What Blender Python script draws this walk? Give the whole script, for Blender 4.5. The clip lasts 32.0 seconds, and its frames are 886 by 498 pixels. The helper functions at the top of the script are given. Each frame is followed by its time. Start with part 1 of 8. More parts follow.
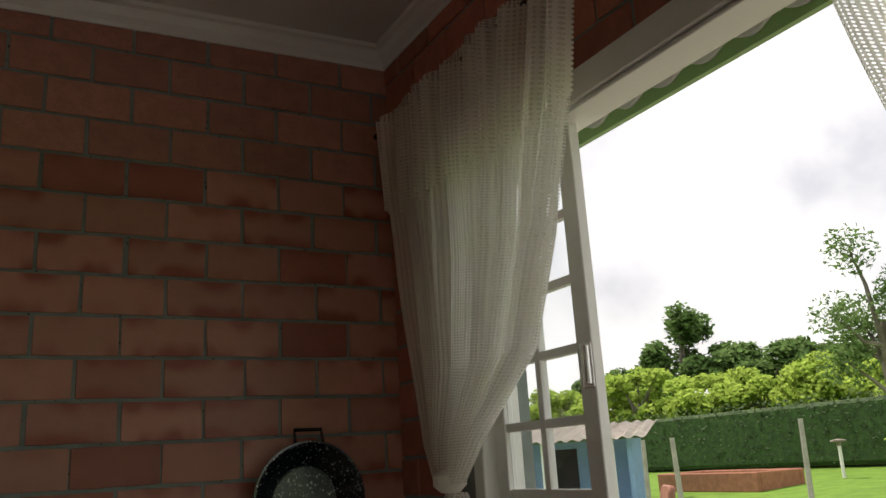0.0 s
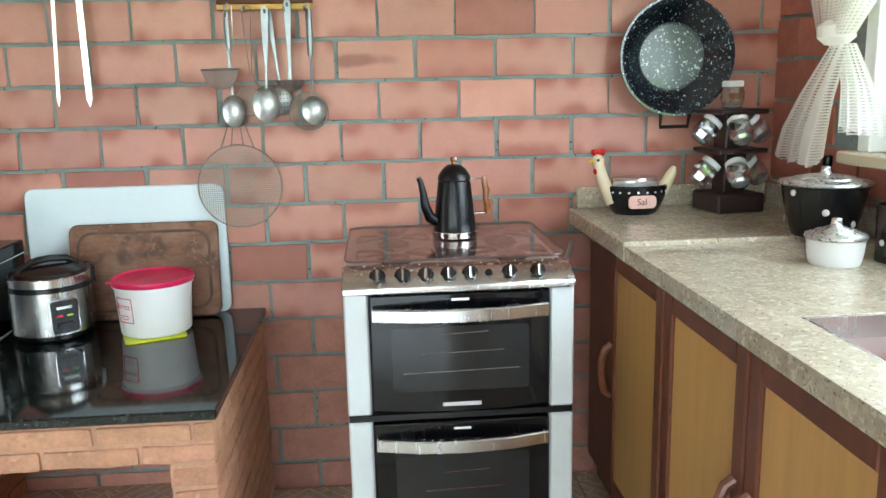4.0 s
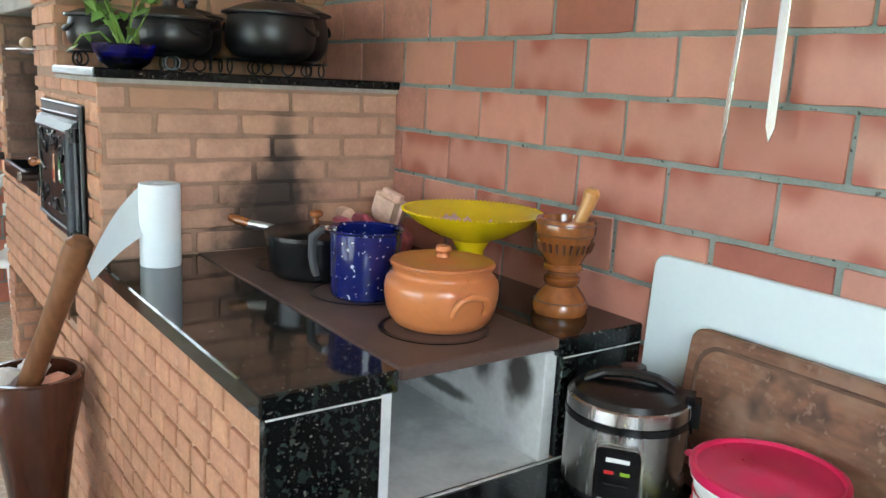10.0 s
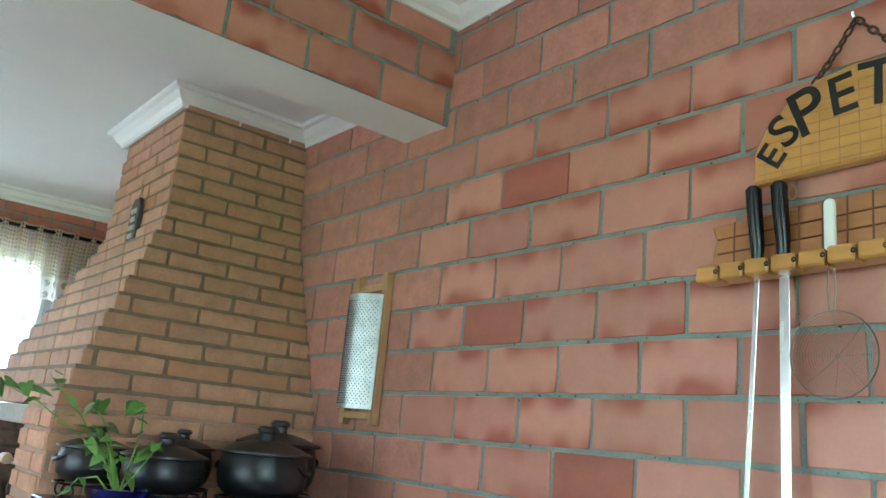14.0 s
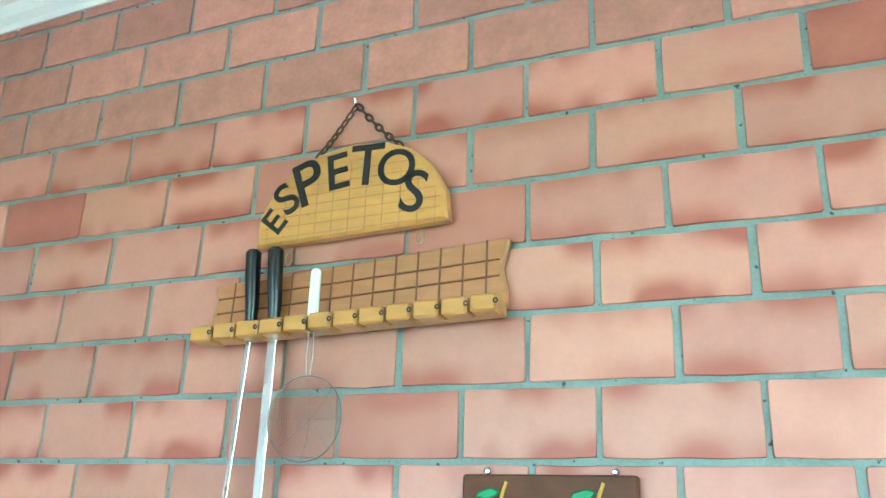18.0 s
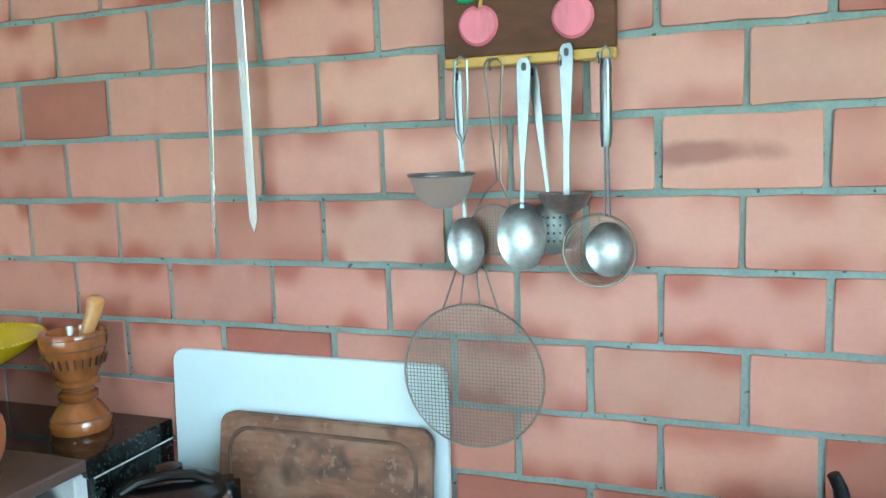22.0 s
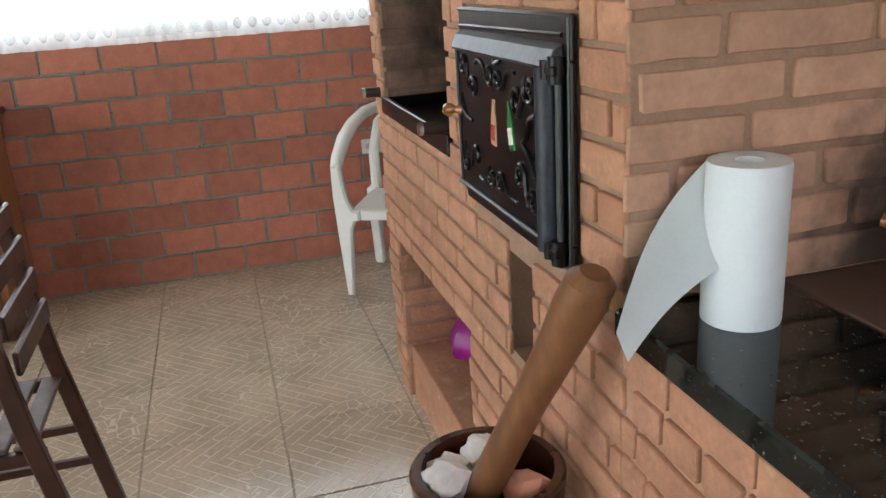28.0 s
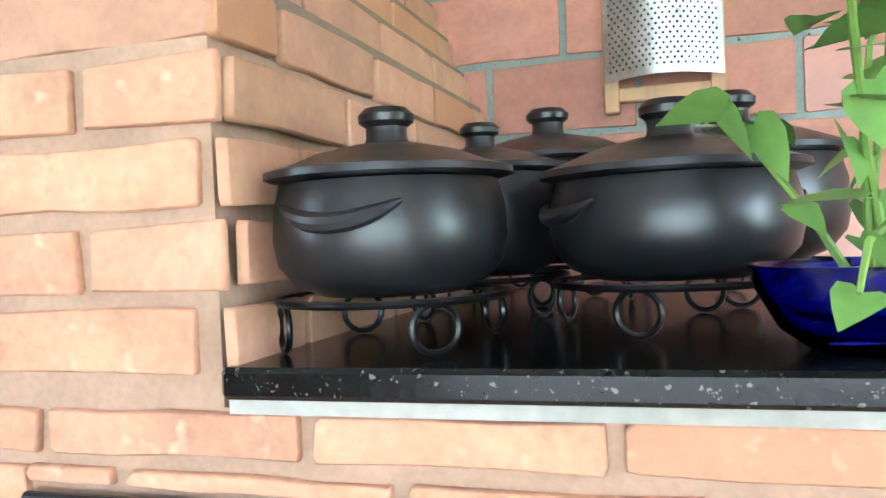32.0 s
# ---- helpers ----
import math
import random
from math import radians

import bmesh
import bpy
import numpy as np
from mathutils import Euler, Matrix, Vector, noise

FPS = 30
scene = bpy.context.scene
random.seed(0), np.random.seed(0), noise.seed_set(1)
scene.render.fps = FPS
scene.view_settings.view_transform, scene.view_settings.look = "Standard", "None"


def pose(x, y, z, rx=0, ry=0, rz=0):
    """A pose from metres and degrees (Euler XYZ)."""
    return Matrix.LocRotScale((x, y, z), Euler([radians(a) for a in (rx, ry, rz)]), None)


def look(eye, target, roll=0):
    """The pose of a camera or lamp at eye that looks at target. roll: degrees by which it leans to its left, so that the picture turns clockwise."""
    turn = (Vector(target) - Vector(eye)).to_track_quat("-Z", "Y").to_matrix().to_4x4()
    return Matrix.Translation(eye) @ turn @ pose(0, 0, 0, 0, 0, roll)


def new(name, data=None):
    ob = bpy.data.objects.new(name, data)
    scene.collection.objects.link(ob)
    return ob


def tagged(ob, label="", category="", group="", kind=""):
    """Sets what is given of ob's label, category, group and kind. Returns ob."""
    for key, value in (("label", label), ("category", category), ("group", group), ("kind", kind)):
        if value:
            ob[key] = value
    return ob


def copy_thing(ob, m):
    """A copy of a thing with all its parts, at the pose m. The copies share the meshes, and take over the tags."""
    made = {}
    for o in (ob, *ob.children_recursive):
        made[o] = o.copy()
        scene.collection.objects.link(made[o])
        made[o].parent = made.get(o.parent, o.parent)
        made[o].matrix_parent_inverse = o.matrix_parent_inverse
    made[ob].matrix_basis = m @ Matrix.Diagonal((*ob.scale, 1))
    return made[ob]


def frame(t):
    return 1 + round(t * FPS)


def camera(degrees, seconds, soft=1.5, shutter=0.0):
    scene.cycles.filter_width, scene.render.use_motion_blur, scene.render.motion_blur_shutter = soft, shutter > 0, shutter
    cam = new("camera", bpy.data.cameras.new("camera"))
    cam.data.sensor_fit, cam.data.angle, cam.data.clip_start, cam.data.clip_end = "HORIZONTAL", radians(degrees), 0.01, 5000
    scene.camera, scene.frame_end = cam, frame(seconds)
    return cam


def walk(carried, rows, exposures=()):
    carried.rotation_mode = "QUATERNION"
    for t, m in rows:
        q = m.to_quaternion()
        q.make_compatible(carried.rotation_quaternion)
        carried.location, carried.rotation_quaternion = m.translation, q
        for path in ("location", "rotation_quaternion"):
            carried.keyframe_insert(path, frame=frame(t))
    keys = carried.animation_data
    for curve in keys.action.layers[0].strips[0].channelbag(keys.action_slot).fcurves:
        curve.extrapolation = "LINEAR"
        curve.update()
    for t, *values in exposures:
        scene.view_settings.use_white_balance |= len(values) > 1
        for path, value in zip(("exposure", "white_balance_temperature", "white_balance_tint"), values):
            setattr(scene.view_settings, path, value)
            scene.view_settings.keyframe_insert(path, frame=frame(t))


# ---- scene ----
cam = camera(57.3, 32.0)
PATH = [
    (0, (0.238, 0.547, 1.629), (1.190, 2.233, 2.133), -3.6),
    (0.5, (0.208, 0.59, 1.554), (0.945, 2.383, 2.044), -2.7),
    (1, (0.157, 0.589, 1.566), (0.745, 2.461, 1.956), -2.6),
    (1.5, (0.282, 0.553, 1.488), (0.618, 2.495, 1.828), -2.5),
    (2, (0.298, 0.554, 1.473), (0.518, 2.532, 1.672), -2.0),
    (2.5, (0.232, 0.564, 1.547), (0.446, 2.552, 1.516), -1.6),
    (4.5, (0.185, 0.546, 1.418), (0.303, 2.483, 0.931), -1.3),
    (5, (0.191, 0.549, 1.393), (0.234, 2.458, 0.797), -1.4),
    (5.5, (0.171, 0.623, 1.37), (0.004, 2.487, 0.667), -1.9),
    (6, (0.115, 0.777, 1.35), (-0.283, 2.583, 0.589), -1.8),
    (6.5, (0.08, 0.889, 1.355), (-0.549, 2.61, 0.555), -2.0),
    (7, (0.104, 1.054, 1.362), (-0.722, 2.693, 0.568), -1.9),
    (7.5, (0.171, 1.259, 1.36), (-0.778, 2.848, 0.601), -0.1),
    (8, (0.163, 1.485, 1.37), (-0.854, 3.041, 0.634), 0.7),
    (8.5, (0.151, 1.677, 1.394), (-0.965, 3.183, 0.698), 0.8),
    (9, (0.128, 1.801, 1.412), (-1.135, 3.232, 0.815), 1.6),
    (9.5, (0.14, 1.896, 1.451), (-1.297, 3.192, 0.943), 2.4),
    (10, (0.142, 1.933, 1.479), (-1.44, 3.088, 1.079), 2.9),
    (10.5, (0.148, 1.926, 1.505), (-1.528, 2.975, 1.202), 3.6),
    (11, (0.159, 1.913, 1.534), (-1.571, 2.896, 1.328), 4.0),
    (11.5, (0.167, 1.899, 1.567), (-1.59, 2.848, 1.464), 4.2),
    (12, (0.155, 1.868, 1.601), (-1.604, 2.82, 1.606), 4.5),
    (12.5, (0.136, 1.833, 1.632), (-1.608, 2.807, 1.738), 4.9),
    (13, (0.108, 1.803, 1.663), (-1.591, 2.835, 1.881), 5.0),
    (13.5, (0.092, 1.793, 1.7), (-1.533, 2.906, 2.046), 5.3),
    (14, (0.093, 1.783, 1.72), (-1.441, 2.976, 2.193), 5.5),
    (14.5, (0.093, 1.806, 1.731), (-1.347, 3.07, 2.307), 5.5),
    (15, (0.128, 1.797, 1.764), (-1.211, 3.144, 2.391), 5.5),
    (15.5, (0.14, 1.816, 1.771), (-1.078, 3.247, 2.457), 4.6),
    (18, (0.233, 1.921, 1.768), (-0.512, 3.662, 2.411), 1.9),
    (19, (0.244, 1.946, 1.757), (-0.394, 3.784, 2.219), 0.8),
    (20, (0.217, 1.933, 1.705), (-0.329, 3.838, 1.973), -0.3),
    (20.5, (0.226, 1.933, 1.713), (-0.32, 3.853, 1.843), -0.9),
    (21, (0.196, 1.919, 1.688), (-0.329, 3.848, 1.718), -1.6),
    (21.5, (0.197, 1.907, 1.634), (-0.4, 3.812, 1.517), -1.9),
    (22, (0.216, 1.909, 1.562), (-0.499, 3.759, 1.311), -2.1),
    (22.5, (0.174, 1.894, 1.547), (-0.591, 3.687, 1.104), -2.7),
    (23, (0.181, 1.866, 1.427), (-0.702, 3.593, 0.938), -2.1),
    (24, (0.19, 1.862, 1.408), (-0.877, 3.341, 0.587), -2.9),
    (24.5, (0.158, 1.801, 1.347), (-0.95, 3.194, 0.434), -2.5),
    (25, (0.135, 1.747, 1.355), (-1.076, 2.957, 0.32), -3.3),
    (25.5, (0.114, 1.713, 1.325), (-1.355, 2.586, 0.287), -5.1),
    (26, (0.049, 1.773, 1.396), (-1.587, 2.367, 0.411), -5.4),
    (26.4, (-0.082, 1.808, 1.418), (-1.809, 2.319, 0.549), -3.7),
    (26.5, (-0.141, 1.806, 1.443), (-1.861, 2.313, 0.556), -4.7),
    (28.5, (-1.396, 1.956, 1.426), (-3.248, 2.464, 0.869), -2.9),
    (29, (-1.604, 1.955, 1.422), (-3.407, 2.635, 0.885), -2.0),
    (29.5, (-1.822, 1.965, 1.44), (-3.561, 2.845, 0.992), -1.5),
    (30, (-1.974, 1.988, 1.465), (-3.539, 3.169, 1.07), -2.3),
    (30.5, (-2.108, 1.883, 1.477), (-3.311, 3.474, 1.336), -1.1),
    (31, (-2.203, 1.889, 1.547), (-3.126, 3.658, 1.423), -1.6),
    (31.5, (-2.234, 1.915, 1.568), (-2.965, 3.78, 1.541), -2.1),
    (32, (-2.256, 1.889, 1.569), (-2.832, 3.804, 1.536), -2.5),
]
EXPOSURES = [(0.0, -0.45, 7600, 21), (1.0, 0.95, 7200, 34), (1.5, 1.5, 6700, 26), (2.0, 2.0, 6350, 19), (2.5, 2.2, 6150, 15), (4.5, 2.9, 6200, 7), (6.0, 2.85, 6000, 5), (7.0, 2.95, 5750, 3), (9.0, 3.45, 5450, -3), (10.0, 2.9, 6200, 10), (11.0, 2.5, 6300, 10), (12.0, 2.25, 6100, 7), (13.0, 2.25, 6000, 7), (14.0, 2.8, 5400, 4), (15.0, 3.05, 5150, 0), (18.0, 3.65, 4900, -6), (19.0, 3.65, 4850, -5), (20.0, 3.45, 4750, -9), (21.0, 3.0, 4900, -23), (22.0, 3.1, 5200, -5), (23.0, 3.2, 5900, 2), (25.0, 3.45, 5600, 1), (26.0, 3.15, 5800, 4), (28.5, 2.2, 6700, 18), (29.0, 2.05, 6700, 18), (30.0, 2.55, 6100, 12), (31.0, 3.85, 5800, 8), (32.0, 4.1, 5550, 12)]
walk(cam, [(t, look(eye, target, roll)) for t, eye, target, roll in PATH], EXPOSURES)

# ---- sky, sun, window light and added south fill ----
world = bpy.data.worlds.new("world")
scene.world = world
world.use_nodes = True
sky = world.node_tree.nodes.new("ShaderNodeTexSky")
sky.sky_type, sky.sun_disc = "NISHITA", False
sky.sun_elevation, sky.sun_rotation = radians(62), radians(10)
sky.air_density, sky.dust_density = 1.0, 3.0
SKY = world.node_tree.nodes["Background"]
# broken white cloud over the whole sky
cl_at, cl_n, cl_r, cl_m = (world.node_tree.nodes.new("ShaderNode" + k) for k in ("TexCoord", "TexNoise", "MapRange", "Mix"))
cl_n.inputs["Scale"].default_value, cl_n.inputs["Detail"].default_value = 3.0, 6
cl_r.inputs[1].default_value, cl_r.inputs[2].default_value, cl_r.inputs[3].default_value, cl_r.inputs[4].default_value = 0.36, 0.5, 0.35, 0.97
cl_m.data_type = "RGBA"
cl_m.inputs[7].default_value = (9.9, 11.3, 12.1, 1)
world.node_tree.links.new(cl_at.outputs["Generated"], cl_n.inputs["Vector"])
world.node_tree.links.new(cl_n.outputs[0], cl_r.inputs[0])
world.node_tree.links.new(cl_r.outputs[0], cl_m.inputs[0])
world.node_tree.links.new(sky.outputs[0], cl_m.inputs[6])
world.node_tree.links.new(cl_m.outputs[2], SKY.inputs[0])
SKY.inputs[1].default_value = 0.15
sun_data = bpy.data.lights.new("sun", "SUN")
sun_data.energy, sun_data.angle, sun_data.color = 4.8, radians(3), (1.0, 0.96, 0.9)
sun = new("sun", sun_data)
sun.matrix_basis = look((0, 8, 15), (0, 0, 0))


def area_light(name, eye, target, w, h, power, color=(1, 1, 1)):
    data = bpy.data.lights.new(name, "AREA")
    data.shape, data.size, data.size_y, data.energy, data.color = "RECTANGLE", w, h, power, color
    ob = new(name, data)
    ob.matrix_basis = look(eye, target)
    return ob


area_light("east_window_light", (1.72, 1.15, 1.9), (0, 1.15, 1.5), 1.9, 1.2, 1.2, (0.9, 0.97, 1.0))
area_light("west_window_light", (-5.46, 1.6, 2.0), (0, 1.6, 1.6), 2.4, 1.5, 0.3, (0.9, 0.97, 1.0))
# Unseen fill lamp on the south side, added to light the north wall.
area_light("south_opening_light", (-1.6, -2.52, 1.5), (-1.6, 3, 1.4), 4.6, 2.2, 0.8, (0.88, 0.96, 1.0))

# ---- materials ----
def mat(name, col, rough=0.5, metal=0.0, var=0.15, scale=6.0, fine=60.0, bump=0.1, rnd=0.0, hue=0.0, coat=0.0, trans=0.0, spec=0.5, stretch=(1, 1, 1)):
    """A plain surface with two scales of variation in colour, gloss and relief."""
    m = bpy.data.materials.new(name)
    m.use_nodes = True
    nt = m.node_tree
    N, L = nt.nodes, nt.links.new
    b = N["Principled BSDF"]
    geo = N.new("ShaderNodeNewGeometry")
    mp = N.new("ShaderNodeMapping")
    mp.inputs["Scale"].default_value = stretch
    L(geo.outputs["Position"], mp.inputs[0])
    n1, n2 = N.new("ShaderNodeTexNoise"), N.new("ShaderNodeTexNoise")
    for n, s, d in ((n1, scale, 4), (n2, fine, 3)):
        n.inputs["Scale"].default_value, n.inputs["Detail"].default_value = s, d
        L(mp.outputs[0], n.inputs["Vector"])
    mixn = N.new("ShaderNodeMix")
    mixn.data_type = "FLOAT"
    mixn.inputs[0].default_value = 0.4
    L(n1.outputs[0], mixn.inputs[2]), L(n2.outputs[0], mixn.inputs[3])
    ramp = N.new("ShaderNodeValToRGB")
    ramp.color_ramp.elements[0].position, ramp.color_ramp.elements[1].position = 0.3, 0.7
    ramp.color_ramp.elements[0].color = (*[c * (1 - var) for c in col], 1)
    ramp.color_ramp.elements[1].color = (*[min(1, c * (1 + var)) for c in col], 1)
    L(mixn.outputs[0], ramp.inputs[0])
    out = ramp.outputs[0]
    if rnd or hue:
        oi = N.new("ShaderNodeObjectInfo")
        hsv = N.new("ShaderNodeHueSaturation")
        mr = N.new("ShaderNodeMapRange")
        mr.inputs[3].default_value, mr.inputs[4].default_value = 1 - rnd, 1 + rnd
        L(oi.outputs["Random"], mr.inputs[0]), L(mr.outputs[0], hsv.inputs["Value"]), L(out, hsv.inputs["Color"])
        mul = N.new("ShaderNodeMath")
        mul.operation = "MULTIPLY_ADD"
        mul.inputs[1].default_value, mul.inputs[2].default_value = hue, 0.5 - hue / 2
        wn = N.new("ShaderNodeTexWhiteNoise")
        wn.noise_dimensions = "1D"
        L(oi.outputs["Random"], wn.inputs["W"]), L(wn.outputs[0], mul.inputs[0]), L(mul.outputs[0], hsv.inputs["Hue"])
        out = hsv.outputs[0]
    L(out, b.inputs["Base Color"])
    rr = N.new("ShaderNodeMapRange")
    rr.inputs[3].default_value, rr.inputs[4].default_value = max(0.02, rough * 0.8), min(1, rough * 1.2)
    L(n2.outputs[0], rr.inputs[0]), L(rr.outputs[0], b.inputs["Roughness"])
    b.inputs["Metallic"].default_value = metal
    b.inputs["Coat Weight"].default_value = coat
    b.inputs["Transmission Weight"].default_value = trans
    b.inputs["Specular IOR Level"].default_value = spec
    if bump:
        bp = N.new("ShaderNodeBump")
        bp.inputs["Strength"].default_value, bp.inputs["Distance"].default_value = bump, 0.004
        L(mixn.outputs[0], bp.inputs["Height"]), L(bp.outputs[0], b.inputs["Normal"])
    m["colour_socket"] = 1
    return m


def add_node_mix(m, fac_socket, col):
    """Blend a colour over a material's base colour by a factor socket."""
    nt = m.node_tree
    b = nt.nodes["Principled BSDF"]
    src = b.inputs["Base Color"].links[0].from_socket
    mx = nt.nodes.new("ShaderNodeMix")
    mx.data_type = "RGBA"
    nt.links.new(fac_socket, mx.inputs[0])
    nt.links.new(src, mx.inputs[6])
    mx.inputs[7].default_value = (*col, 1)
    nt.links.new(mx.outputs[2], b.inputs["Base Color"])
    return m


def speckled(name, col, spots, rough, density=0.62, scale=160, more=(), coat=0.0, metal=0.0):
    """Granite or enamel: chips of other colours in a dark or light ground."""
    m = mat(name, col, rough, metal, 0.25, 14, 90, 0.02, coat=coat)
    nt = m.node_tree
    for k, (c, sc, dens) in enumerate(((spots, scale, density), *more)):
        geo = nt.nodes.new("ShaderNodeNewGeometry")
        vo = nt.nodes.new("ShaderNodeTexNoise")
        vo.inputs["Scale"].default_value, vo.inputs["Detail"].default_value = sc, 2
        vo.inputs["Roughness"].default_value = 0.7
        nt.links.new(geo.outputs["Position"], vo.inputs["Vector"])
        rp = nt.nodes.new("ShaderNodeValToRGB")
        rp.color_ramp.elements[0].position, rp.color_ramp.elements[1].position = dens, dens + 0.05
        nt.links.new(vo.outputs[0], rp.inputs[0])
        add_node_mix(m, rp.outputs[0], c)
    return m


def speckled_over(m, col, scale, dens, width=0.06):
    """Scattered dark specks over a finished material."""
    nt = m.node_tree
    geo, vo, rp = (nt.nodes.new("ShaderNode" + k) for k in ("NewGeometry", "TexNoise", "ValToRGB"))
    vo.inputs["Scale"].default_value = scale
    nt.links.new(geo.outputs["Position"], vo.inputs["Vector"])
    rp.color_ramp.elements[0].position, rp.color_ramp.elements[1].position = dens, dens + width
    nt.links.new(vo.outputs[0], rp.inputs[0])
    return add_node_mix(m, rp.outputs[0], col)


def brick_material(name, col, burnt, dark, amount=0.5, rnd=0.18, half=0.06, rough=0.75, bump=0.3, mottle=0.2, fingers=2.9, grain=10.0):
    """Fired clay: each piece its own tone, with scorch marks along the long edges."""
    m = mat(name, col, rough, 0, mottle, 17, 95, bump, rnd=rnd, hue=0.009)
    nt = m.node_tree
    N, L = nt.nodes, nt.links.new
    tc = N.new("ShaderNodeTexCoord")
    sep = N.new("ShaderNodeSeparateXYZ")
    L(tc.outputs["Object"], sep.inputs[0])
    ab = N.new("ShaderNodeMath")
    ab.operation = "ABSOLUTE"
    L(sep.outputs["Z"], ab.inputs[0])
    geo = N.new("ShaderNodeNewGeometry")
    mp = N.new("ShaderNodeMapping")
    mp.inputs["Scale"].default_value = (1, 1, 0.22)
    L(geo.outputs["Position"], mp.inputs[0])
    ns = N.new("ShaderNodeTexNoise")
    ns.inputs["Scale"].default_value, ns.inputs["Detail"].default_value = grain, 1.0
    of, vm = N.new("ShaderNodeObjectInfo"), N.new("ShaderNodeVectorMath")
    vm.operation = "MULTIPLY_ADD"
    vm.inputs[1].default_value = (41, 17, 29)
    L(of.outputs["Random"], vm.inputs[0]), L(mp.outputs[0], vm.inputs[2])
    # upper and lower edge are scorched each in its own way
    sg, ad = N.new("ShaderNodeMath"), N.new("ShaderNodeVectorMath")
    sg.operation, ad.operation = "SIGN", "MULTIPLY_ADD"
    ad.inputs[1].default_value = (7.3, 3.1, 5.7)
    L(sep.outputs["Z"], sg.inputs[0]), L(sg.outputs[0], ad.inputs[0]), L(vm.outputs[0], ad.inputs[2])
    L(ad.outputs[0], ns.inputs["Vector"])
    sc = N.new("ShaderNodeMath")
    sc.operation = "MULTIPLY_ADD"
    sc.inputs[1].default_value, sc.inputs[2].default_value = fingers / half, (1.0 - 0.5 * fingers) / half
    L(ns.outputs[0], sc.inputs[0])
    ma = N.new("ShaderNodeMath")
    ma.operation = "MULTIPLY"
    L(ab.outputs[0], ma.inputs[0]), L(sc.outputs[0], ma.inputs[1])
    mr = N.new("ShaderNodeMapRange")
    mr.interpolation_type = "SMOOTHSTEP"
    mr.inputs[1].default_value, mr.inputs[2].default_value, mr.inputs[4].default_value = 0.12, 1.5, amount
    L(ma.outputs[0], mr.inputs[0])
    # some pieces came clean out of the kiln, others well scorched
    kr, kw, km = N.new("ShaderNodeMapRange"), N.new("ShaderNodeTexWhiteNoise"), N.new("ShaderNodeMath")
    kw.noise_dimensions, km.operation = "2D", "MULTIPLY"
    kr.inputs[1].default_value, kr.inputs[2].default_value, kr.inputs[3].default_value = 0.1, 0.5, 0.3
    L(of.outputs["Random"], kw.inputs["Vector"])
    L(kw.outputs[0], kr.inputs[0]), L(kr.outputs[0], km.inputs[0]), L(mr.outputs[0], km.inputs[1])
    add_node_mix(m, km.outputs[0], burnt)
    oi = N.new("ShaderNodeObjectInfo")
    rp = N.new("ShaderNodeMapRange")
    rp.inputs[1].default_value, rp.inputs[2].default_value, rp.inputs[4].default_value = 0.88, 0.95, 0.6
    wn = N.new("ShaderNodeTexWhiteNoise")
    wn.noise_dimensions = "1D"
    L(oi.outputs["Random"], wn.inputs["W"]), L(wn.outputs[0], rp.inputs[0])
    add_node_mix(m, rp.outputs[0], dark)
    return m


def island_tone(m, amount=0.2):
    """Tone by loose piece, for joined courses."""
    nt = m.node_tree
    b = nt.nodes["Principled BSDF"]
    src = b.inputs["Base Color"].links[0].from_socket
    geo = nt.nodes.new("ShaderNodeNewGeometry")
    mr = nt.nodes.new("ShaderNodeMapRange")
    mr.inputs[3].default_value, mr.inputs[4].default_value = 1 - amount, 1 + amount
    hsv = nt.nodes.new("ShaderNodeHueSaturation")
    nt.links.new(geo.outputs["Random Per Island"], mr.inputs[0])
    nt.links.new(mr.outputs[0], hsv.inputs["Value"])
    nt.links.new(src, hsv.inputs["Color"])
    nt.links.new(hsv.outputs[0], b.inputs["Base Color"])
    return m


def soot(m, centre, size, col=(0.02, 0.018, 0.016), amount=0.92):
    """A soot stain round a place on the wall above the fire."""
    nt = m.node_tree
    N, L = nt.nodes, nt.links.new
    geo = N.new("ShaderNodeNewGeometry")
    sub = N.new("ShaderNodeVectorMath")
    sub.operation = "SUBTRACT"
    sub.inputs[1].default_value = centre
    L(geo.outputs["Position"], sub.inputs[0])
    dv = N.new("ShaderNodeVectorMath")
    dv.operation = "DIVIDE"
    dv.inputs[1].default_value = size
    L(sub.outputs[0], dv.inputs[0])
    ln = N.new("ShaderNodeVectorMath")
    ln.operation = "LENGTH"
    L(dv.outputs[0], ln.inputs[0])
    ns = N.new("ShaderNodeTexNoise")
    ns.inputs["Scale"].default_value, ns.inputs["Detail"].default_value = 11, 5
    L(geo.outputs["Position"], ns.inputs["Vector"])
    ad = N.new("ShaderNodeMath")
    ad.operation = "MULTIPLY_ADD"
    ad.inputs[1].default_value = 1.3
    L(ns.outputs[0], ad.inputs[0]), L(ln.outputs["Value"], ad.inputs[2])
    mr = N.new("ShaderNodeMapRange")
    mr.interpolation_type = "SMOOTHSTEP"
    mr.inputs[1].default_value, mr.inputs[2].default_value = 1.05, 1.8
    mr.inputs[3].default_value, mr.inputs[4].default_value = amount, 0
    L(ad.outputs[0], mr.inputs[0])
    add_node_mix(m, mr.outputs[0], col)
    return m


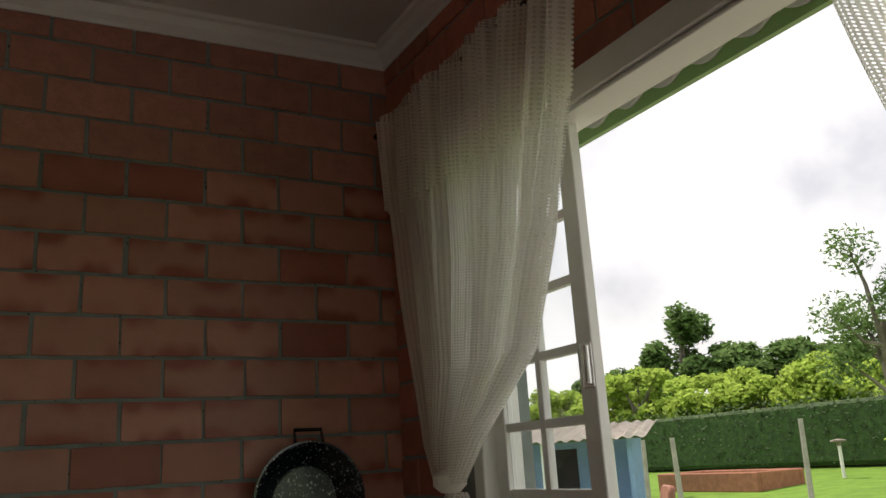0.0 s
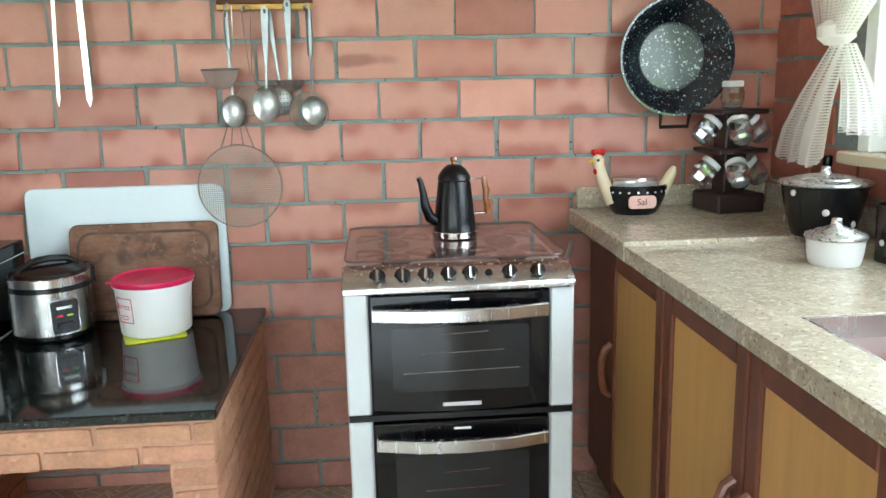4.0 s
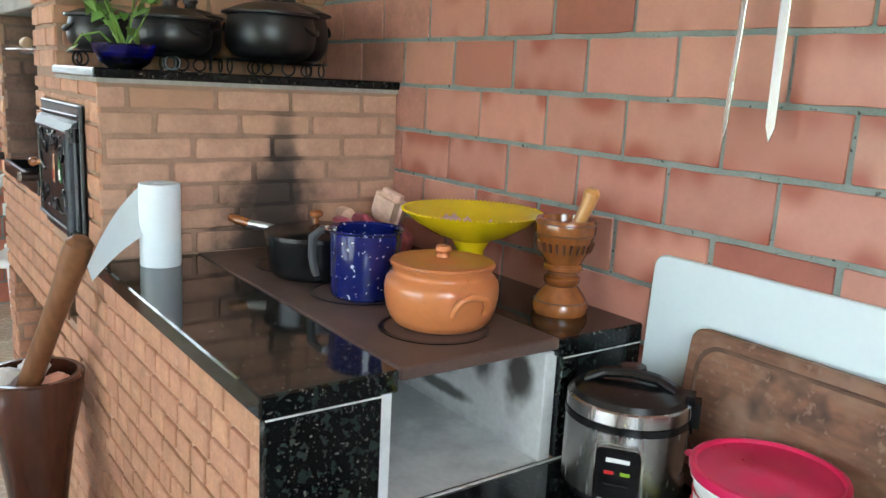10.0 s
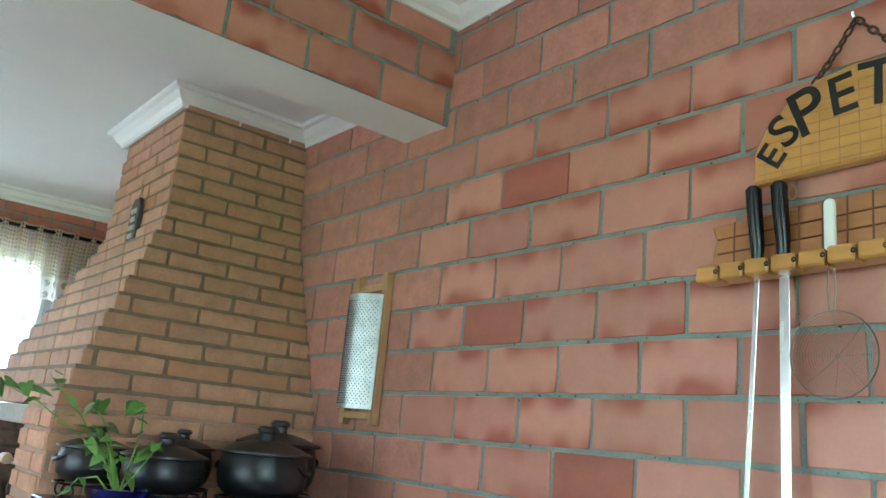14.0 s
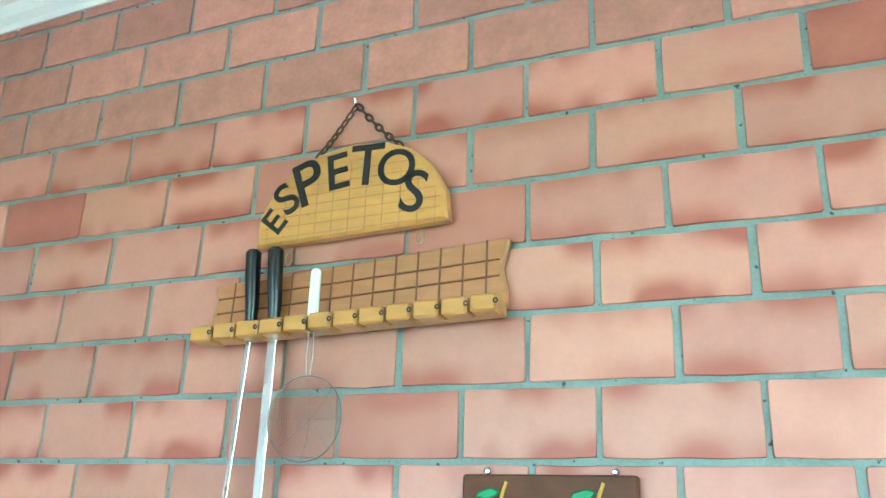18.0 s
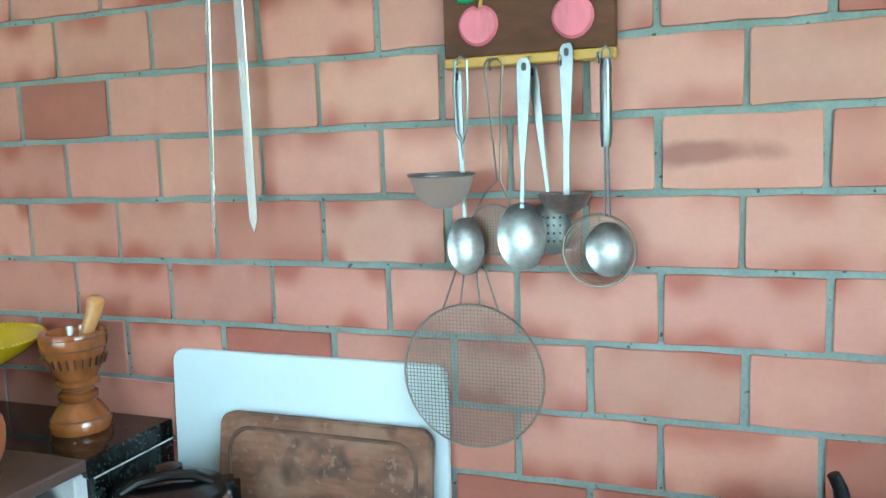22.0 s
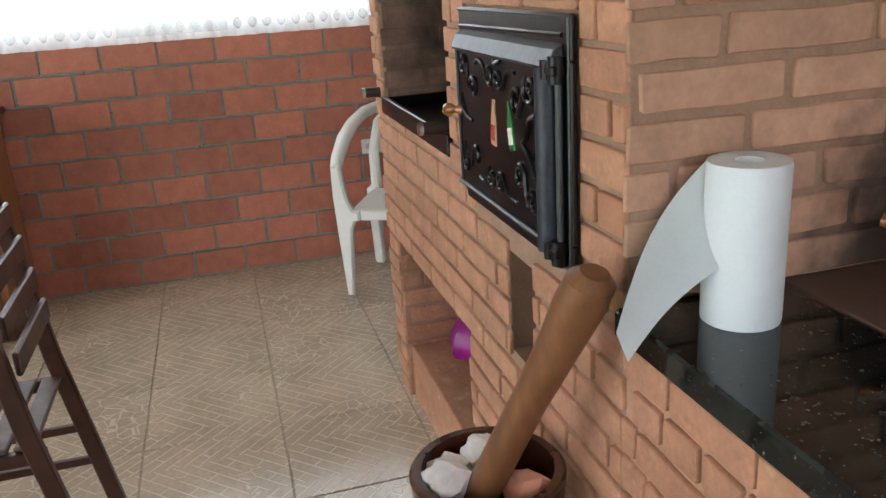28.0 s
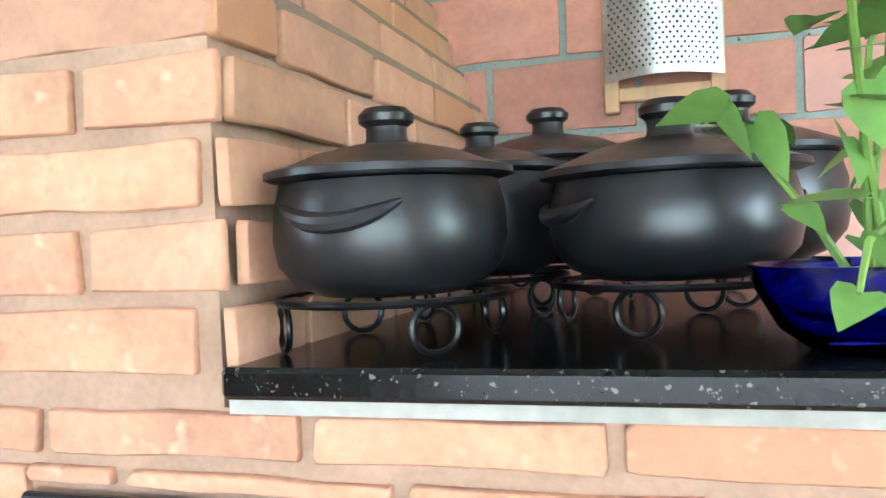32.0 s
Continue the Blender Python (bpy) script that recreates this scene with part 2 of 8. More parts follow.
WALL_BRICK = brick_material("glazed_wall_brick", (0.48, 0.218, 0.158), (0.31, 0.078, 0.046), (0.36, 0.12, 0.08), 0.95, 0.14, 0.066, 0.42, 0.12, 0.07, 6.0, 9.0)
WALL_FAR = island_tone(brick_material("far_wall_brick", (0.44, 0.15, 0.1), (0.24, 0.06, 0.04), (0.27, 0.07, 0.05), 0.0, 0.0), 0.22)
CLAY = brick_material("clay_brick", (0.50, 0.262, 0.158), (0.40, 0.175, 0.09), (0.45, 0.205, 0.12), 0.3, 0.10, 0.03, 0.85, 1.0, 0.26)
speckled_over(CLAY, (0.40, 0.19, 0.105), 40, 0.63, 0.16)
speckled_over(CLAY, (0.6, 0.36, 0.24), 38, 0.62, 0.14)
SOOTED = soot(brick_material("sooted_clay_brick", (0.52, 0.31, 0.21), (0.40, 0.2, 0.12), (0.46, 0.25, 0.15), 0.25, 0.12, 0.03), (-2.1, 2.93, 1.05), (0.3, 0.17, 0.24))
for at, size in (((-2.1, 2.96, 1.25), (0.3, 0.05, 0.14)), ((-2.1, 2.9, 0.99), (0.3, 0.18, 0.1))):
    soot(SOOTED, at, size, (0.05, 0.04, 0.034), 0.6)
# Darker than the sandy mortar: the chimney's joint shade is painted in.
SHADED_MORTAR = mat("shaded_brown_mortar", (0.2, 0.14, 0.095), 0.95, 0, 0.25, 14, 140, 0.5)
DARK_BRICK = brick_material("overfired_wall_brick", (0.35, 0.112, 0.075), (0.22, 0.055, 0.035), (0.31, 0.09, 0.06), 0.7, 0.1, 0.06, 0.42, 0.12, 0.1, 3.0, 6.5)
SMEARED_BRICK = soot(brick_material("smeared_wall_brick", (0.48, 0.22, 0.15), (0.31, 0.078, 0.046), (0.44, 0.19, 0.125), 0.6, 0.05, 0.066, 0.42, 0.12, 0.07, 6.0, 9.0), (0.13, 3.354, 1.535), (0.13, 0.05, 0.026), (0.22, 0.06, 0.035), 0.8)
CHIMNEY_BRICK = brick_material("chimney_brick", (0.45, 0.245, 0.15), (0.3, 0.13, 0.06), (0.42, 0.19, 0.09), 0.3, 0.12, 0.03)
FIRE_BRICK = soot(mat("smoked_brick", (0.23, 0.135, 0.10), 0.9, 0, 0.35, 7, 60, 0.4, rnd=0.2), (-3.74, 3.25, 1.4), (0.4, 0.8, 0.6))
SMOKED_MORTAR = soot(mat("smoked_mortar", (0.2, 0.13, 0.10), 0.95, 0, 0.25, 14, 140, 0.5), (-3.74, 3.25, 1.4), (0.4, 0.8, 0.6))
SOOTED_MORTAR = soot(mat("sooted_mortar", (0.37, 0.235, 0.16), 0.95, 0, 0.2, 14, 140, 0.5), (-2.1, 2.93, 1.05), (0.3, 0.17, 0.24))
for at, size in (((-2.1, 2.96, 1.25), (0.3, 0.07, 0.17)), ((-2.1, 2.9, 0.99), (0.3, 0.22, 0.13))):
    soot(SOOTED_MORTAR, at, size, (0.03, 0.024, 0.02), 0.8)
SOOT_BLACK = mat("soot_black_masonry", (0.012, 0.011, 0.011), 0.95, 0, 0.4, 12, 70, 0.4, spec=0.1)
MORTAR = mat("grey_mortar", (0.21, 0.25, 0.232), 0.95, 0, 0.25, 12, 150, 0.5)
MORTAR = speckled_over(MORTAR, (0.05, 0.05, 0.045), 70, 0.66)
STOVE_MORTAR = mat("clay_coloured_mortar", (0.53, 0.31, 0.2), 0.95, 0, 0.2, 14, 140, 0.5)
CLAY_MORTAR = mat("sandy_mortar", (0.37, 0.235, 0.16), 0.95, 0, 0.2, 14, 140, 0.5)
PLASTER = mat("white_plaster", (0.78, 0.79, 0.77), 0.85, 0, 0.03, 3, 60, 0.05)
WHITE = mat("white_paint", (0.8, 0.8, 0.78), 0.35, 0, 0.04, 5, 60, 0.03)
BLACK_GRANITE = speckled("black_granite", (0.006, 0.007, 0.007), (0.12, 0.125, 0.105), 0.06, 0.62, 100, (((0.28, 0.28, 0.25), 130, 0.675), ((0.02, 0.03, 0.026), 50, 0.55)))
GREY_GRANITE = speckled("beige_granite", (0.42, 0.36, 0.265), (0.12, 0.10, 0.075), 0.12, 0.63, 130, (((0.55, 0.49, 0.38), 60, 0.56), ((0.24, 0.18, 0.12), 75, 0.64)))
IRON = mat("black_cast_iron", (0.004, 0.0042, 0.005), 0.3, 0.0, 0.4, 14, 60, 0.1, spec=0.3)
RUST = mat("rusty_stove_plate", (0.11, 0.068, 0.055), 0.55, 0.0, 0.25, 10, 90, 0.2)
STEEL = mat("brushed_steel", (0.62, 0.61, 0.59), 0.26, 1.0, 0.1, 6, 80, 0.03, stretch=(1, 1, 0.15))
CHROME = mat("polished_steel", (0.6, 0.6, 0.6), 0.12, 1.0, 0.05, 6, 60, 0.0)
TIN = mat("galvanised_tin", (0.6, 0.63, 0.64), 0.3, 1.0, 0.2, 30, 90, 0.1)
BLACK_PLASTIC = mat("black_plastic", (0.006, 0.006, 0.0065), 0.25, 0, 0.2, 10, 60, 0.02)
DARK_WOOD = mat("dark_red_wood", (0.085, 0.026, 0.016), 0.33, 0, 0.4, 7, 50, 0.15, stretch=(1, 1, 0.18))
MID_WOOD = mat("brown_cabinet_wood", (0.15, 0.05, 0.028), 0.35, 0, 0.3, 8, 50, 0.1, stretch=(1, 1, 0.2))
PALE_PANEL = mat("honey_veneer", (0.52, 0.29, 0.09), 0.4, 0, 0.12, 9, 60, 0.04, stretch=(3, 3, 0.2))
HONEY = mat("varnished_pine", (0.5, 0.25, 0.06), 0.3, 0, 0.2, 12, 60, 0.2, stretch=(0.3, 1, 1), coat=0.4)
CARVED = mat("carved_brown_wood", (0.36, 0.155, 0.055), 0.35, 0, 0.25, 14, 60, 0.2, stretch=(0.3, 1, 1), coat=0.3)
TURNED = mat("turned_varnished_wood", (0.27, 0.092, 0.024), 0.16, 0, 0.5, 14, 50, 0.08, stretch=(1, 1, 0.4), coat=0.6)
BOARD = mat("worn_cutting_wood", (0.16, 0.075, 0.042), 0.7, 0, 0.55, 9, 70, 0.3, stretch=(0.35, 1, 1.5))
speckled_over(BOARD, (0.25, 0.15, 0.1), 11, 0.5, 0.25)
speckled_over(BOARD, (0.07, 0.035, 0.024), 13, 0.55, 0.12)
speckled_over(BOARD, (0.22, 0.13, 0.085), 60, 0.6, 0.1)
APPLE_WOOD = mat("stained_plaque_wood", (0.10, 0.038, 0.018), 0.6, 0, 0.35, 10, 60, 0.1, stretch=(0.3, 1, 1), spec=0.25)
PINK = mat("pink_painted_wood", (0.62, 0.15, 0.2), 0.4, 0, 0.2, 18, 60, 0.05, stretch=(2, 1, 0.5))
LEAF_PAINT = mat("green_paint", (0.01, 0.18, 0.05), 0.4, 0, 0.1)
YELLOW_PAINT = mat("yellow_painted_wood", (0.55, 0.32, 0.06), 0.4, 0, 0.12)
POLY = mat("white_nylon_board", (0.60, 0.69, 0.72), 0.35, 0, 0.03, 6, 60, 0.02)
PLASTIC_WHITE = mat("white_plastic", (0.78, 0.79, 0.77), 0.34, 0, 0.012, 3, 40, 0.0)
MAGENTA = mat("magenta_lid", (0.62, 0.015, 0.09), 0.3, 0, 0.05, 8, 60, 0.01)
LIME = mat("lime_silicone", (0.62, 0.66, 0.02), 0.45, 0, 0.05)
RED_INK = mat("red_print", (0.55, 0.02, 0.04), 0.5, 0, 0.1)
ORANGE_CLAY = mat("glazed_orange_ceramic", (0.54, 0.185, 0.062), 0.3, 0, 0.1, 5, 60, 0.02, coat=0.2)
YELLOW = mat("yellow_enamel", (0.72, 0.52, 0.005), 0.2, 0, 0.06, 8, 60, 0.02, coat=0.4)
NAVY = speckled("navy_enamel", (0.006, 0.012, 0.10), (0.6, 0.65, 0.75), 0.1, 0.645, 80, coat=0.5)
WOK_ENAMEL = speckled("black_speckled_enamel", (0.006, 0.010, 0.016), (0.5, 0.6, 0.6), 0.2, 0.63, 110, coat=0.3)
# A paler, greyer enamel for the wok's flat bottom.
GREY_ENAMEL = speckled("grey_speckled_enamel", (0.055, 0.08, 0.075), (0.6, 0.68, 0.66), 0.3, 0.6, 110, coat=0.2)
BLACK_CLAY = mat("black_burnished_clay", (0.011, 0.011, 0.0118), 0.36, 0, 0.4, 9, 60, 0.06)
# Paler copy of the towel paper: light through the loose sheet, put into colour.
LIT_PAPER = mat("lit_paper_sheet", (0.8, 0.87, 0.9), 0.9, 0, 0.03, 12, 160, 0.2)
PAPER = mat("paper_towel", (0.74, 0.82, 0.86), 0.9, 0, 0.03, 12, 160, 0.3)
LEAF = mat("leaf_green", (0.14, 0.27, 0.06), 0.4, 0, 0.25, 14, 60, 0.05)
STEM = mat("stem_green", (0.16, 0.28, 0.05), 0.5, 0, 0.2)
BLACK_PAINT = mat("black_lettering", (0.008, 0.008, 0.008), 0.4, 0, 0.2)
RED = mat("red_glaze", (0.5, 0.01, 0.01), 0.2, 0, 0.05)
CREAM = mat("cream_glaze", (0.62, 0.52, 0.36), 0.25, 0, 0.06)
POLKA = speckled("black_polka_glaze", (0.007, 0.007, 0.008), (0.02, 0.02, 0.02), 0.2, 0.7, 60)
MEAT = mat("cured_meat", (0.5, 0.16, 0.16), 0.5, 0, 0.5, 22, 80, 0.3)
FAT = mat("pale_rind", (0.62, 0.42, 0.32), 0.6, 0, 0.3, 18, 80, 0.3)
RUBBER = mat("black_rubber", (0.015, 0.015, 0.015), 0.6, 0, 0.2)
ASH_WHITE = soot(soot(mat("whitewashed_firebox", (0.7, 0.72, 0.71), 0.8, 0, 0.14, 9, 70, 0.3), (-1.12, 3.075, 0.86), (0.055, 0.06, 0.10), (0.03, 0.02, 0.015)), (-1.6, 2.85, 0.69), (0.5, 0.4, 0.06), (0.22, 0.23, 0.24), 0.55)
for at, size in (((-1.24, 3.075, 0.85), (0.05, 0.05, 0.06)), ((-1.48, 3.075, 0.80), (0.16, 0.06, 0.025)), ((-1.45, 3.075, 0.90), (0.09, 0.06, 0.022)), ((-1.72, 2.9, 0.84), (0.06, 0.18, 0.05)), ((-1.40, 3.075, 0.74), (0.14, 0.06, 0.02))):
    soot(ASH_WHITE, at, size, (0.03, 0.026, 0.024), 0.85)


def glass(name, col=(1, 1, 1), rough=0.02):
    m = bpy.data.materials.new(name)
    m.use_nodes = True
    b = m.node_tree.nodes["Principled BSDF"]
    b.inputs["Base Color"].default_value = (*col, 1)
    b.inputs["Roughness"].default_value, b.inputs["Transmission Weight"].default_value, b.inputs["IOR"].default_value = rough, 1.0, 1.45
    return m


def thin_glass(name, tint, gloss=0.03):
    """A pane: mostly seen through, with a Fresnel gloss."""
    m = bpy.data.materials.new(name)
    m.use_nodes = True
    nt = m.node_tree
    nt.nodes.remove(nt.nodes["Principled BSDF"])
    tr, gl, mx, fr = (nt.nodes.new("ShaderNode" + k) for k in ("BsdfTransparent", "BsdfGlossy", "MixShader", "LayerWeight"))
    tr.inputs[0].default_value = (*tint, 1)
    gl.inputs["Roughness"].default_value = 0.03
    fr.inputs[0].default_value = 0.5
    pw, ml = nt.nodes.new("ShaderNodeMath"), nt.nodes.new("ShaderNodeMath")
    pw.operation, ml.operation = "POWER", "MULTIPLY_ADD"
    pw.inputs[1].default_value, ml.inputs[1].default_value, ml.inputs[2].default_value = 5.0, 0.85, gloss
    nt.links.new(fr.outputs["Facing"], pw.inputs[0]), nt.links.new(pw.outputs[0], ml.inputs[0])
    nt.links.new(ml.outputs[0], mx.inputs[0])
    nt.links.new(tr.outputs[0], mx.inputs[1])
    nt.links.new(gl.outputs[0], mx.inputs[2])
    nt.links.new(mx.outputs[0], nt.nodes["Material Output"].inputs[0])
    return m


PANE = thin_glass("window_pane", (0.97, 0.98, 0.98))
LID_GLASS = thin_glass("cooker_lid_glass", (0.86, 0.80, 0.79), 0.06)
JAR_GLASS = thin_glass("jar_glass", (0.86, 0.88, 0.88), 0.3)
PET = thin_glass("clear_bottle", (0.93, 0.95, 0.95), 0.14)
COLA = glass("dark_soda", (0.42, 0.04, 0.015))
BLUE_GLASS = glass("cobalt_glass", (0.02, 0.03, 0.75))
OVEN_GLASS = mat("dark_oven_glass", (0.003, 0.003, 0.004), 0.05, 0, 0.1, 3, 20, 0.0)


def sheer(name, col, hole_scale, density):
    """Open-weave lace: threads that scatter light and holes between them."""
    m = bpy.data.materials.new(name)
    m.use_nodes = True
    nt = m.node_tree
    N, L = nt.nodes, nt.links.new
    N.remove(N["Principled BSDF"])
    uv = N.new("ShaderNodeUVMap")
    mp = N.new("ShaderNodeMapping")
    mp.inputs["Scale"].default_value = (hole_scale, hole_scale, 1)
    L(uv.outputs[0], mp.inputs[0])
    sep = N.new("ShaderNodeSeparateXYZ")
    L(mp.outputs[0], sep.inputs[0])
    waves = []
    for k in "XY":
        s = N.new("ShaderNodeMath")
        s.operation = "SINE"
        L(sep.outputs[k], s.inputs[0])
        waves.append(s)
    mul = N.new("ShaderNodeMath")
    mul.operation = "ADD"
    L(waves[0].outputs[0], mul.inputs[0]), L(waves[1].outputs[0], mul.inputs[1])
    gt = N.new("ShaderNodeMapRange")
    gt.inputs[1].default_value, gt.inputs[2].default_value = 0.55, 0.95
    gt.inputs[3].default_value, gt.inputs[4].default_value = density, density * 0.12
    L(mul.outputs[0], gt.inputs[0])
    tr, df, tl, m1, m2 = (N.new("ShaderNode" + k) for k in ("BsdfTransparent", "BsdfDiffuse", "BsdfTranslucent", "MixShader", "MixShader"))
    df.inputs[0].default_value = tl.inputs[0].default_value = (*col, 1)
    m1.inputs[0].default_value = 0.85
    L(df.outputs[0], m1.inputs[1]), L(tl.outputs[0], m1.inputs[2])
    L(gt.outputs[0], m2.inputs[0]), L(tr.outputs[0], m2.inputs[1]), L(m1.outputs[0], m2.inputs[2])
    L(m2.outputs[0], N["Material Output"].inputs[0])
    return m


HONED_GRANITE = speckled("honed_black_granite", (0.006, 0.0065, 0.0065), (0.13, 0.125, 0.10), 0.2, 0.64, 120, (((0.15, 0.14, 0.11), 170, 0.68),))
HONED_GRANITE.node_tree.nodes["Principled BSDF"].inputs["Specular IOR Level"].default_value = 0.22
LACE = sheer("cream_lace", (0.95, 0.94, 0.9), 760, 0.95)
LACE_DENSE = sheer("dense_lace_band", (0.95, 0.94, 0.9), 470, 0.985)
VOILE = sheer("white_voile", (0.78, 0.79, 0.78), 700, 0.62)


def tile_material():
    """Beige stoneware with slanting basket-weave and crazed relief, its grooves paler."""
    m = mat("relief_floor_tile", (0.50, 0.42, 0.315), 0.12, 0, 0.22, 5, 60, 0.05, rnd=0.05, spec=0.65)
    nt = m.node_tree
    N, L = nt.nodes, nt.links.new
    geo = N.new("ShaderNodeNewGeometry")
    sep = N.new("ShaderNodeSeparateXYZ")
    L(geo.outputs["Position"], sep.inputs[0])
    grooves = []
    for ang in (45, -45):
        mp = N.new("ShaderNodeMapping")
        mp.inputs["Rotation"].default_value = (0, 0, radians(ang))
        L(geo.outputs["Position"], mp.inputs[0])
        br = N.new("ShaderNodeTexBrick")
        br.inputs["Color1"].default_value = br.inputs["Color2"].default_value = (0, 0, 0, 1)
        br.inputs["Mortar"].default_value = (1, 1, 1, 1)
        br.inputs["Scale"].default_value = 1.0
        br.inputs["Mortar Size"].default_value, br.inputs["Mortar Smooth"].default_value = 0.0035, 0.5
        br.inputs["Brick Width"].default_value, br.inputs["Row Height"].default_value = 0.17, 0.04
        L(mp.outputs[0], br.inputs["Vector"])
        grooves.append(br)
    pp = N.new("ShaderNodeMath")
    pp.operation = "PINGPONG"
    pp.inputs[1].default_value = 0.2275
    L(sep.outputs["X"], pp.inputs[0])
    gt = N.new("ShaderNodeMath")
    gt.operation = "GREATER_THAN"
    gt.inputs[1].default_value = 0.114
    L(pp.outputs[0], gt.inputs[0])
    mx = N.new("ShaderNodeMix")
    mx.data_type = "RGBA"
    L(gt.outputs[0], mx.inputs[0]), L(grooves[0].outputs[0], mx.inputs[6]), L(grooves[1].outputs[0], mx.inputs[7])
    vo = N.new("ShaderNodeTexVoronoi")
    vo.feature = "DISTANCE_TO_EDGE"
    vo.inputs["Scale"].default_value = 19
    L(geo.outputs["Position"], vo.inputs["Vector"])
    vr = N.new("ShaderNodeMapRange")
    vr.inputs[1].default_value, vr.inputs[2].default_value, vr.inputs[3].default_value, vr.inputs[4].default_value = 0.02, 0.06, 1, 0
    L(vo.outputs[0], vr.inputs[0])
    ns = N.new("ShaderNodeTexNoise")
    ns.inputs["Scale"].default_value = 3.1
    L(geo.outputs["Position"], ns.inputs["Vector"])
    nr = N.new("ShaderNodeMath")
    nr.operation = "GREATER_THAN"
    nr.inputs[1].default_value = 0.56
    L(ns.outputs[0], nr.inputs[0])
    m2 = N.new("ShaderNodeMix")
    m2.data_type = "RGBA"
    L(nr.outputs[0], m2.inputs[0]), L(mx.outputs[2], m2.inputs[6]), L(vr.outputs[0], m2.inputs[7])
    fade = N.new("ShaderNodeMath")
    fade.operation = "MULTIPLY"
    fade.inputs[1].default_value = 0.75
    L(m2.outputs[2], fade.inputs[0])
    add_node_mix(m, fade.outputs[0], (0.76, 0.69, 0.57))
    bp = N.new("ShaderNodeBump")
    bp.invert = True
    bp.inputs["Strength"].default_value, bp.inputs["Distance"].default_value = 0.45, 0.003
    L(m2.outputs[2], bp.inputs["Height"])
    L(bp.outputs[0], N["Principled BSDF"].inputs["Normal"])
    return m


TILE = tile_material()
GROUT = mat("tile_grout", (0.40, 0.33, 0.25), 0.9, 0, 0.15, 20, 120, 0.2)
LAWN = mat("lawn", (0.14, 0.27, 0.045), 0.9, 0, 0.3, 3, 40, 0.4, spec=0.1)
HEDGE = mat("hedge_green", (0.035, 0.085, 0.02), 0.8, 0, 0.6, 6, 40, 0.5)
TREE_LIGHT = mat("light_foliage", (0.3, 0.44, 0.07), 0.8, 0, 0.3, 2, 12, 0.1, spec=0.1)
TREE_DARK = mat("dark_foliage", (0.1, 0.19, 0.05), 0.8, 0, 0.4, 2, 12, 0.1, spec=0.1)
BARK = mat("grey_bark", (0.22, 0.19, 0.16), 0.9, 0, 0.3, 12, 60, 0.4)
BLUE_PAINT = mat("pale_blue_paint", (0.25, 0.42, 0.68), 0.7, 0, 0.15, 3, 40, 0.05)
BOUNCE_PAVING = mat("bounce_cement_yard", (0.27, 0.24, 0.22), 0.9, 0, 0.2, 1.2, 30, 0.2)
CONCRETE = mat("weathered_concrete", (0.36, 0.34, 0.3), 0.9, 0, 0.3, 5, 60, 0.3)
FIBRO = mat("fibre_cement_sheet", (0.5, 0.47, 0.43), 0.9, 0, 0.3, 4, 50, 0.2)
BRICK_RED = mat("red_brick_outdoors", (0.4, 0.16, 0.1), 0.9, 0, 0.3, 8, 60, 0.3)
GREEN_WALL = mat("pale_green_paint", (0.3, 0.5, 0.22), 0.6, 0, 0.06)
# The blue of distance haze is put into the hill's own colour.
HILL = mat("haze_coloured_hill", (0.20, 0.28, 0.36), 0.95, 0, 0.1, 0.05, 1, 0.0)


# ---- mesh tools ----
def box(a, b, bev=0.003, seg=1):
    bm = bmesh.new()
    bmesh.ops.create_cube(bm, size=1)
    for v in bm.verts:
        v.co = Vector([(a[i] + b[i]) / 2 + v.co[i] * (b[i] - a[i]) for i in range(3)])
    if bev:
        bmesh.ops.bevel(bm, geom=bm.edges[:], offset=min(bev, min(abs(b[i] - a[i]) for i in range(3)) * 0.45), segments=seg, affect="EDGES")
    return bm


def lathe(profile, n=32, x=0.0, y=0.0, wob=0.0):
    """Turn (radius, height) pairs round an upright axis at x, y."""
    bm = bmesh.new()
    rings = []
    for k, (r, z) in enumerate(profile):
        if r < 1e-5:
            rings.append([bm.verts.new((x, y, z))])
        else:
            rings.append([bm.verts.new((x + r * math.cos(2 * math.pi * i / n) * (1 + wob * math.sin(3 * i)), y + r * math.sin(2 * math.pi * i / n) * (1 + wob * math.cos(2 * i)), z)) for i in range(n)])
    for p, q in zip(rings, rings[1:]):
        for i in range(n):
            j = (i + 1) % n
            if len(p) == 1 and len(q) > 1:
                bm.faces.new((p[0], q[i], q[j]))
            elif len(q) == 1 and len(p) > 1:
                bm.faces.new((p[i], q[0], p[j]))
            elif len(p) > 1:
                bm.faces.new((p[i], q[i], q[j], p[j]))
    bmesh.ops.recalc_face_normals(bm, faces=bm.faces[:])
    return bm


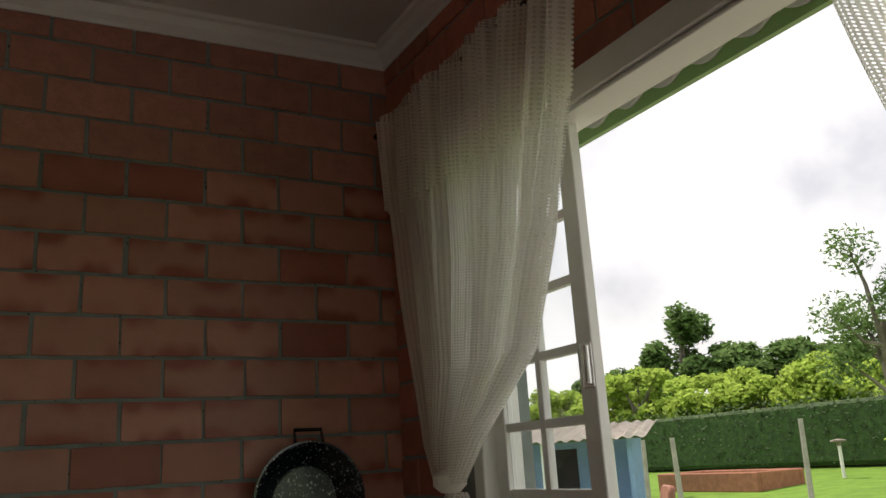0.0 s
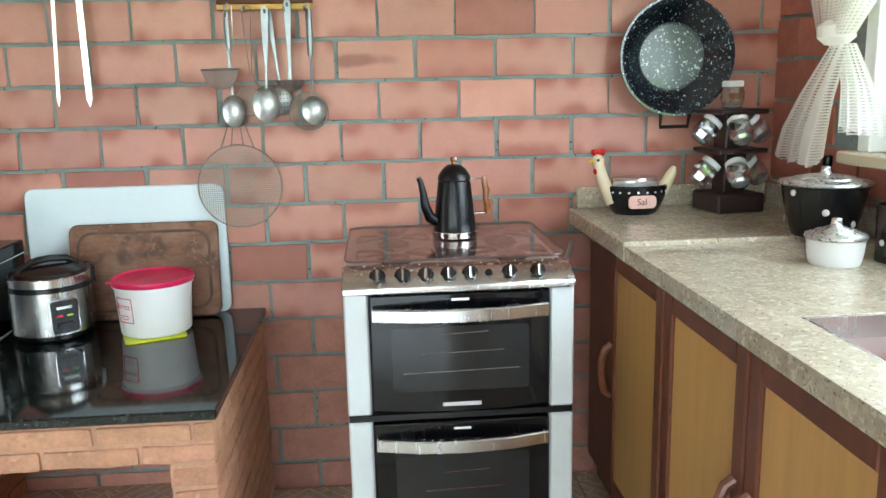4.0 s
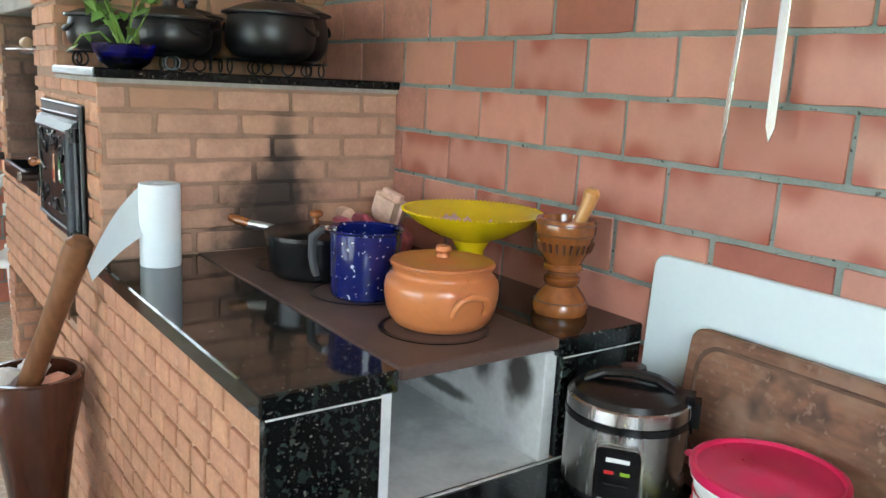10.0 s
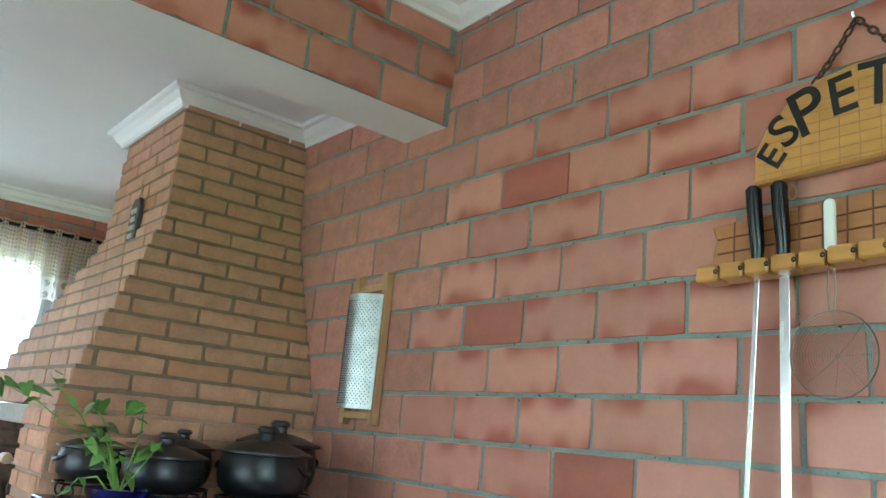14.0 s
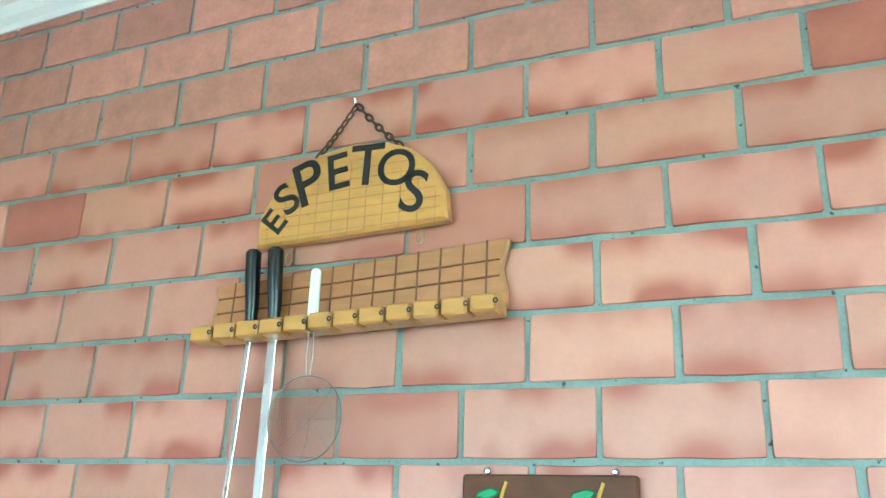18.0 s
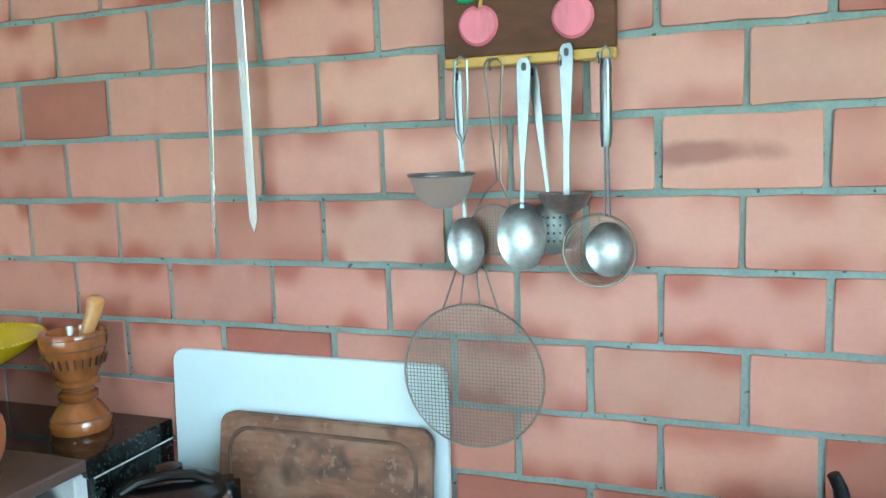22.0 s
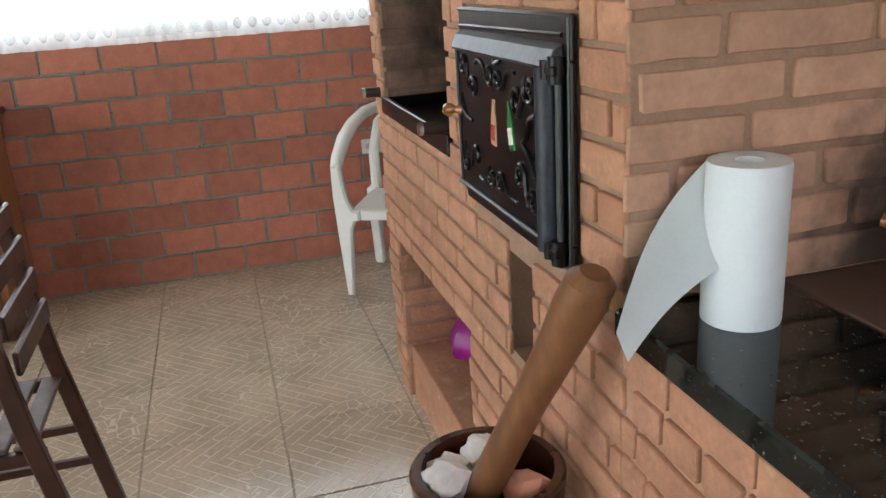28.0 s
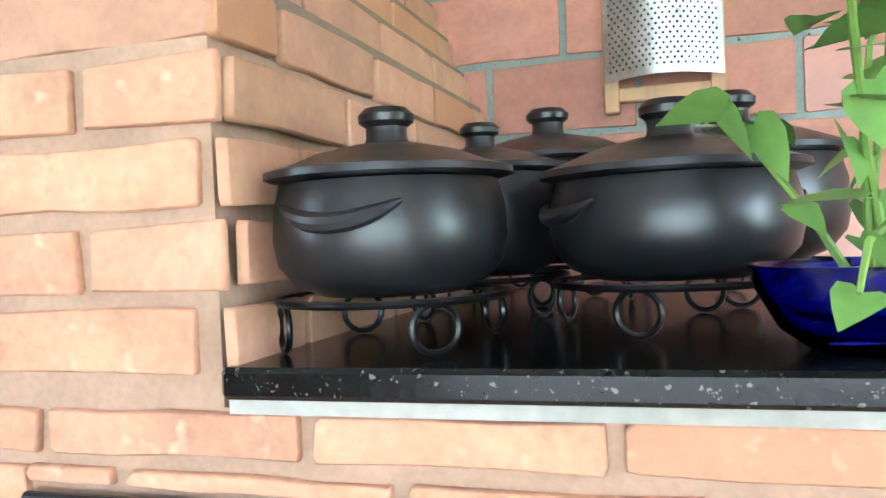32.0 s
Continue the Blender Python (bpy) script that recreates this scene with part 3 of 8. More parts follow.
def tube(pts, r, n=8, closed=False):
    """A round bar along points; r may be a list."""
    bm = bmesh.new()
    pts = [Vector(p) for p in pts]
    rs = r if isinstance(r, (list, tuple)) else [r] * len(pts)
    rings, up = [], None
    for k, p in enumerate(pts):
        a = pts[k - 1] if k or closed else p
        b = pts[(k + 1) % len(pts)] if k < len(pts) - 1 or closed else p
        d = (b - a).normalized()
        if up is None:
            up = d.orthogonal().normalized()
        up = (up - d * up.dot(d)).normalized()
        side = d.cross(up)
        rings.append([bm.verts.new(p + float(rs[k]) * (math.cos(2 * math.pi * i / n) * up + math.sin(2 * math.pi * i / n) * side)) for i in range(n)])
    pairs = list(zip(rings, rings[1:])) + ([(rings[-1], rings[0])] if closed else [])
    for p, q in pairs:
        for i in range(n):
            bm.faces.new((p[i], q[i], q[(i + 1) % n], p[(i + 1) % n]))
    if not closed:
        bm.faces.new(rings[0]), bm.faces.new(rings[-1][::-1])
    bmesh.ops.recalc_face_normals(bm, faces=bm.faces[:])
    return bm


def slab(outline, t0, t1, plane="xz", bev=0.002):
    """A flat shape cut from a board: outline in the plane, thickness from t0 to t1 along the third axis."""
    bm = bmesh.new()
    put = {"xz": lambda u, v, t: (u, t, v), "xy": lambda u, v, t: (u, v, t), "yz": lambda u, v, t: (t, u, v)}[plane]
    lo = [bm.verts.new(put(u, v, t0)) for u, v in outline]
    hi = [bm.verts.new(put(u, v, t1)) for u, v in outline]
    n = len(lo)
    bm.faces.new(lo), bm.faces.new(hi[::-1])
    for i in range(n):
        bm.faces.new((lo[i], hi[i], hi[(i + 1) % n], lo[(i + 1) % n]))
    bmesh.ops.recalc_face_normals(bm, faces=bm.faces[:])
    if bev:
        es = [e for e in bm.edges if any(len(f.verts) > 4 for f in e.link_faces)] if n > 4 else bm.edges[:]
        bmesh.ops.bevel(bm, geom=es, offset=bev, segments=1, affect="EDGES")
    return bm


def rounded(x0, y0, x1, y1, r, n=5):
    out = []
    for cx, cy, a0 in ((x1 - r, y1 - r, 0), (x0 + r, y1 - r, 90), (x0 + r, y0 + r, 180), (x1 - r, y0 + r, 270)):
        out += [(cx + r * math.cos(radians(a0 + 90 * k / n)), cy + r * math.sin(radians(a0 + 90 * k / n))) for k in range(n + 1)]
    return out


def cat(*bms):
    out = bmesh.new()
    for bm in bms:
        me = bpy.data.meshes.new("t")
        bm.to_mesh(me)
        bm.free()
        out.from_mesh(me)
        bpy.data.meshes.remove(me)
    return out


def moved(bm, m):
    bmesh.ops.transform(bm, matrix=m, verts=bm.verts[:])
    return bm


def place_of(ob):
    return (place_of(ob.parent) if ob.parent else Matrix()) @ ob.matrix_parent_inverse @ ob.matrix_basis


def mesh_of(bm, material, name, smooth=None):
    me = bpy.data.meshes.new(name)
    bm.to_mesh(me)
    bm.free()
    me.materials.append(material)
    if smooth:
        me.polygons.foreach_set("use_smooth", [True] * len(me.polygons))
        me.set_sharp_from_angle(angle=radians(smooth))
    return me


def part(name, bm, material, parent, label="", smooth=35, local=True):
    """One mesh under a thing or a part. local: its coordinates are the thing's own; else the world's."""
    ob = new(name, mesh_of(bm, material, name, smooth))
    ob.parent = parent
    if not local:
        ob.matrix_parent_inverse = place_of(parent).inverted()
    if label:
        ob["label"] = label
    return ob


def thing(name, at, label, category, group="", rz=0.0, kind=""):
    ob = new(name)
    ob.empty_display_size = 0.05
    ob.matrix_basis = pose(*at, 0, 0, rz)
    return tagged(ob, label, category, group, kind)


def built(name, bm, material, label, category="", kind="structure", smooth=None):
    return tagged(new(name, mesh_of(bm, material, name, smooth)), label, category, "", kind)


# ---- courses of bricks ----
BRICK_MESHES = {}


def brick_data(w, h, d, r=None):
    """A brick lying against a wall: x along it, -y out of it, z up; rounded, slightly chipped arrises."""
    r = r or random.Random(1)
    c = min(0.5 * h, 0.0022 + 0.1 * d)
    n = max(1, round(w / 0.032))
    top = [(-w + c + (2 * w - 2 * c) * k / n, h) for k in range(n + 1)]
    ring = [(-w, -h + c), (-w, h - c), *top, (w, h - c), (w, -h + c), *[(x, -h) for x, z in top[::-1]]]
    v, f, m = [], [], len(ring)
    rag = 0.22 * d + 0.0004
    ring = [(x + r.uniform(-rag, rag), z + r.uniform(-rag, rag)) for x, z in ring]
    ins = 0.0008 + 0.1 * d
    for k, (y, e) in enumerate(((0.0, 0.0), (-d * 0.72, 0.0), (-d, ins))):
        v += [(x * (1 - e / w), y, z * (1 - e / h)) for x, z in ring]
    for k in range(2):
        f += [(k * m + i, k * m + (i + 1) % m, k * m + m + (i + 1) % m, k * m + m + i) for i in range(m)]
    f.append(tuple(range(2 * m, 3 * m)))
    return v, f


def brick_mesh(w, h, d, material, r):
    key = (round(w, 2), round(h, 3), round(d, 3), material.name, r.randrange(4))
    if key not in BRICK_MESHES:
        me = bpy.data.meshes.new("brick")
        v, f = brick_data(w / 2, h / 2, d, random.Random(len(BRICK_MESHES)))
        me.from_pydata(v, [], f)
        me.polygons.foreach_set("use_smooth", [True] * (len(f) - 1) + [False])
        me.materials.append(material)
        BRICK_MESHES[key] = me
    return BRICK_MESHES[key]


def course_spans(u0, u1, pitch, joint, phase, rng, loose=0.006):
    """Bricks along one course, cut at the ends."""
    u = u0 - ((u0 - phase) % pitch)
    marks = [u]
    while u < u1:
        u += pitch
        marks.append(u + rng.uniform(-loose, loose))
    for a, b in zip(marks, marks[1:]):
        a, b = max(a + joint / 2, u0), min(b - joint / 2, u1)
        if b - a > 0.03:
            yield a, b


def lay(parent, turn, base, u0, u1, z0, z1, pitch, row, joint, depth, material, rng, phases=(0.0, 0.5), near=None, skip=None, wob=0.0, ends=None, cap=300, holes=()):
    """Lay bricks on a face. turn: 0 faces south, 90 east, -90 west, 180 north; base(u, z) gives the place on the face.
    near: which ones are parts of their own; the others are joined."""
    far_v, far_f, made = [], [], 0
    rot = Matrix.Rotation(radians(turn), 4, "Z")
    k = 0
    while z0 + k * row < z1 - 0.01:
        za, zb = z0 + k * row, min(z0 + (k + 1) * row - joint, z1)
        e0, e1 = ends(za) if ends else (u0, u1)
        pt = pitch[k % len(pitch)] if isinstance(pitch, tuple) else pitch
        spans = list(course_spans(e0, e1, pt, joint, u0 + phases[k % len(phases)] * pt, rng))
        for ha, hb, hz0, hz1 in holes:
            if min(zb, hz1) - max(za, hz0) > 0.3 * (zb - za):
                spans = [q for a, b in spans for q in ((a, min(b, ha)), (max(a, hb), b)) if q[1] - q[0] > 0.012]
        for a, b in spans:
            u, z = (a + b) / 2, (za + zb) / 2
            if skip and skip(u, z, b - a):
                continue
            w, h, d = b - a, zb - za, depth * rng.uniform(1 - wob, 1 + wob)
            m = Matrix.Translation(base(u, z)) @ rot @ Matrix.Rotation(rng.uniform(-wob, wob) * 0.012, 4, "Y")
            if (near is None or near(u, z)) and made < cap:
                ob = new("brick", brick_mesh(w, h, depth, material, rng))
                ob.parent = parent
                ob.matrix_parent_inverse = place_of(parent).inverted()
                ob.matrix_basis = m
                made += 1
            else:
                v, f = brick_data(w / 2, h / 2, d, rng)
                o = len(far_v)
                far_v += [m @ Vector(p) for p in v]
                far_f += [tuple(i + o for i in q) for q in f]
        k += 1
    return far_v, far_f


def joined(name, data, material, parent):
    if data[0]:
        me = bpy.data.meshes.new(name)
        me.from_pydata(data[0], [], data[1])
        me.materials.append(material)
        ob = new(name, me)
        ob.parent = parent
        ob.matrix_parent_inverse = place_of(parent).inverted()
        ob["kind"] = "stuff"
        return ob


def text_on(body, size, depth, material, name, parent, m, local=True, bold=0.0):
    """Lettering in the built-in font, as a mesh part."""
    cu = bpy.data.curves.new(name, "FONT")
    cu.body, cu.size, cu.extrude, cu.align_x, cu.align_y = body, size, depth, "CENTER", "CENTER"
    cu.offset = bold
    tmp = bpy.data.objects.new(name, cu)
    me = bpy.data.meshes.new_from_object(tmp)
    bpy.data.objects.remove(tmp)
    me.materials.clear()
    me.materials.append(material)
    ob = new(name, me)
    ob.parent = parent
    if not local:
        ob.matrix_parent_inverse = place_of(parent).inverted()
    ob.matrix_basis = m
    return ob

# ---- the room's shell ----
NORTH, EAST, WEST, SOUTH = 3.36, 1.60, -5.38, -2.60
CEIL, CEIL_E, CEIL_W, BEAM_W, BEAM_E, BEAM_Z = 3.22, 3.31, 3.02, -2.21, -1.96, 2.775
rng = random.Random(7)

floor = tagged(new("floor"), "beige relief stoneware tile floor with dark joints", kind="structure")
part("floor_bed", box((WEST - 0.2, SOUTH - 0.2, -0.15), (EAST + 0.2, NORTH + 0.2, -0.006), 0), GROUT, floor)

wall_north = built("wall_north", box((WEST - 0.2, NORTH, -0.1), (EAST + 0.2, NORTH + 0.2, 3.6), 0), MORTAR, "wall of large glazed clay bricks with grey joints")
# east wall round its window
WE0, WE1, WEB, WET = 0.18, 2.80, 1.235, 2.64
wall_east = built("wall_east", cat(box((EAST, SOUTH - 0.2, -0.1), (EAST + 0.2, WE0, 3.6), 0), box((EAST, WE1, -0.1), (EAST + 0.2, NORTH, 3.6), 0), box((EAST, WE0, -0.1), (EAST + 0.2, WE1, WEB), 0), box((EAST, WE0, WET), (EAST + 0.2, WE1, 3.6), 0)), MORTAR, "brick wall with a wide casement window")
WW0, WW1, WWB, WWT = 0.35, 2.95, 1.26, 2.66
wall_west = built("wall_west", cat(box((WEST - 0.2, SOUTH - 0.2, -0.1), (WEST, WW0, 3.6), 0), box((WEST - 0.2, WW1, -0.1), (WEST, NORTH, 3.6), 0), box((WEST - 0.2, WW0, -0.1), (WEST, WW1, WWB), 0), box((WEST - 0.2, WW0, WWT), (WEST, WW1, 3.6), 0)), MORTAR, "brick wall with a curtained window")
# south side, unseen: a broad opening added to carry the fill lamp
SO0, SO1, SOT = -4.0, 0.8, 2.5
wall_south = built("wall_south", cat(box((WEST - 0.2, SOUTH - 0.2, -0.1), (SO0, SOUTH, 3.6), 0), box((SO1, SOUTH - 0.2, -0.1), (EAST + 0.2, SOUTH, 3.6), 0), box((SO0, SOUTH - 0.2, SOT), (SO1, SOUTH, 3.6), 0)), WALL_FAR, "unseen brick wall with a broad opening added for the fill light")
ceiling = built("ceiling", cat(slab([(BEAM_E, CEIL), (EAST, CEIL_E), (EAST, CEIL + 0.3), (BEAM_E, CEIL + 0.3)], SOUTH, NORTH, "xz", 0), box((WEST, SOUTH, CEIL_W), (BEAM_W, NORTH, CEIL_W + 0.4), 0), box((BEAM_W, SOUTH, BEAM_Z + 0.004), (BEAM_E - 0.012, NORTH, 3.42), 0)), PLASTER, "white plaster ceiling with a dropped beam")

# Unseen porch, added so its roof keeps sky light off the opening.
porch = tagged(new("porch"), "unseen covered porch with boarded roof and cement floor, added as shade", kind="structure")
part("porch_roof", box((WEST - 0.2, SOUTH - 4.2, 2.62), (EAST + 0.2, SOUTH - 0.2, 2.70), 0), PLASTER, porch)
part("porch_floor", box((WEST - 0.2, SOUTH - 4.4, -0.2), (EAST + 0.2, SOUTH - 0.2, -0.02), 0), CONCRETE, porch)
for x in (-5.2, -1.9, 1.4):
    part("porch_post", box((x - 0.07, SOUTH - 4.15, -0.02), (x + 0.07, SOUTH - 4.01, 2.62), 0.006), WHITE, porch)


def crown(name, pts, drop):
    """Cornice run along a wall line: points with the outward turn of the room."""
    prof = [(0, 0), (0, -drop), (0.012, -drop), (0.016, -drop * 0.8), (0.035, -drop * 0.6), (0.05, -drop * 0.25), (0.068, -drop * 0.2), (0.072, 0)]
    bm = bmesh.new()
    rings = []
    for x, y, dx, dy, z in pts:
        rings.append([bm.verts.new((x + dx * u, y + dy * u, z + v)) for u, v in prof])
    for p, q in zip(rings, rings[1:]):
        for i in range(len(prof) - 1):
            bm.faces.new((p[i], p[i + 1], q[i + 1], q[i]))
    bmesh.ops.recalc_face_normals(bm, faces=bm.faces[:])
    return built(name, bm, WHITE, "white plaster cornice")


crown("trim_east_cornice", [(BEAM_E, SOUTH, 1, 1, CEIL), (BEAM_E, NORTH, 1, -1, CEIL), (EAST, NORTH, -1, -1, CEIL_E), (EAST, SOUTH, -1, 1, CEIL_E)], 0.085)
crown("trim_west_cornice", [(BEAM_W, NORTH, -1, -1, CEIL_W), (-2.99, NORTH, 1, -1, CEIL_W), (-2.99, 2.80, 1, -1, CEIL_W), (-3.72, 2.80, -1, -1, CEIL_W), (-3.72, NORTH, -1, -1, CEIL_W), (WEST, NORTH, 1, -1, CEIL_W), (WEST, SOUTH, 1, 1, CEIL_W)], 0.08)

# floor tiles
tile_me = bpy.data.meshes.new("tile")
tb = box((-0.2255, -0.2255, -0.012), (0.2255, 0.2255, 0.0), 0.0025)
tb.to_mesh(tile_me)
tb.free()
tile_me.materials.append(TILE)
for i in range(-8, 9):
    for j in range(-9, 5):
        x, y = -1.85 + 0.2275 + 0.455 * i, 1.526 - 0.2275 + 0.455 * j
        if WEST - 0.1 < x < EAST - 0.2 and y < NORTH:
            ob = new("tile", tile_me)
            ob.parent = floor
            ob.location = (x, y, 0)

# large glazed bricks of the north wall
BP, BR, BJ, BD = 0.266, 0.1368, 0.0125, 0.006
ROW0 = 0.921 - 6 * BR - 0.0


def hidden_north(u, z, w):
    return (-3.86 < u < -2.25 and z < 1.42) or (-2.25 <= u < -1.2 and z < 0.9) or (-3.6 < u < -3.05 and z > 1.5) or (u < -3.6 and z < 1.4)


north_far = lay(wall_north, 0, lambda u, z: (u, NORTH, z), WEST, EAST, ROW0 + BJ / 2 - BR, 3.29, BP, BR, BJ, BD, WALL_BRICK, rng, ((0.2 - WEST) / BP, (0.065 - WEST) / BP), near=lambda u, z: u > -1.95 and 0.6 < z < 2.7, skip=hidden_north)
DARK_AT = ((-1.66, 2.06), (-1.25, 1.67), (-1.535, 2.44), (1.285, 2.35), (1.28, 2.08), (0.49, 2.63), (0.76, 2.63), (0.6, 1.67), (-0.183, 0.86), (-0.12, 0.6), (-0.74, 1.13))
swapped = {}
for ob in list(wall_north.children):
    if ob.name.split(".")[0] == "brick":
        x, z = ob.matrix_basis.translation.x, ob.matrix_basis.translation.z
        kind = DARK_BRICK if any(abs(x - a) < 0.1 and abs(z - b) < 0.068 for a, b in DARK_AT) else SMEARED_BRICK if abs(x - 0.2) < 0.1 and abs(z - 1.54) < 0.06 else None
        if kind:
            key = (ob.data.name, kind.name)
            if key not in swapped:
                swapped[key] = ob.data.copy()
                swapped[key].materials.clear()
                swapped[key].materials.append(kind)
            ob.data = swapped[key]
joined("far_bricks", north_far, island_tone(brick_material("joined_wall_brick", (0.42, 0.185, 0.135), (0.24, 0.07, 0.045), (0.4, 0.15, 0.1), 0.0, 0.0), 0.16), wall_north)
part("beam_mortar", box((BEAM_E - 0.0125, SOUTH, BEAM_Z + 0.004), (BEAM_E - 0.0045, NORTH, CEIL - 0.01), 0), MORTAR, wall_north, local=False)
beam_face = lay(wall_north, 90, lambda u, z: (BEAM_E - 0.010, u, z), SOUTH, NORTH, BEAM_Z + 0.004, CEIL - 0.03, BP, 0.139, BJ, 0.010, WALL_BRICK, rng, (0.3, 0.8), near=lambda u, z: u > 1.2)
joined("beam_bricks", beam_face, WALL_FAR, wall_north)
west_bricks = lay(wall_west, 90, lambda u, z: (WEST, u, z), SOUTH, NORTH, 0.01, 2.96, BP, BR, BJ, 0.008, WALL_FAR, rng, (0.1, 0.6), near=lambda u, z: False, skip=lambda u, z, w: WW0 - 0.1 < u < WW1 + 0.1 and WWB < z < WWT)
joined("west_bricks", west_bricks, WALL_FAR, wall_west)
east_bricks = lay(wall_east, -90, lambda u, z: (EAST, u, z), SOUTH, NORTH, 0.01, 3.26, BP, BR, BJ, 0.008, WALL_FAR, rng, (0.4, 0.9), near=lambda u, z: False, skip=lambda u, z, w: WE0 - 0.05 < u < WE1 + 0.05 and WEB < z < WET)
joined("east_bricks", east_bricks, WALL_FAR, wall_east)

# ---- brick wood stove with its low counter ----
FY = 2.452
CP, CR, CJ, CD = 0.235, 0.0667, 0.014, 0.0082
stove = thing("wood_stove", (-1.6, 2.9, 0), "brick wood stove with black granite top and rusty iron plate", "wood stove")
for a, b in (((-2.10, FY, 0), (-1.118, NORTH - 0.002, 0.552)), ((-2.10, FY, 0.552), (-1.035, NORTH - 0.002, 0.66)), ((-2.10, FY, 0.66), (-1.045, 2.665, 0.925)), ((-2.10, 3.105, 0.66), (-1.045, NORTH - 0.002, 0.925)), ((-2.10, 2.665, 0.66), (-1.75, 3.105, 0.925))):
    part("masonry_core", box(a, b, 0), STOVE_MORTAR, stove, local=False)
lay(stove, 0, lambda u, z: (u, FY, z), -2.10, -1.032, -0.0275, 0.925, (0.19, 0.088), 0.0635, 0.0105, CD, CLAY, rng, (0.2, 0.3, 0.65, 0.8), wob=0.3, ends=lambda z: (-2.10, -1.112 if z < 0.5 else -1.032))
part("firebox_lining", cat(box((-1.75, 2.665, 0.655), (-1.04, 3.105, 0.69), 0), box((-1.75, 2.655, 0.67), (-1.036, 2.695, 0.935), 0.002), box((-1.75, 3.075, 0.67), (-1.036, 3.108, 0.935), 0.002), box((-1.78, 2.66, 0.66), (-1.74, 3.1, 0.935), 0)), ASH_WHITE, stove, "whitewashed firebox streaked with soot", local=False)
part("top_slab", box((-2.10, FY - 0.022, 0.925), (-1.02, 2.70, 0.968), 0.004), BLACK_GRANITE, stove, "polished black granite strip", local=False)
part("back_slab", box((-2.10, 3.098, 0.925), (-1.02, NORTH - 0.004, 0.968), 0.004), BLACK_GRANITE, stove, "polished black granite ledge", local=False)
part("iron_plate", box((-2.10, 2.702, 0.945), (-1.02, 3.096, 0.970), 0.003), RUST, stove, "rusty brown iron cooking plate", local=False)
for px in (-1.20, -1.52, -1.85):
    part("plate_ring", lathe([(0.118, 0.9702), (0.118, 0.9725), (0.112, 0.9725), (0.112, 0.9702)], 36, px, 2.9), IRON, stove, local=False)
    part("plate_disc", lathe([(0.110, 0.9700), (0.108, 0.9722), (0.0, 0.9722)], 36, px, 2.9), RUST, stove, local=False)
part("end_panel", box((-1.045, FY - 0.012, 0.695), (-1.022, 2.665, 0.925), 0.002), BLACK_GRANITE, stove, "speckled black granite side panel", local=False)
part("back_panel", box((-1.045, 3.11, 0.695), (-1.022, NORTH - 0.006, 0.925), 0.002), BLACK_GRANITE, stove, local=False)
part("joint_strip", cat(box((-1.0205, FY - 0.012, 0.9225), (-1.0188, 2.665, 0.9255), 0), box((-1.0205, 3.11, 0.9225), (-1.0188, 3.35, 0.9255), 0), box((-1.024, FY, 0.6935), (-1.0188, 3.35, 0.6965), 0)), mat("pale_joint_filler", (0.55, 0.55, 0.52), 0.8, 0, 0.3, 30), stove, "pale joint filler", local=False)

low = thing("low_brick_counter", (-0.63, 2.9, 0), "low brick counter with polished black granite top and open niche", "counter")
part("slab", box((-1.036, FY - 0.022, 0.667), (-0.226, NORTH - 0.004, 0.693), 0.004), BLACK_GRANITE, low, "polished black granite top", local=False)
part("lintel_core", box((-1.03, FY, 0.552), (-0.3515, 2.56, 0.667), 0), STOVE_MORTAR, low, local=False)
part("leg_core", box((-0.351, FY, 0), (-0.243, NORTH - 0.002, 0.667), 0), STOVE_MORTAR, low, local=False)
part("niche_floor", box((-1.11, FY + 0.004, 0.0), (-0.353, NORTH - 0.004, 0.048), 0.004), TILE, low, "raised tiled niche floor", local=False)
part("niche_ceiling", box((-1.03, 2.56, 0.64), (-0.353, NORTH - 0.004, 0.6665), 0), STOVE_MORTAR, low, local=False)
lay(low, 0, lambda u, z: (u, FY, z), -1.03, -0.238, 0.553, 0.664, 0.24, 0.0565, 0.011, CD, CLAY, rng, (0.55, 0.1), wob=0.3)
lay(low, 0, lambda u, z: (u, FY, z), -0.351, -0.238, 0.005, 0.55, 0.24, 0.0605, 0.013, CD, CLAY, rng, (0.0, 0.0), wob=0.3)
lay(low, 90, lambda u, z: (-0.243, u, z), FY - 0.006, NORTH - 0.01, 0.005, 0.664, CP, 0.0605, 0.011, 0.006, CLAY, rng, (0.0, 0.5), wob=0.3)
lay(low, -90, lambda u, z: (-0.351, u, z), FY, NORTH - 0.01, 0.05, 0.55, CP, 0.0715, CJ, 0.006, CLAY, rng, (0.0, 0.5), wob=0.3)
# the niche's inner cheek, where the stove's body ends
lay(low, 90, lambda u, z: (-1.118, u, z), FY, NORTH - 0.01, 0.05, 0.55, CP, 0.0715, CJ, 0.006, CLAY, rng, (0.2, 0.7), wob=0.3)

# ---- barbecue, oven and chimney ----
bbq = thing("brick_barbecue", (-2.98, 2.9, 0), "tall brick barbecue with oven, granite ledge and stepped chimney", "barbecue")
XL, XR = -3.86, -2.10
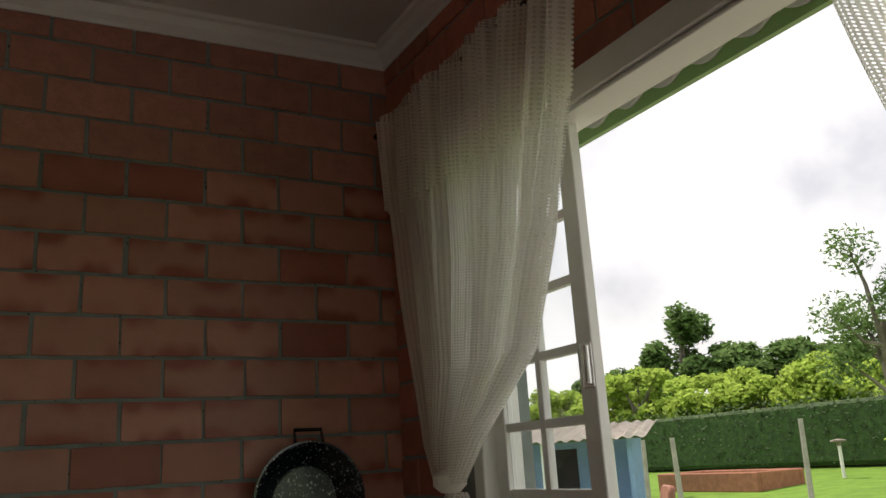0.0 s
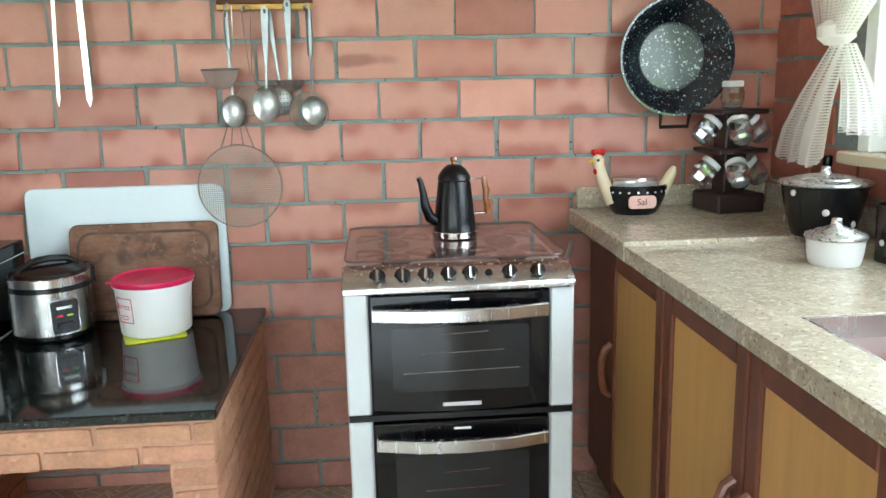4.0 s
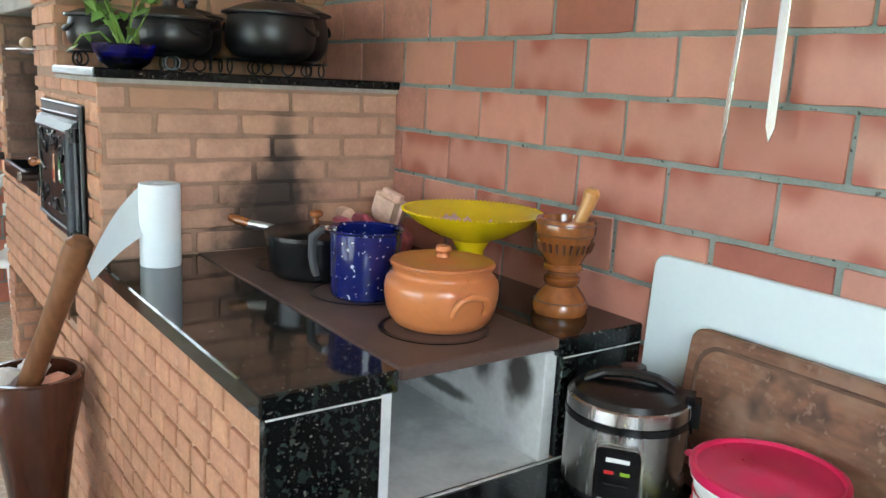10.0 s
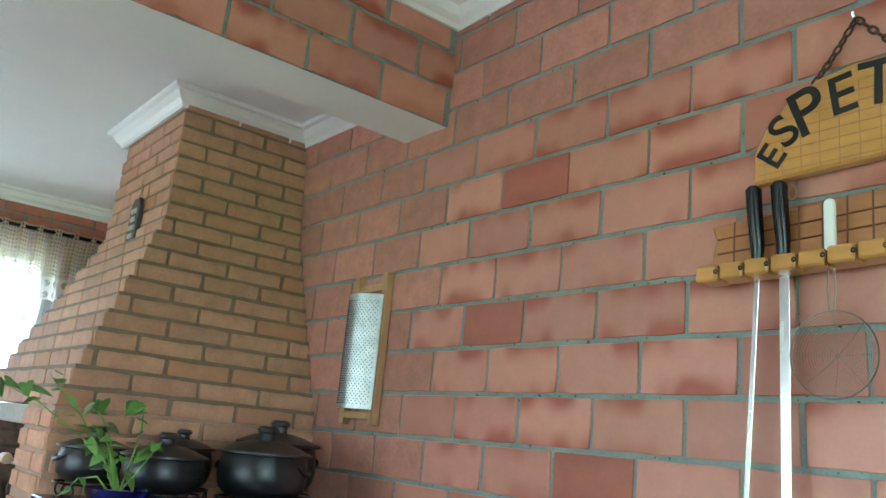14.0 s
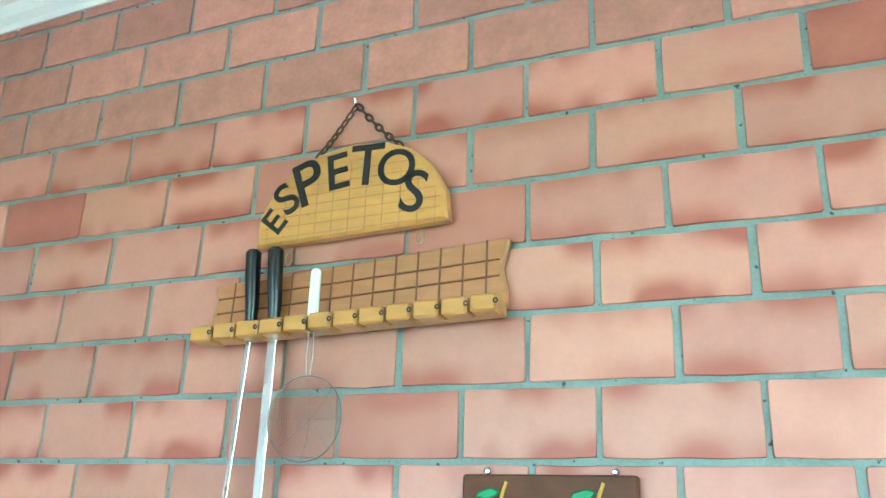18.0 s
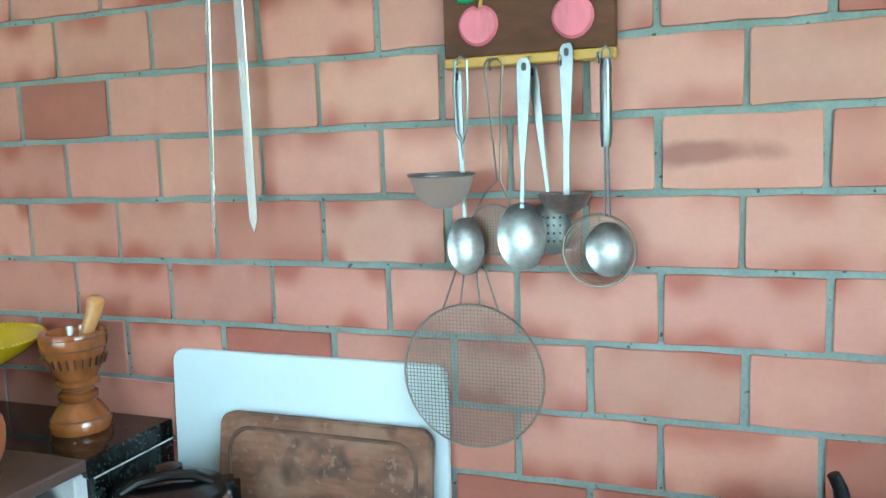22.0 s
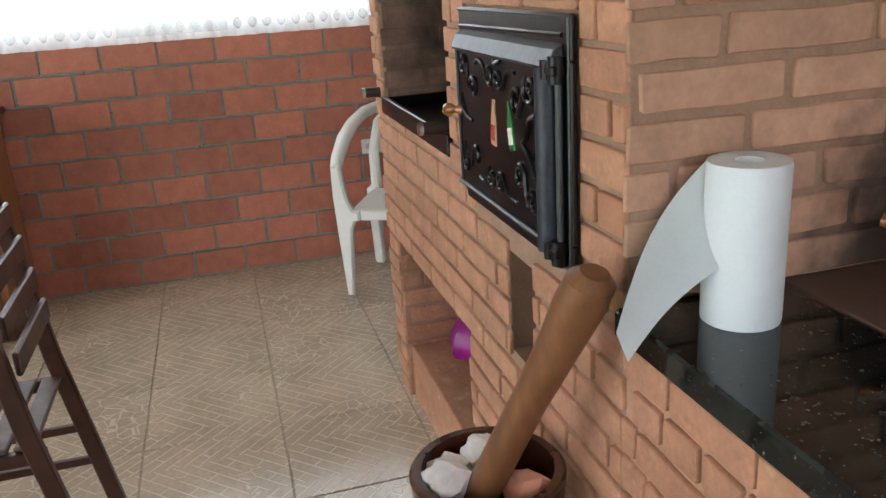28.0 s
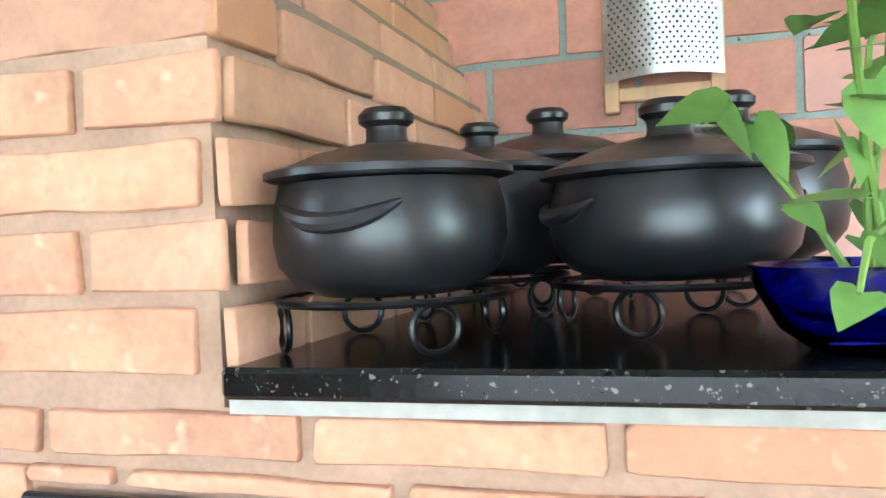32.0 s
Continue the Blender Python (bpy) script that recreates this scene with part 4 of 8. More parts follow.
for a, b in (((XL, FY, 0), (-3.70, NORTH - 0.002, 0.62)), ((-2.90, FY, 0), (-2.60, NORTH - 0.002, 0.83)), ((-2.46, FY, 0), (XR, NORTH - 0.002, 0.83)), ((-2.60, FY, 0), (-2.46, FY + 0.15, 0.68)),
             ((-3.70, FY, 0.62), (-2.90, NORTH - 0.002, 0.83)), ((XL, FY, 0.62), (-3.70, NORTH - 0.002, 0.83)), ((XL, FY, 0.83), (-2.96, NORTH - 0.002, 1.02)), ((XL, FY, 1.02), (-3.745, NORTH - 0.002, 1.70)), ((-2.96, FY, 0.9), (XR, NORTH - 0.002, 1.44)), ((-2.96, FY, 0.83), (-2.60, NORTH - 0.002, 0.9)), ((-2.46, FY, 0.83), (XR, NORTH - 0.002, 0.9)),
             ((-3.745, NORTH - 0.1, 1.02), (-2.96, NORTH - 0.002, 1.70)), ((-2.96, FY, 1.44), (-2.612, NORTH - 0.002, 1.735))):
    part("masonry_core", box(a, b, 0), CLAY_MORTAR, bbq, local=False)
part("ash_recess", box((-2.60, FY + 0.15, 0), (-2.46, NORTH - 0.002, 0.9), 0), SOOT_BLACK, bbq, "sooty back of the ash recess", local=False)
part("niche_floor", box((-3.70, FY + 0.012, 0.0), (-2.90, NORTH - 0.1, 0.2), 0.004), CLAY, bbq, "raised brick floor of the wood niche", local=False)
part("cheek_bed", box((-3.745, FY + 0.012, 1.03), (-3.7385, NORTH - 0.1, 1.66), 0), SMOKED_MORTAR, bbq, local=False)
part("side_bed", box((XR, FY + 0.004, 0.972), (XR + 0.0015, NORTH - 0.006, 1.437), 0), SOOTED_MORTAR, bbq, local=False)
part("firebox_back", box((-3.735, NORTH - 0.13, 1.03), (-2.965, NORTH - 0.102, 1.68), 0), SOOT_BLACK, bbq, "soot-black firebox back", local=False)
part("firebox_cheek", box((-2.975, FY + 0.03, 1.03), (-2.962, NORTH - 0.13, 1.68), 0), SOOT_BLACK, bbq, local=False)
part("smoke_hood", box((-3.735, FY + 0.145, 1.66), (-2.965, NORTH - 0.13, 1.69), 0), SOOT_BLACK, bbq, local=False)
part("firebox_floor", box((-3.74, FY + 0.02, 1.0), (-2.96, NORTH - 0.1, 1.03), 0), SOOT_BLACK, bbq, local=False)
part("lintel", box((XL + 0.01, FY - 0.004, 1.665), (-2.93, FY + 0.14, 1.73), 0.004), CONCRETE, bbq, "grey mortar lintel over the fire opening", local=False)


FRONT_HOLES = ((-2.803, -2.238, 0.964, 1.372), (-3.70, -2.90, 0, 0.615), (-3.745, -2.96, 1.055, 1.73), (-2.59, -2.452, 0.69, 0.905))
lay(bbq, 0, lambda u, z: (u, FY, z), XL, XR, 0.0006, 1.437, CP, CR, CJ, 0.009, CLAY, rng, (0.1, 0.6, 0.3, (0.98 + 3.86 - 2.735 - 0.98) / 0.235), holes=FRONT_HOLES, wob=0.35)
lay(bbq, 0, lambda u, z: (u, FY, z), -2.803, -2.238, 1.3735, 1.3872, CP, CR, CJ, 0.009, CLAY, rng, (0.42,), wob=0.35)
lay(bbq, 0, lambda u, z: (u, FY, z), XL, -3.745, 1.468, 1.665, CP, CR, CJ, 0.009, CLAY, rng, (0.1, 0.1), wob=0.35, cap=40)
lay(bbq, 0, lambda u, z: (u, FY, z), -2.96, -2.60, 1.468, 1.74, CP, CR, CJ, 0.009, CLAY, rng, ((2.96 - 2.855) / 0.235, (2.96 - 2.735) / 0.235), wob=0.35, cap=40)
lay(bbq, 90, lambda u, z: (XR + 0.0015, u, z), FY - 0.008, NORTH - 0.01, 0.975, 1.44, CP, CR, CJ, 0.008, SOOTED, rng, (0.05, 0.6, 0.3, 0.8), wob=0.35, cap=60)
lay(bbq, 90, lambda u, z: (-3.7385, u, z), FY, NORTH - 0.1, 1.03, 1.66, CP, CR, CJ, 0.008, FIRE_BRICK, rng, (0.05, 0.6, 0.3, 0.8), wob=0.35, cap=60)
lay(bbq, 90, lambda u, z: (-3.70, u, z), FY, NORTH - 0.1, 0.02, 0.60, CP, CR, CJ, 0.008, CLAY, rng, (0.05, 0.6, 0.3, 0.8), wob=0.35, cap=40)
part("ledge", box((-2.603, FY - 0.02, 1.45), (XR + 0.02, NORTH - 0.004, 1.475), 0.004), HONED_GRANITE, bbq, "polished black granite ledge", local=False)
part("ledge_bed", box((-2.60, FY - 0.012, 1.438), (XR + 0.012, NORTH - 0.006, 1.45), 0), CONCRETE, bbq, "pale mortar bed", local=False)


def chimney_sides(z):
    """Right, front and left faces of the chimney at a height."""
    t = min(1, max(0, (z - 1.74) / 0.72))
    s = min(1, max(0, (z - 2.46) / 0.5))
    return -2.603 - 0.30 * t - 0.08 * s, FY + 0.33 * t + 0.03 * s, XL + 0.02 + 0.17 * t


chimney = part("chimney", box((-3.55, 2.95, 1.70), (-3.05, NORTH - 0.002, 3.0), 0), CLAY_MORTAR, bbq, "stepped brick chimney", local=False)
k = 0
while 1.468 + k * CR < 3.0:
    za = 1.468 + k * CR
    xr, yf, xl = chimney_sides(za + 0.03)
    zb = min(za + CR, 3.015)
    if za > 1.72:
        part("course_bed", box((xl, yf, za - 0.001), (xr, NORTH - 0.004, zb), 0), SHADED_MORTAR, bbq, local=False)
        lay(chimney, 0, lambda u, z: (u, yf, z), xl, xr + 0.008, za, za + CR - CJ, CP, CR, 0.012, 0.010, CHIMNEY_BRICK, rng, ((-3.3 + 0.5 * CP * (k % 2) - xl) / CP,), wob=0.3)
    lay(chimney, 90, lambda u, z: (xr, u, z), yf - 0.010, NORTH - 0.008, za, za + CR - CJ, CP, CR, 0.012, 0.010, CHIMNEY_BRICK, rng, ((2.56 + 0.5 * CP * (k % 2) - yf + 0.01) / CP + rng.uniform(-0.06, 0.06),), wob=0.3)
    k += 1

# ---- iron oven door and grill ----
def flowing(pts, n=5):
    """A soft curve through a few points."""
    p = [pts[0], *pts, pts[-1]]
    out = []
    for a, b, c, d in zip(p, p[1:], p[2:], p[3:]):
        for k in range(n):
            t = k / n
            out.append(tuple(0.5 * (2 * b[i] + (c[i] - a[i]) * t + (2 * a[i] - 5 * b[i] + 4 * c[i] - d[i]) * t * t + (3 * b[i] - a[i] - 3 * c[i] + d[i]) * t ** 3) for i in (0, 1)))
    return out + [pts[-1]]


oven = thing("oven_door", (-2.525, FY - 0.010, 0.966), "black cast-iron oven door with raised scrolls, set in brick", "oven door")
WORN_IRON = mat("worn_grey_iron", (0.05, 0.055, 0.06), 0.42, 0.2, 0.5, 25, 120, 0.3)
part("frame", cat(box((-0.275, -0.010, 0.0), (0.283, 0.0, 0.05), 0.003), box((-0.275, -0.010, 0.335), (0.283, 0.0, 0.403), 0.003), box((-0.275, -0.010, 0.05), (-0.235, 0.0, 0.335), 0.003), box((0.19, -0.010, 0.05), (0.283, 0.0, 0.335), 0.003)), IRON, oven)
part("frame_bead", cat(tube([(-0.27, -0.011, 0.398), (0.278, -0.011, 0.398)], 0.003, 6), tube([(0.278, -0.011, 0.005), (0.278, -0.011, 0.398)], 0.003, 6)), WORN_IRON, oven)
part("frame_rib", tube([(-0.262, -0.011, 0.366), (0.255, -0.011, 0.372)], 0.004, 6), IRON, oven)
leaf = part("door", box((-0.255, -0.024, 0.035), (0.2, -0.0105, 0.335), 0.003), IRON, oven)
part("hood", slab([(-0.0245, 0.325), (-0.034, 0.322), (-0.036, 0.327), (-0.026, 0.352), (-0.0105, 0.36), (-0.0105, 0.336), (-0.0245, 0.336)], -0.252, 0.258, "yz"), WORN_IRON, leaf, "worn grey drip hood")
part("side_bead", tube([(-0.249, -0.025, 0.04), (-0.249, -0.025, 0.325)], 0.0045, 6), IRON, leaf)
part("lower_lip", box((-0.256, -0.034, 0.038), (0.205, -0.0245, 0.047), 0.003), WORN_IRON, leaf)
part("post", tube([(0.222, -0.022, 0.03), (0.222, -0.022, 0.322)], 0.021, 14), mat("blued_iron_post", (0.018, 0.026, 0.036), 0.45, 0.0, 0.6, 30, 110, 0.3), oven, "worn bluish iron post")
part("hinge_pin", tube([(0.259, -0.020, 0.01), (0.259, -0.020, 0.335)], 0.006, 10), WORN_IRON, oven)
for z in (0.035, 0.322):
    part("hinge", cat(box((0.20, -0.036, z - 0.008), (0.272, -0.0105, z + 0.008), 0.003), tube([(0.259, -0.022, z - 0.02), (0.259, -0.022, z + 0.02)], 0.014, 12), tube([(0.238, -0.03, z - 0.014), (0.238, -0.03, z + 0.014)], 0.010, 10)), IRON, oven)


def curl(c, r, end, way, turns=1.35, n=18):
    """A spiral from its eye out to the angle end, way +1 anticlockwise."""
    return [(c[0] + r * (0.22 + 0.78 * k / n) * math.cos(radians(end) - way * 2 * math.pi * turns * (1 - k / n)), c[1] + r * (0.22 + 0.78 * k / n) * math.sin(radians(end) - way * 2 * math.pi * turns * (1 - k / n))) for k in range(n + 1)]


def relief(name, pts, w):
    n = len(pts)
    part(name, tube([(x, -0.0255, z) for x, z in pts], [w * (0.55 + 0.45 * math.sin(math.pi * min(1, (k + 2) / (n * 0.5 + 2)) / 2) if k < n / 2 else 1.0 - 0.45 * (2 * k / n - 1) ** 2) for k in range(n)], 8), IRON, leaf)


# paired scrolls joined by a stroke, and lone strokes
for c1, r1, e1, w1, mid, c2, r2, e2, w2 in (
        ((-0.203, 0.291), 0.022, 0, -1, [(-0.176, 0.272)], (-0.140, 0.254), 0.022, 180, 1),
        ((0.098, 0.259), 0.026, -80, 1, [(0.124, 0.262), (0.132, 0.283)], (0.160, 0.284), 0.029, 150, -1),
        ((0.104, 0.126), 0.024, 10, -1, [(0.130, 0.104), (0.137, 0.088)], (0.163, 0.092), 0.024, 200, 1)):
    relief("scroll", flowing(curl(c1, r1, e1, w1) + mid + curl(c2, r2, e2, w2)[::-1], 2), 0.0062)
for c, r, e, w, tail in (((-0.045, 0.283), 0.020, 170, 1, [(-0.073, 0.296), (-0.092, 0.309), (-0.112, 0.309), (-0.124, 0.302)]),
                         ((0.004, 0.283), 0.020, -60, 1, [(0.03, 0.275), (0.045, 0.296), (0.066, 0.303), (0.09, 0.303)]),
                         ((-0.050, 0.092), 0.020, 120, -1, [(-0.072, 0.092), (-0.090, 0.078), (-0.108, 0.074), (-0.126, 0.078)]),
                         ((0.000, 0.092), 0.020, 40, -1, [(0.026, 0.092), (0.046, 0.076), (0.083, 0.074)]),
                         ((-0.208, 0.090), 0.019, 90, -1, [(-0.214, 0.118), (-0.218, 0.135)]),
                         ((-0.142, 0.118), 0.020, 170, 1, [(-0.168, 0.105), (-0.178, 0.09)])):
    relief("scroll", flowing(curl(c, r, e, w) + tail, 2), 0.0058)
for pts in ([(-0.228, 0.234), (-0.215, 0.208), (-0.192, 0.192), (-0.158, 0.186)], [(0.178, 0.242), (0.152, 0.232), (0.137, 0.2), (0.114, 0.187)], [(0.114, 0.187), (0.138, 0.176), (0.158, 0.158), (0.168, 0.138)], [(0.19, 0.192), (0.178, 0.172), (0.19, 0.158)], [(-0.02, 0.325), (-0.005, 0.312), (0.02, 0.318)]):
    relief("tendril", flowing(pts), 0.0058)
part("latch_knob", moved(lathe([(0.0, 0), (0.011, 0.002), (0.011, 0.014), (0.007, 0.02), (0.013, 0.028), (0.015, 0.038), (0.010, 0.046), (0.0, 0.047)], 16), pose(-0.245, -0.016, 0.196, 90, 0, -35)), TURNED, leaf, "turned honey-coloured wooden knob")
MAGNET_RED = mat("red_label_print", (0.5, 0.05, 0.03), 0.4, 0, 0.4, 90, 200, 0)
MAGNET_CARD = mat("tan_card", (0.55, 0.33, 0.2), 0.5, 0, 0.1)
GREEN_GLASS = mat("green_print", (0.01, 0.25, 0.05), 0.3, 0, 0.2)
for nm, x, z, tilt, body, lab, txt in (("bottle_magnet", -0.034, 0.158, 3, MAGNET_CARD, MAGNET_RED, "orange bottle-shaped fridge magnet with a red label"), ("bottle_magnet", 0.066, 0.166, -11, GREEN_GLASS, WHITE, "green bottle-shaped fridge magnet with a pale label")):
    mg = thing(nm, (-2.525 + x, FY - 0.0345, 0.966 + z), txt, "magnet", "bottle magnets on the oven door")
    out = [(-0.012, 0), (0.012, 0), (0.012, 0.048), (0.006, 0.066), (0.005, 0.086), (-0.005, 0.086), (-0.006, 0.066), (-0.012, 0.048)]
    part("body", moved(slab(out, -0.002, 0.001, "xz", 0.0005), pose(0, 0, 0, 0, tilt, 0)), body, mg)
    part("label", moved(box((-0.010, -0.0035, 0.010), (0.010, -0.002, 0.04), 0.0003), pose(0, 0, 0, 0, tilt, 0)), lab, mg)

tray = thing("grill_tray", (-3.35, FY + 0.1, 1.02), "black iron grill tray with two dark wooden handles", "grill tray")
part("pan_base", box((-0.385, -0.10, 0.0), (0.385, 0.45, 0.012), 0.002), IRON, tray)
part("front_wall", box((-0.385, -0.115, 0.0), (0.385, -0.10, 0.055), 0.003), IRON, tray)
part("back_wall", box((-0.385, 0.44, 0.0), (0.385, 0.452, 0.05), 0.003), IRON, tray)
part("side_wall", box((-0.388, -0.1, 0.0), (-0.378, 0.45, 0.05), 0.002), IRON, tray)
part("side_wall", box((0.378, -0.1, 0.0), (0.388, 0.45, 0.05), 0.002), IRON, tray)
part("rail", tube([(-0.38, 0.36, 0.07), (0.38, 0.36, 0.07)], 0.008, 8), STEEL, tray, "bright steel rod")
for x in (-0.43, 0.325):
    hd = part("handle", tube([(x, -0.16, 0.064), (x, -0.06, 0.06)], [0.016, 0.018], 12), mat("charred_wood", (0.03, 0.017, 0.012), 0.5, 0, 0.4), tray, "charred wooden handle")
    part("ferrule", tube([(x, -0.168, 0.064), (x, -0.158, 0.064)], 0.0165, 12), TIN, hd)

rack2 = thing("skewer_rack", (-3.3, 2.52, 1.47), "steel skewers lying on a rail inside the barbecue", "skewers")
part("rail", tube([(-0.43, 0.0, 0.045), (0.33, 0.0, 0.045)], 0.006, 8), IRON, rack2)
for k, (y, x1) in enumerate(((0.06, 0.3), (0.13, 0.22), (0.2, 0.28))):
    part("skewer", tube([(-0.36 + 0.05 * k, y - 0.12, 0.058), (x1, y + 0.02, 0.056)], 0.004, 6), CHROME, rack2)
wh = thing("grill_skewer", (-3.03, 2.44, 1.545), "grill skewer with pale wooden grip in the fire opening", "skewer")
part("handle", moved(lathe([(0.0, 0), (0.017, 0.004), (0.02, 0.03), (0.018, 0.07), (0.012, 0.085), (0.0, 0.086)], 14), pose(0, 0, 0, 0, -90, 0)), mat("pale_turned_wood", (0.42, 0.27, 0.16), 0.5, 0, 0.2), wh)
part("shaft", tube([(-0.08, 0, 0), (-0.42, 0.12, 0.0)], 0.005, 8), STEEL, wh)


# ---- black clay pots on the ledge ----
def clay_pot(at, r, h, rz=0.0, fit=""):
    ob = thing("clay_pot", (at[0], at[1], 1.475), "black burnished clay pot with lid on trivet" + fit, "pot", "black clay pots on the ledge", rz)
    z0 = 0.046
    stand = part("trivet", tube([(r * 0.98 * math.cos(a), r * 0.98 * math.sin(a), z0 - 0.003) for a in np.linspace(0, 2 * math.pi, 36, endpoint=False)], 0.0035, 6, True), IRON, ob, "black wire trivet")
    for k in range(4):
        a = math.pi / 4 + k * math.pi / 2
        c = Vector((r * 0.95 * math.cos(a), r * 0.95 * math.sin(a), 0.0225))
        t = Vector((-math.sin(a), math.cos(a), 0))
        part("foot_loop", tube([c + 0.0195 * (math.cos(q) * t + math.sin(q) * Vector((0, 0, 1))) for q in np.linspace(0, 2 * math.pi, 20, endpoint=False)], 0.003, 6, True), IRON, stand)
    part("body", lathe([(0.0, z0), (r * 0.6, z0), (r * 0.82, z0 + h * 0.10), (r * 0.96, z0 + h * 0.28), (r * 1.0, z0 + h * 0.5), (r * 0.985, z0 + h * 0.78), (r * 0.93, z0 + h), (r * 0.86, z0 + h), (r * 0.9, z0 + h * 0.6), (r * 0.6, z0 + h * 0.1), (0, z0 + h * 0.08)], 72), BLACK_CLAY, ob)
    q = r / 0.135
    lid = part("lid", lathe([(0.0, z0 + h + 0.002), (r * 1.0, z0 + h + 0.002), (r * 1.07, z0 + h + 0.004), (r * 1.065, z0 + h + 0.010), (r * 0.92, z0 + h + 0.018 * q), (r * 0.62, z0 + h + 0.034 * q), (r * 0.3, z0 + h + 0.044 * q), (0, z0 + h + 0.046 * q)], 72), BLACK_CLAY, ob)
    kz = z0 + h + 0.042 * q
    part("knob", lathe([(0.029 * q, kz), (0.024 * q, kz + 0.01 * q), (0.024 * q, kz + 0.022 * q), (0.032 * q, kz + 0.028 * q), (0.033 * q, kz + 0.036 * q), (0.025 * q, kz + 0.044 * q), (0.0, kz + 0.045 * q)], 40), BLACK_CLAY, lid)
    for s in (-1, 1):
        part("handle", tube([(s * (r * math.cos(1.25 * q / r * 0.045) + 0.004 * (1 - q * q)), r * math.sin(1.25 * q / r * 0.045), z0 + h * (0.80 - 0.16 * (1 - q * q))) for q in np.linspace(-1, 1, 13)], [0.002 + 0.0065 * (1 - abs(q) ** 3) for q in np.linspace(-1, 1, 13)], 10), BLACK_CLAY, ob)
    return ob


clay_pot((-2.506, 2.563), 0.103, 0.096, 84)
clay_pot((-2.268, 2.688), 0.116, 0.093, 30, ", behind ivy")
clay_pot((-2.485, 2.82), 0.098, 0.115, 10, ", smaller")
clay_pot((-2.455, 3.14), 0.134, 0.150, 80, ", by the chimney")
clay_pot((-2.20, 2.965), 0.134, 0.125, 45, ", the widest")

# ---- plant in a blue glass bowl ----
plant = thing("potted_plant", (-2.132, 2.525, 1.475), "trailing green ivy in a cobalt blue glass bowl", "plant")
part("bowl", lathe([(0.0, 0.0), (0.04, 0.0), (0.062, 0.016), (0.078, 0.045), (0.083, 0.063), (0.079, 0.063), (0.073, 0.045), (0.057, 0.02), (0.035, 0.006), (0, 0.006)], 40), BLUE_GLASS, plant, "cobalt blue glass bowl")
part("pebbles", lathe([(0.0, 0.03), (0.05, 0.03), (0.062, 0.04), (0.04, 0.056), (0, 0.06)], 20, wob=0.08), mat("pebbles", (0.4, 0.3, 0.22), 0.8, 0, 0.5, 60, 120, 0.6), plant)


def leaf_bm(at, size, yaw, pitch, roll=0.0):
    out = [(0, 0), (0.2, -0.14), (0.40, -0.04), (0.40, 0.26), (0.24, 0.62), (0.0, 1.0)]
    pts = [(x, y, 0.12 * abs(x) + 0.15 * y * y * -1) for x, y in out]
    bm = bmesh.new()
    right = [bm.verts.new(Vector(p) * size) for p in pts]
    left = [bm.verts.new(Vector((-p[0], p[1], p[2])) * size) for p in pts[1:-1]]
    mid = [right[0], *[bm.verts.new(Vector((0, y, -0.15 * y * y)) * size) for y in (0.2, 0.5)], right[-1]]
    bm.faces.new((right[0], right[1], right[2], mid[1])), bm.faces.new((mid[1], right[2], right[3], mid[2])), bm.faces.new((mid[2], right[3], right[4], right[5]))
    bm.faces.new((mid[1], left[1], left[0], right[0])), bm.faces.new((mid[2], left[2], left[1], mid[1])), bm.faces.new((right[5], left[3], left[2], mid[2]))
    return moved(bm, pose(*at, pitch, roll, yaw))


prng = random.Random(3)
stems = ([(0, 0, 0.05), (-0.01, -0.05, 0.14), (-0.03, -0.13, 0.20), (-0.05, -0.22, 0.26), (-0.06, -0.31, 0.30)], [(0.01, 0.0, 0.05), (0.0, 0.02, 0.13), (0.01, 0.03, 0.22), (0.03, 0.02, 0.27)], [(0.0, -0.01, 0.05), (0.03, -0.03, 0.11), (0.05, -0.06, 0.17), (0.03, -0.09, 0.21)], [(-0.01, 0.01, 0.05), (-0.04, 0.0, 0.10), (-0.08, -0.03, 0.15), (-0.09, -0.06, 0.16)], [(0.0, 0, 0.05), (0.02, 0.03, 0.1), (0.05, 0.05, 0.15), (0.08, 0.05, 0.17)], [(0.01, -0.01, 0.05), (-0.01, -0.05, 0.14), (-0.03, -0.12, 0.24), (-0.03, -0.2, 0.32)], [(0.0, 0.0, 0.05), (0.0, -0.02, 0.12), (0.005, -0.05, 0.2), (0.0, -0.09, 0.26)], [(0.0, -0.02, 0.05), (0.0, -0.06, 0.09), (-0.02, -0.1, 0.08), (-0.03, -0.12, 0.05)])
for st in stems:
    sm = part("stem", tube(st, [0.0035 - 0.0005 * k for k in range(len(st))], 6), STEM, plant)
    for a, b in zip(st[1:], st[2:] + st[-1:]):
        for q in range(1 if a[2] < 0.13 else 3):
            p = Vector(a).lerp(Vector(b), 0.33 * q) + Vector((prng.uniform(-0.02, 0.02), prng.uniform(-0.02, 0.02), prng.uniform(0, 0.02)))
            part("leaf", leaf_bm(p, prng.uniform(0.03, 0.055), prng.uniform(0, 360), prng.uniform(-60, 15), prng.uniform(-30, 30)), LEAF, sm, smooth=60)

# ---- grater and plaque ----
grater = thing("grater", (-2.283, NORTH - 0.008, 1.768), "large tin grater on a wooden frame hung on the brick wall", "grater")
WOODF = mat("unpainted_pine", (0.42, 0.24, 0.12), 0.55, 0, 0.25, 14, 70, 0.1, stretch=(1, 1, 0.2))
for x in (-0.088, 0.088):
    part("side_rail", moved(box((x - 0.013, -0.03, 0.0), (x + 0.013, 0.0, 0.52), 0.002), pose(0, 0, 0)), WOODF, grater)
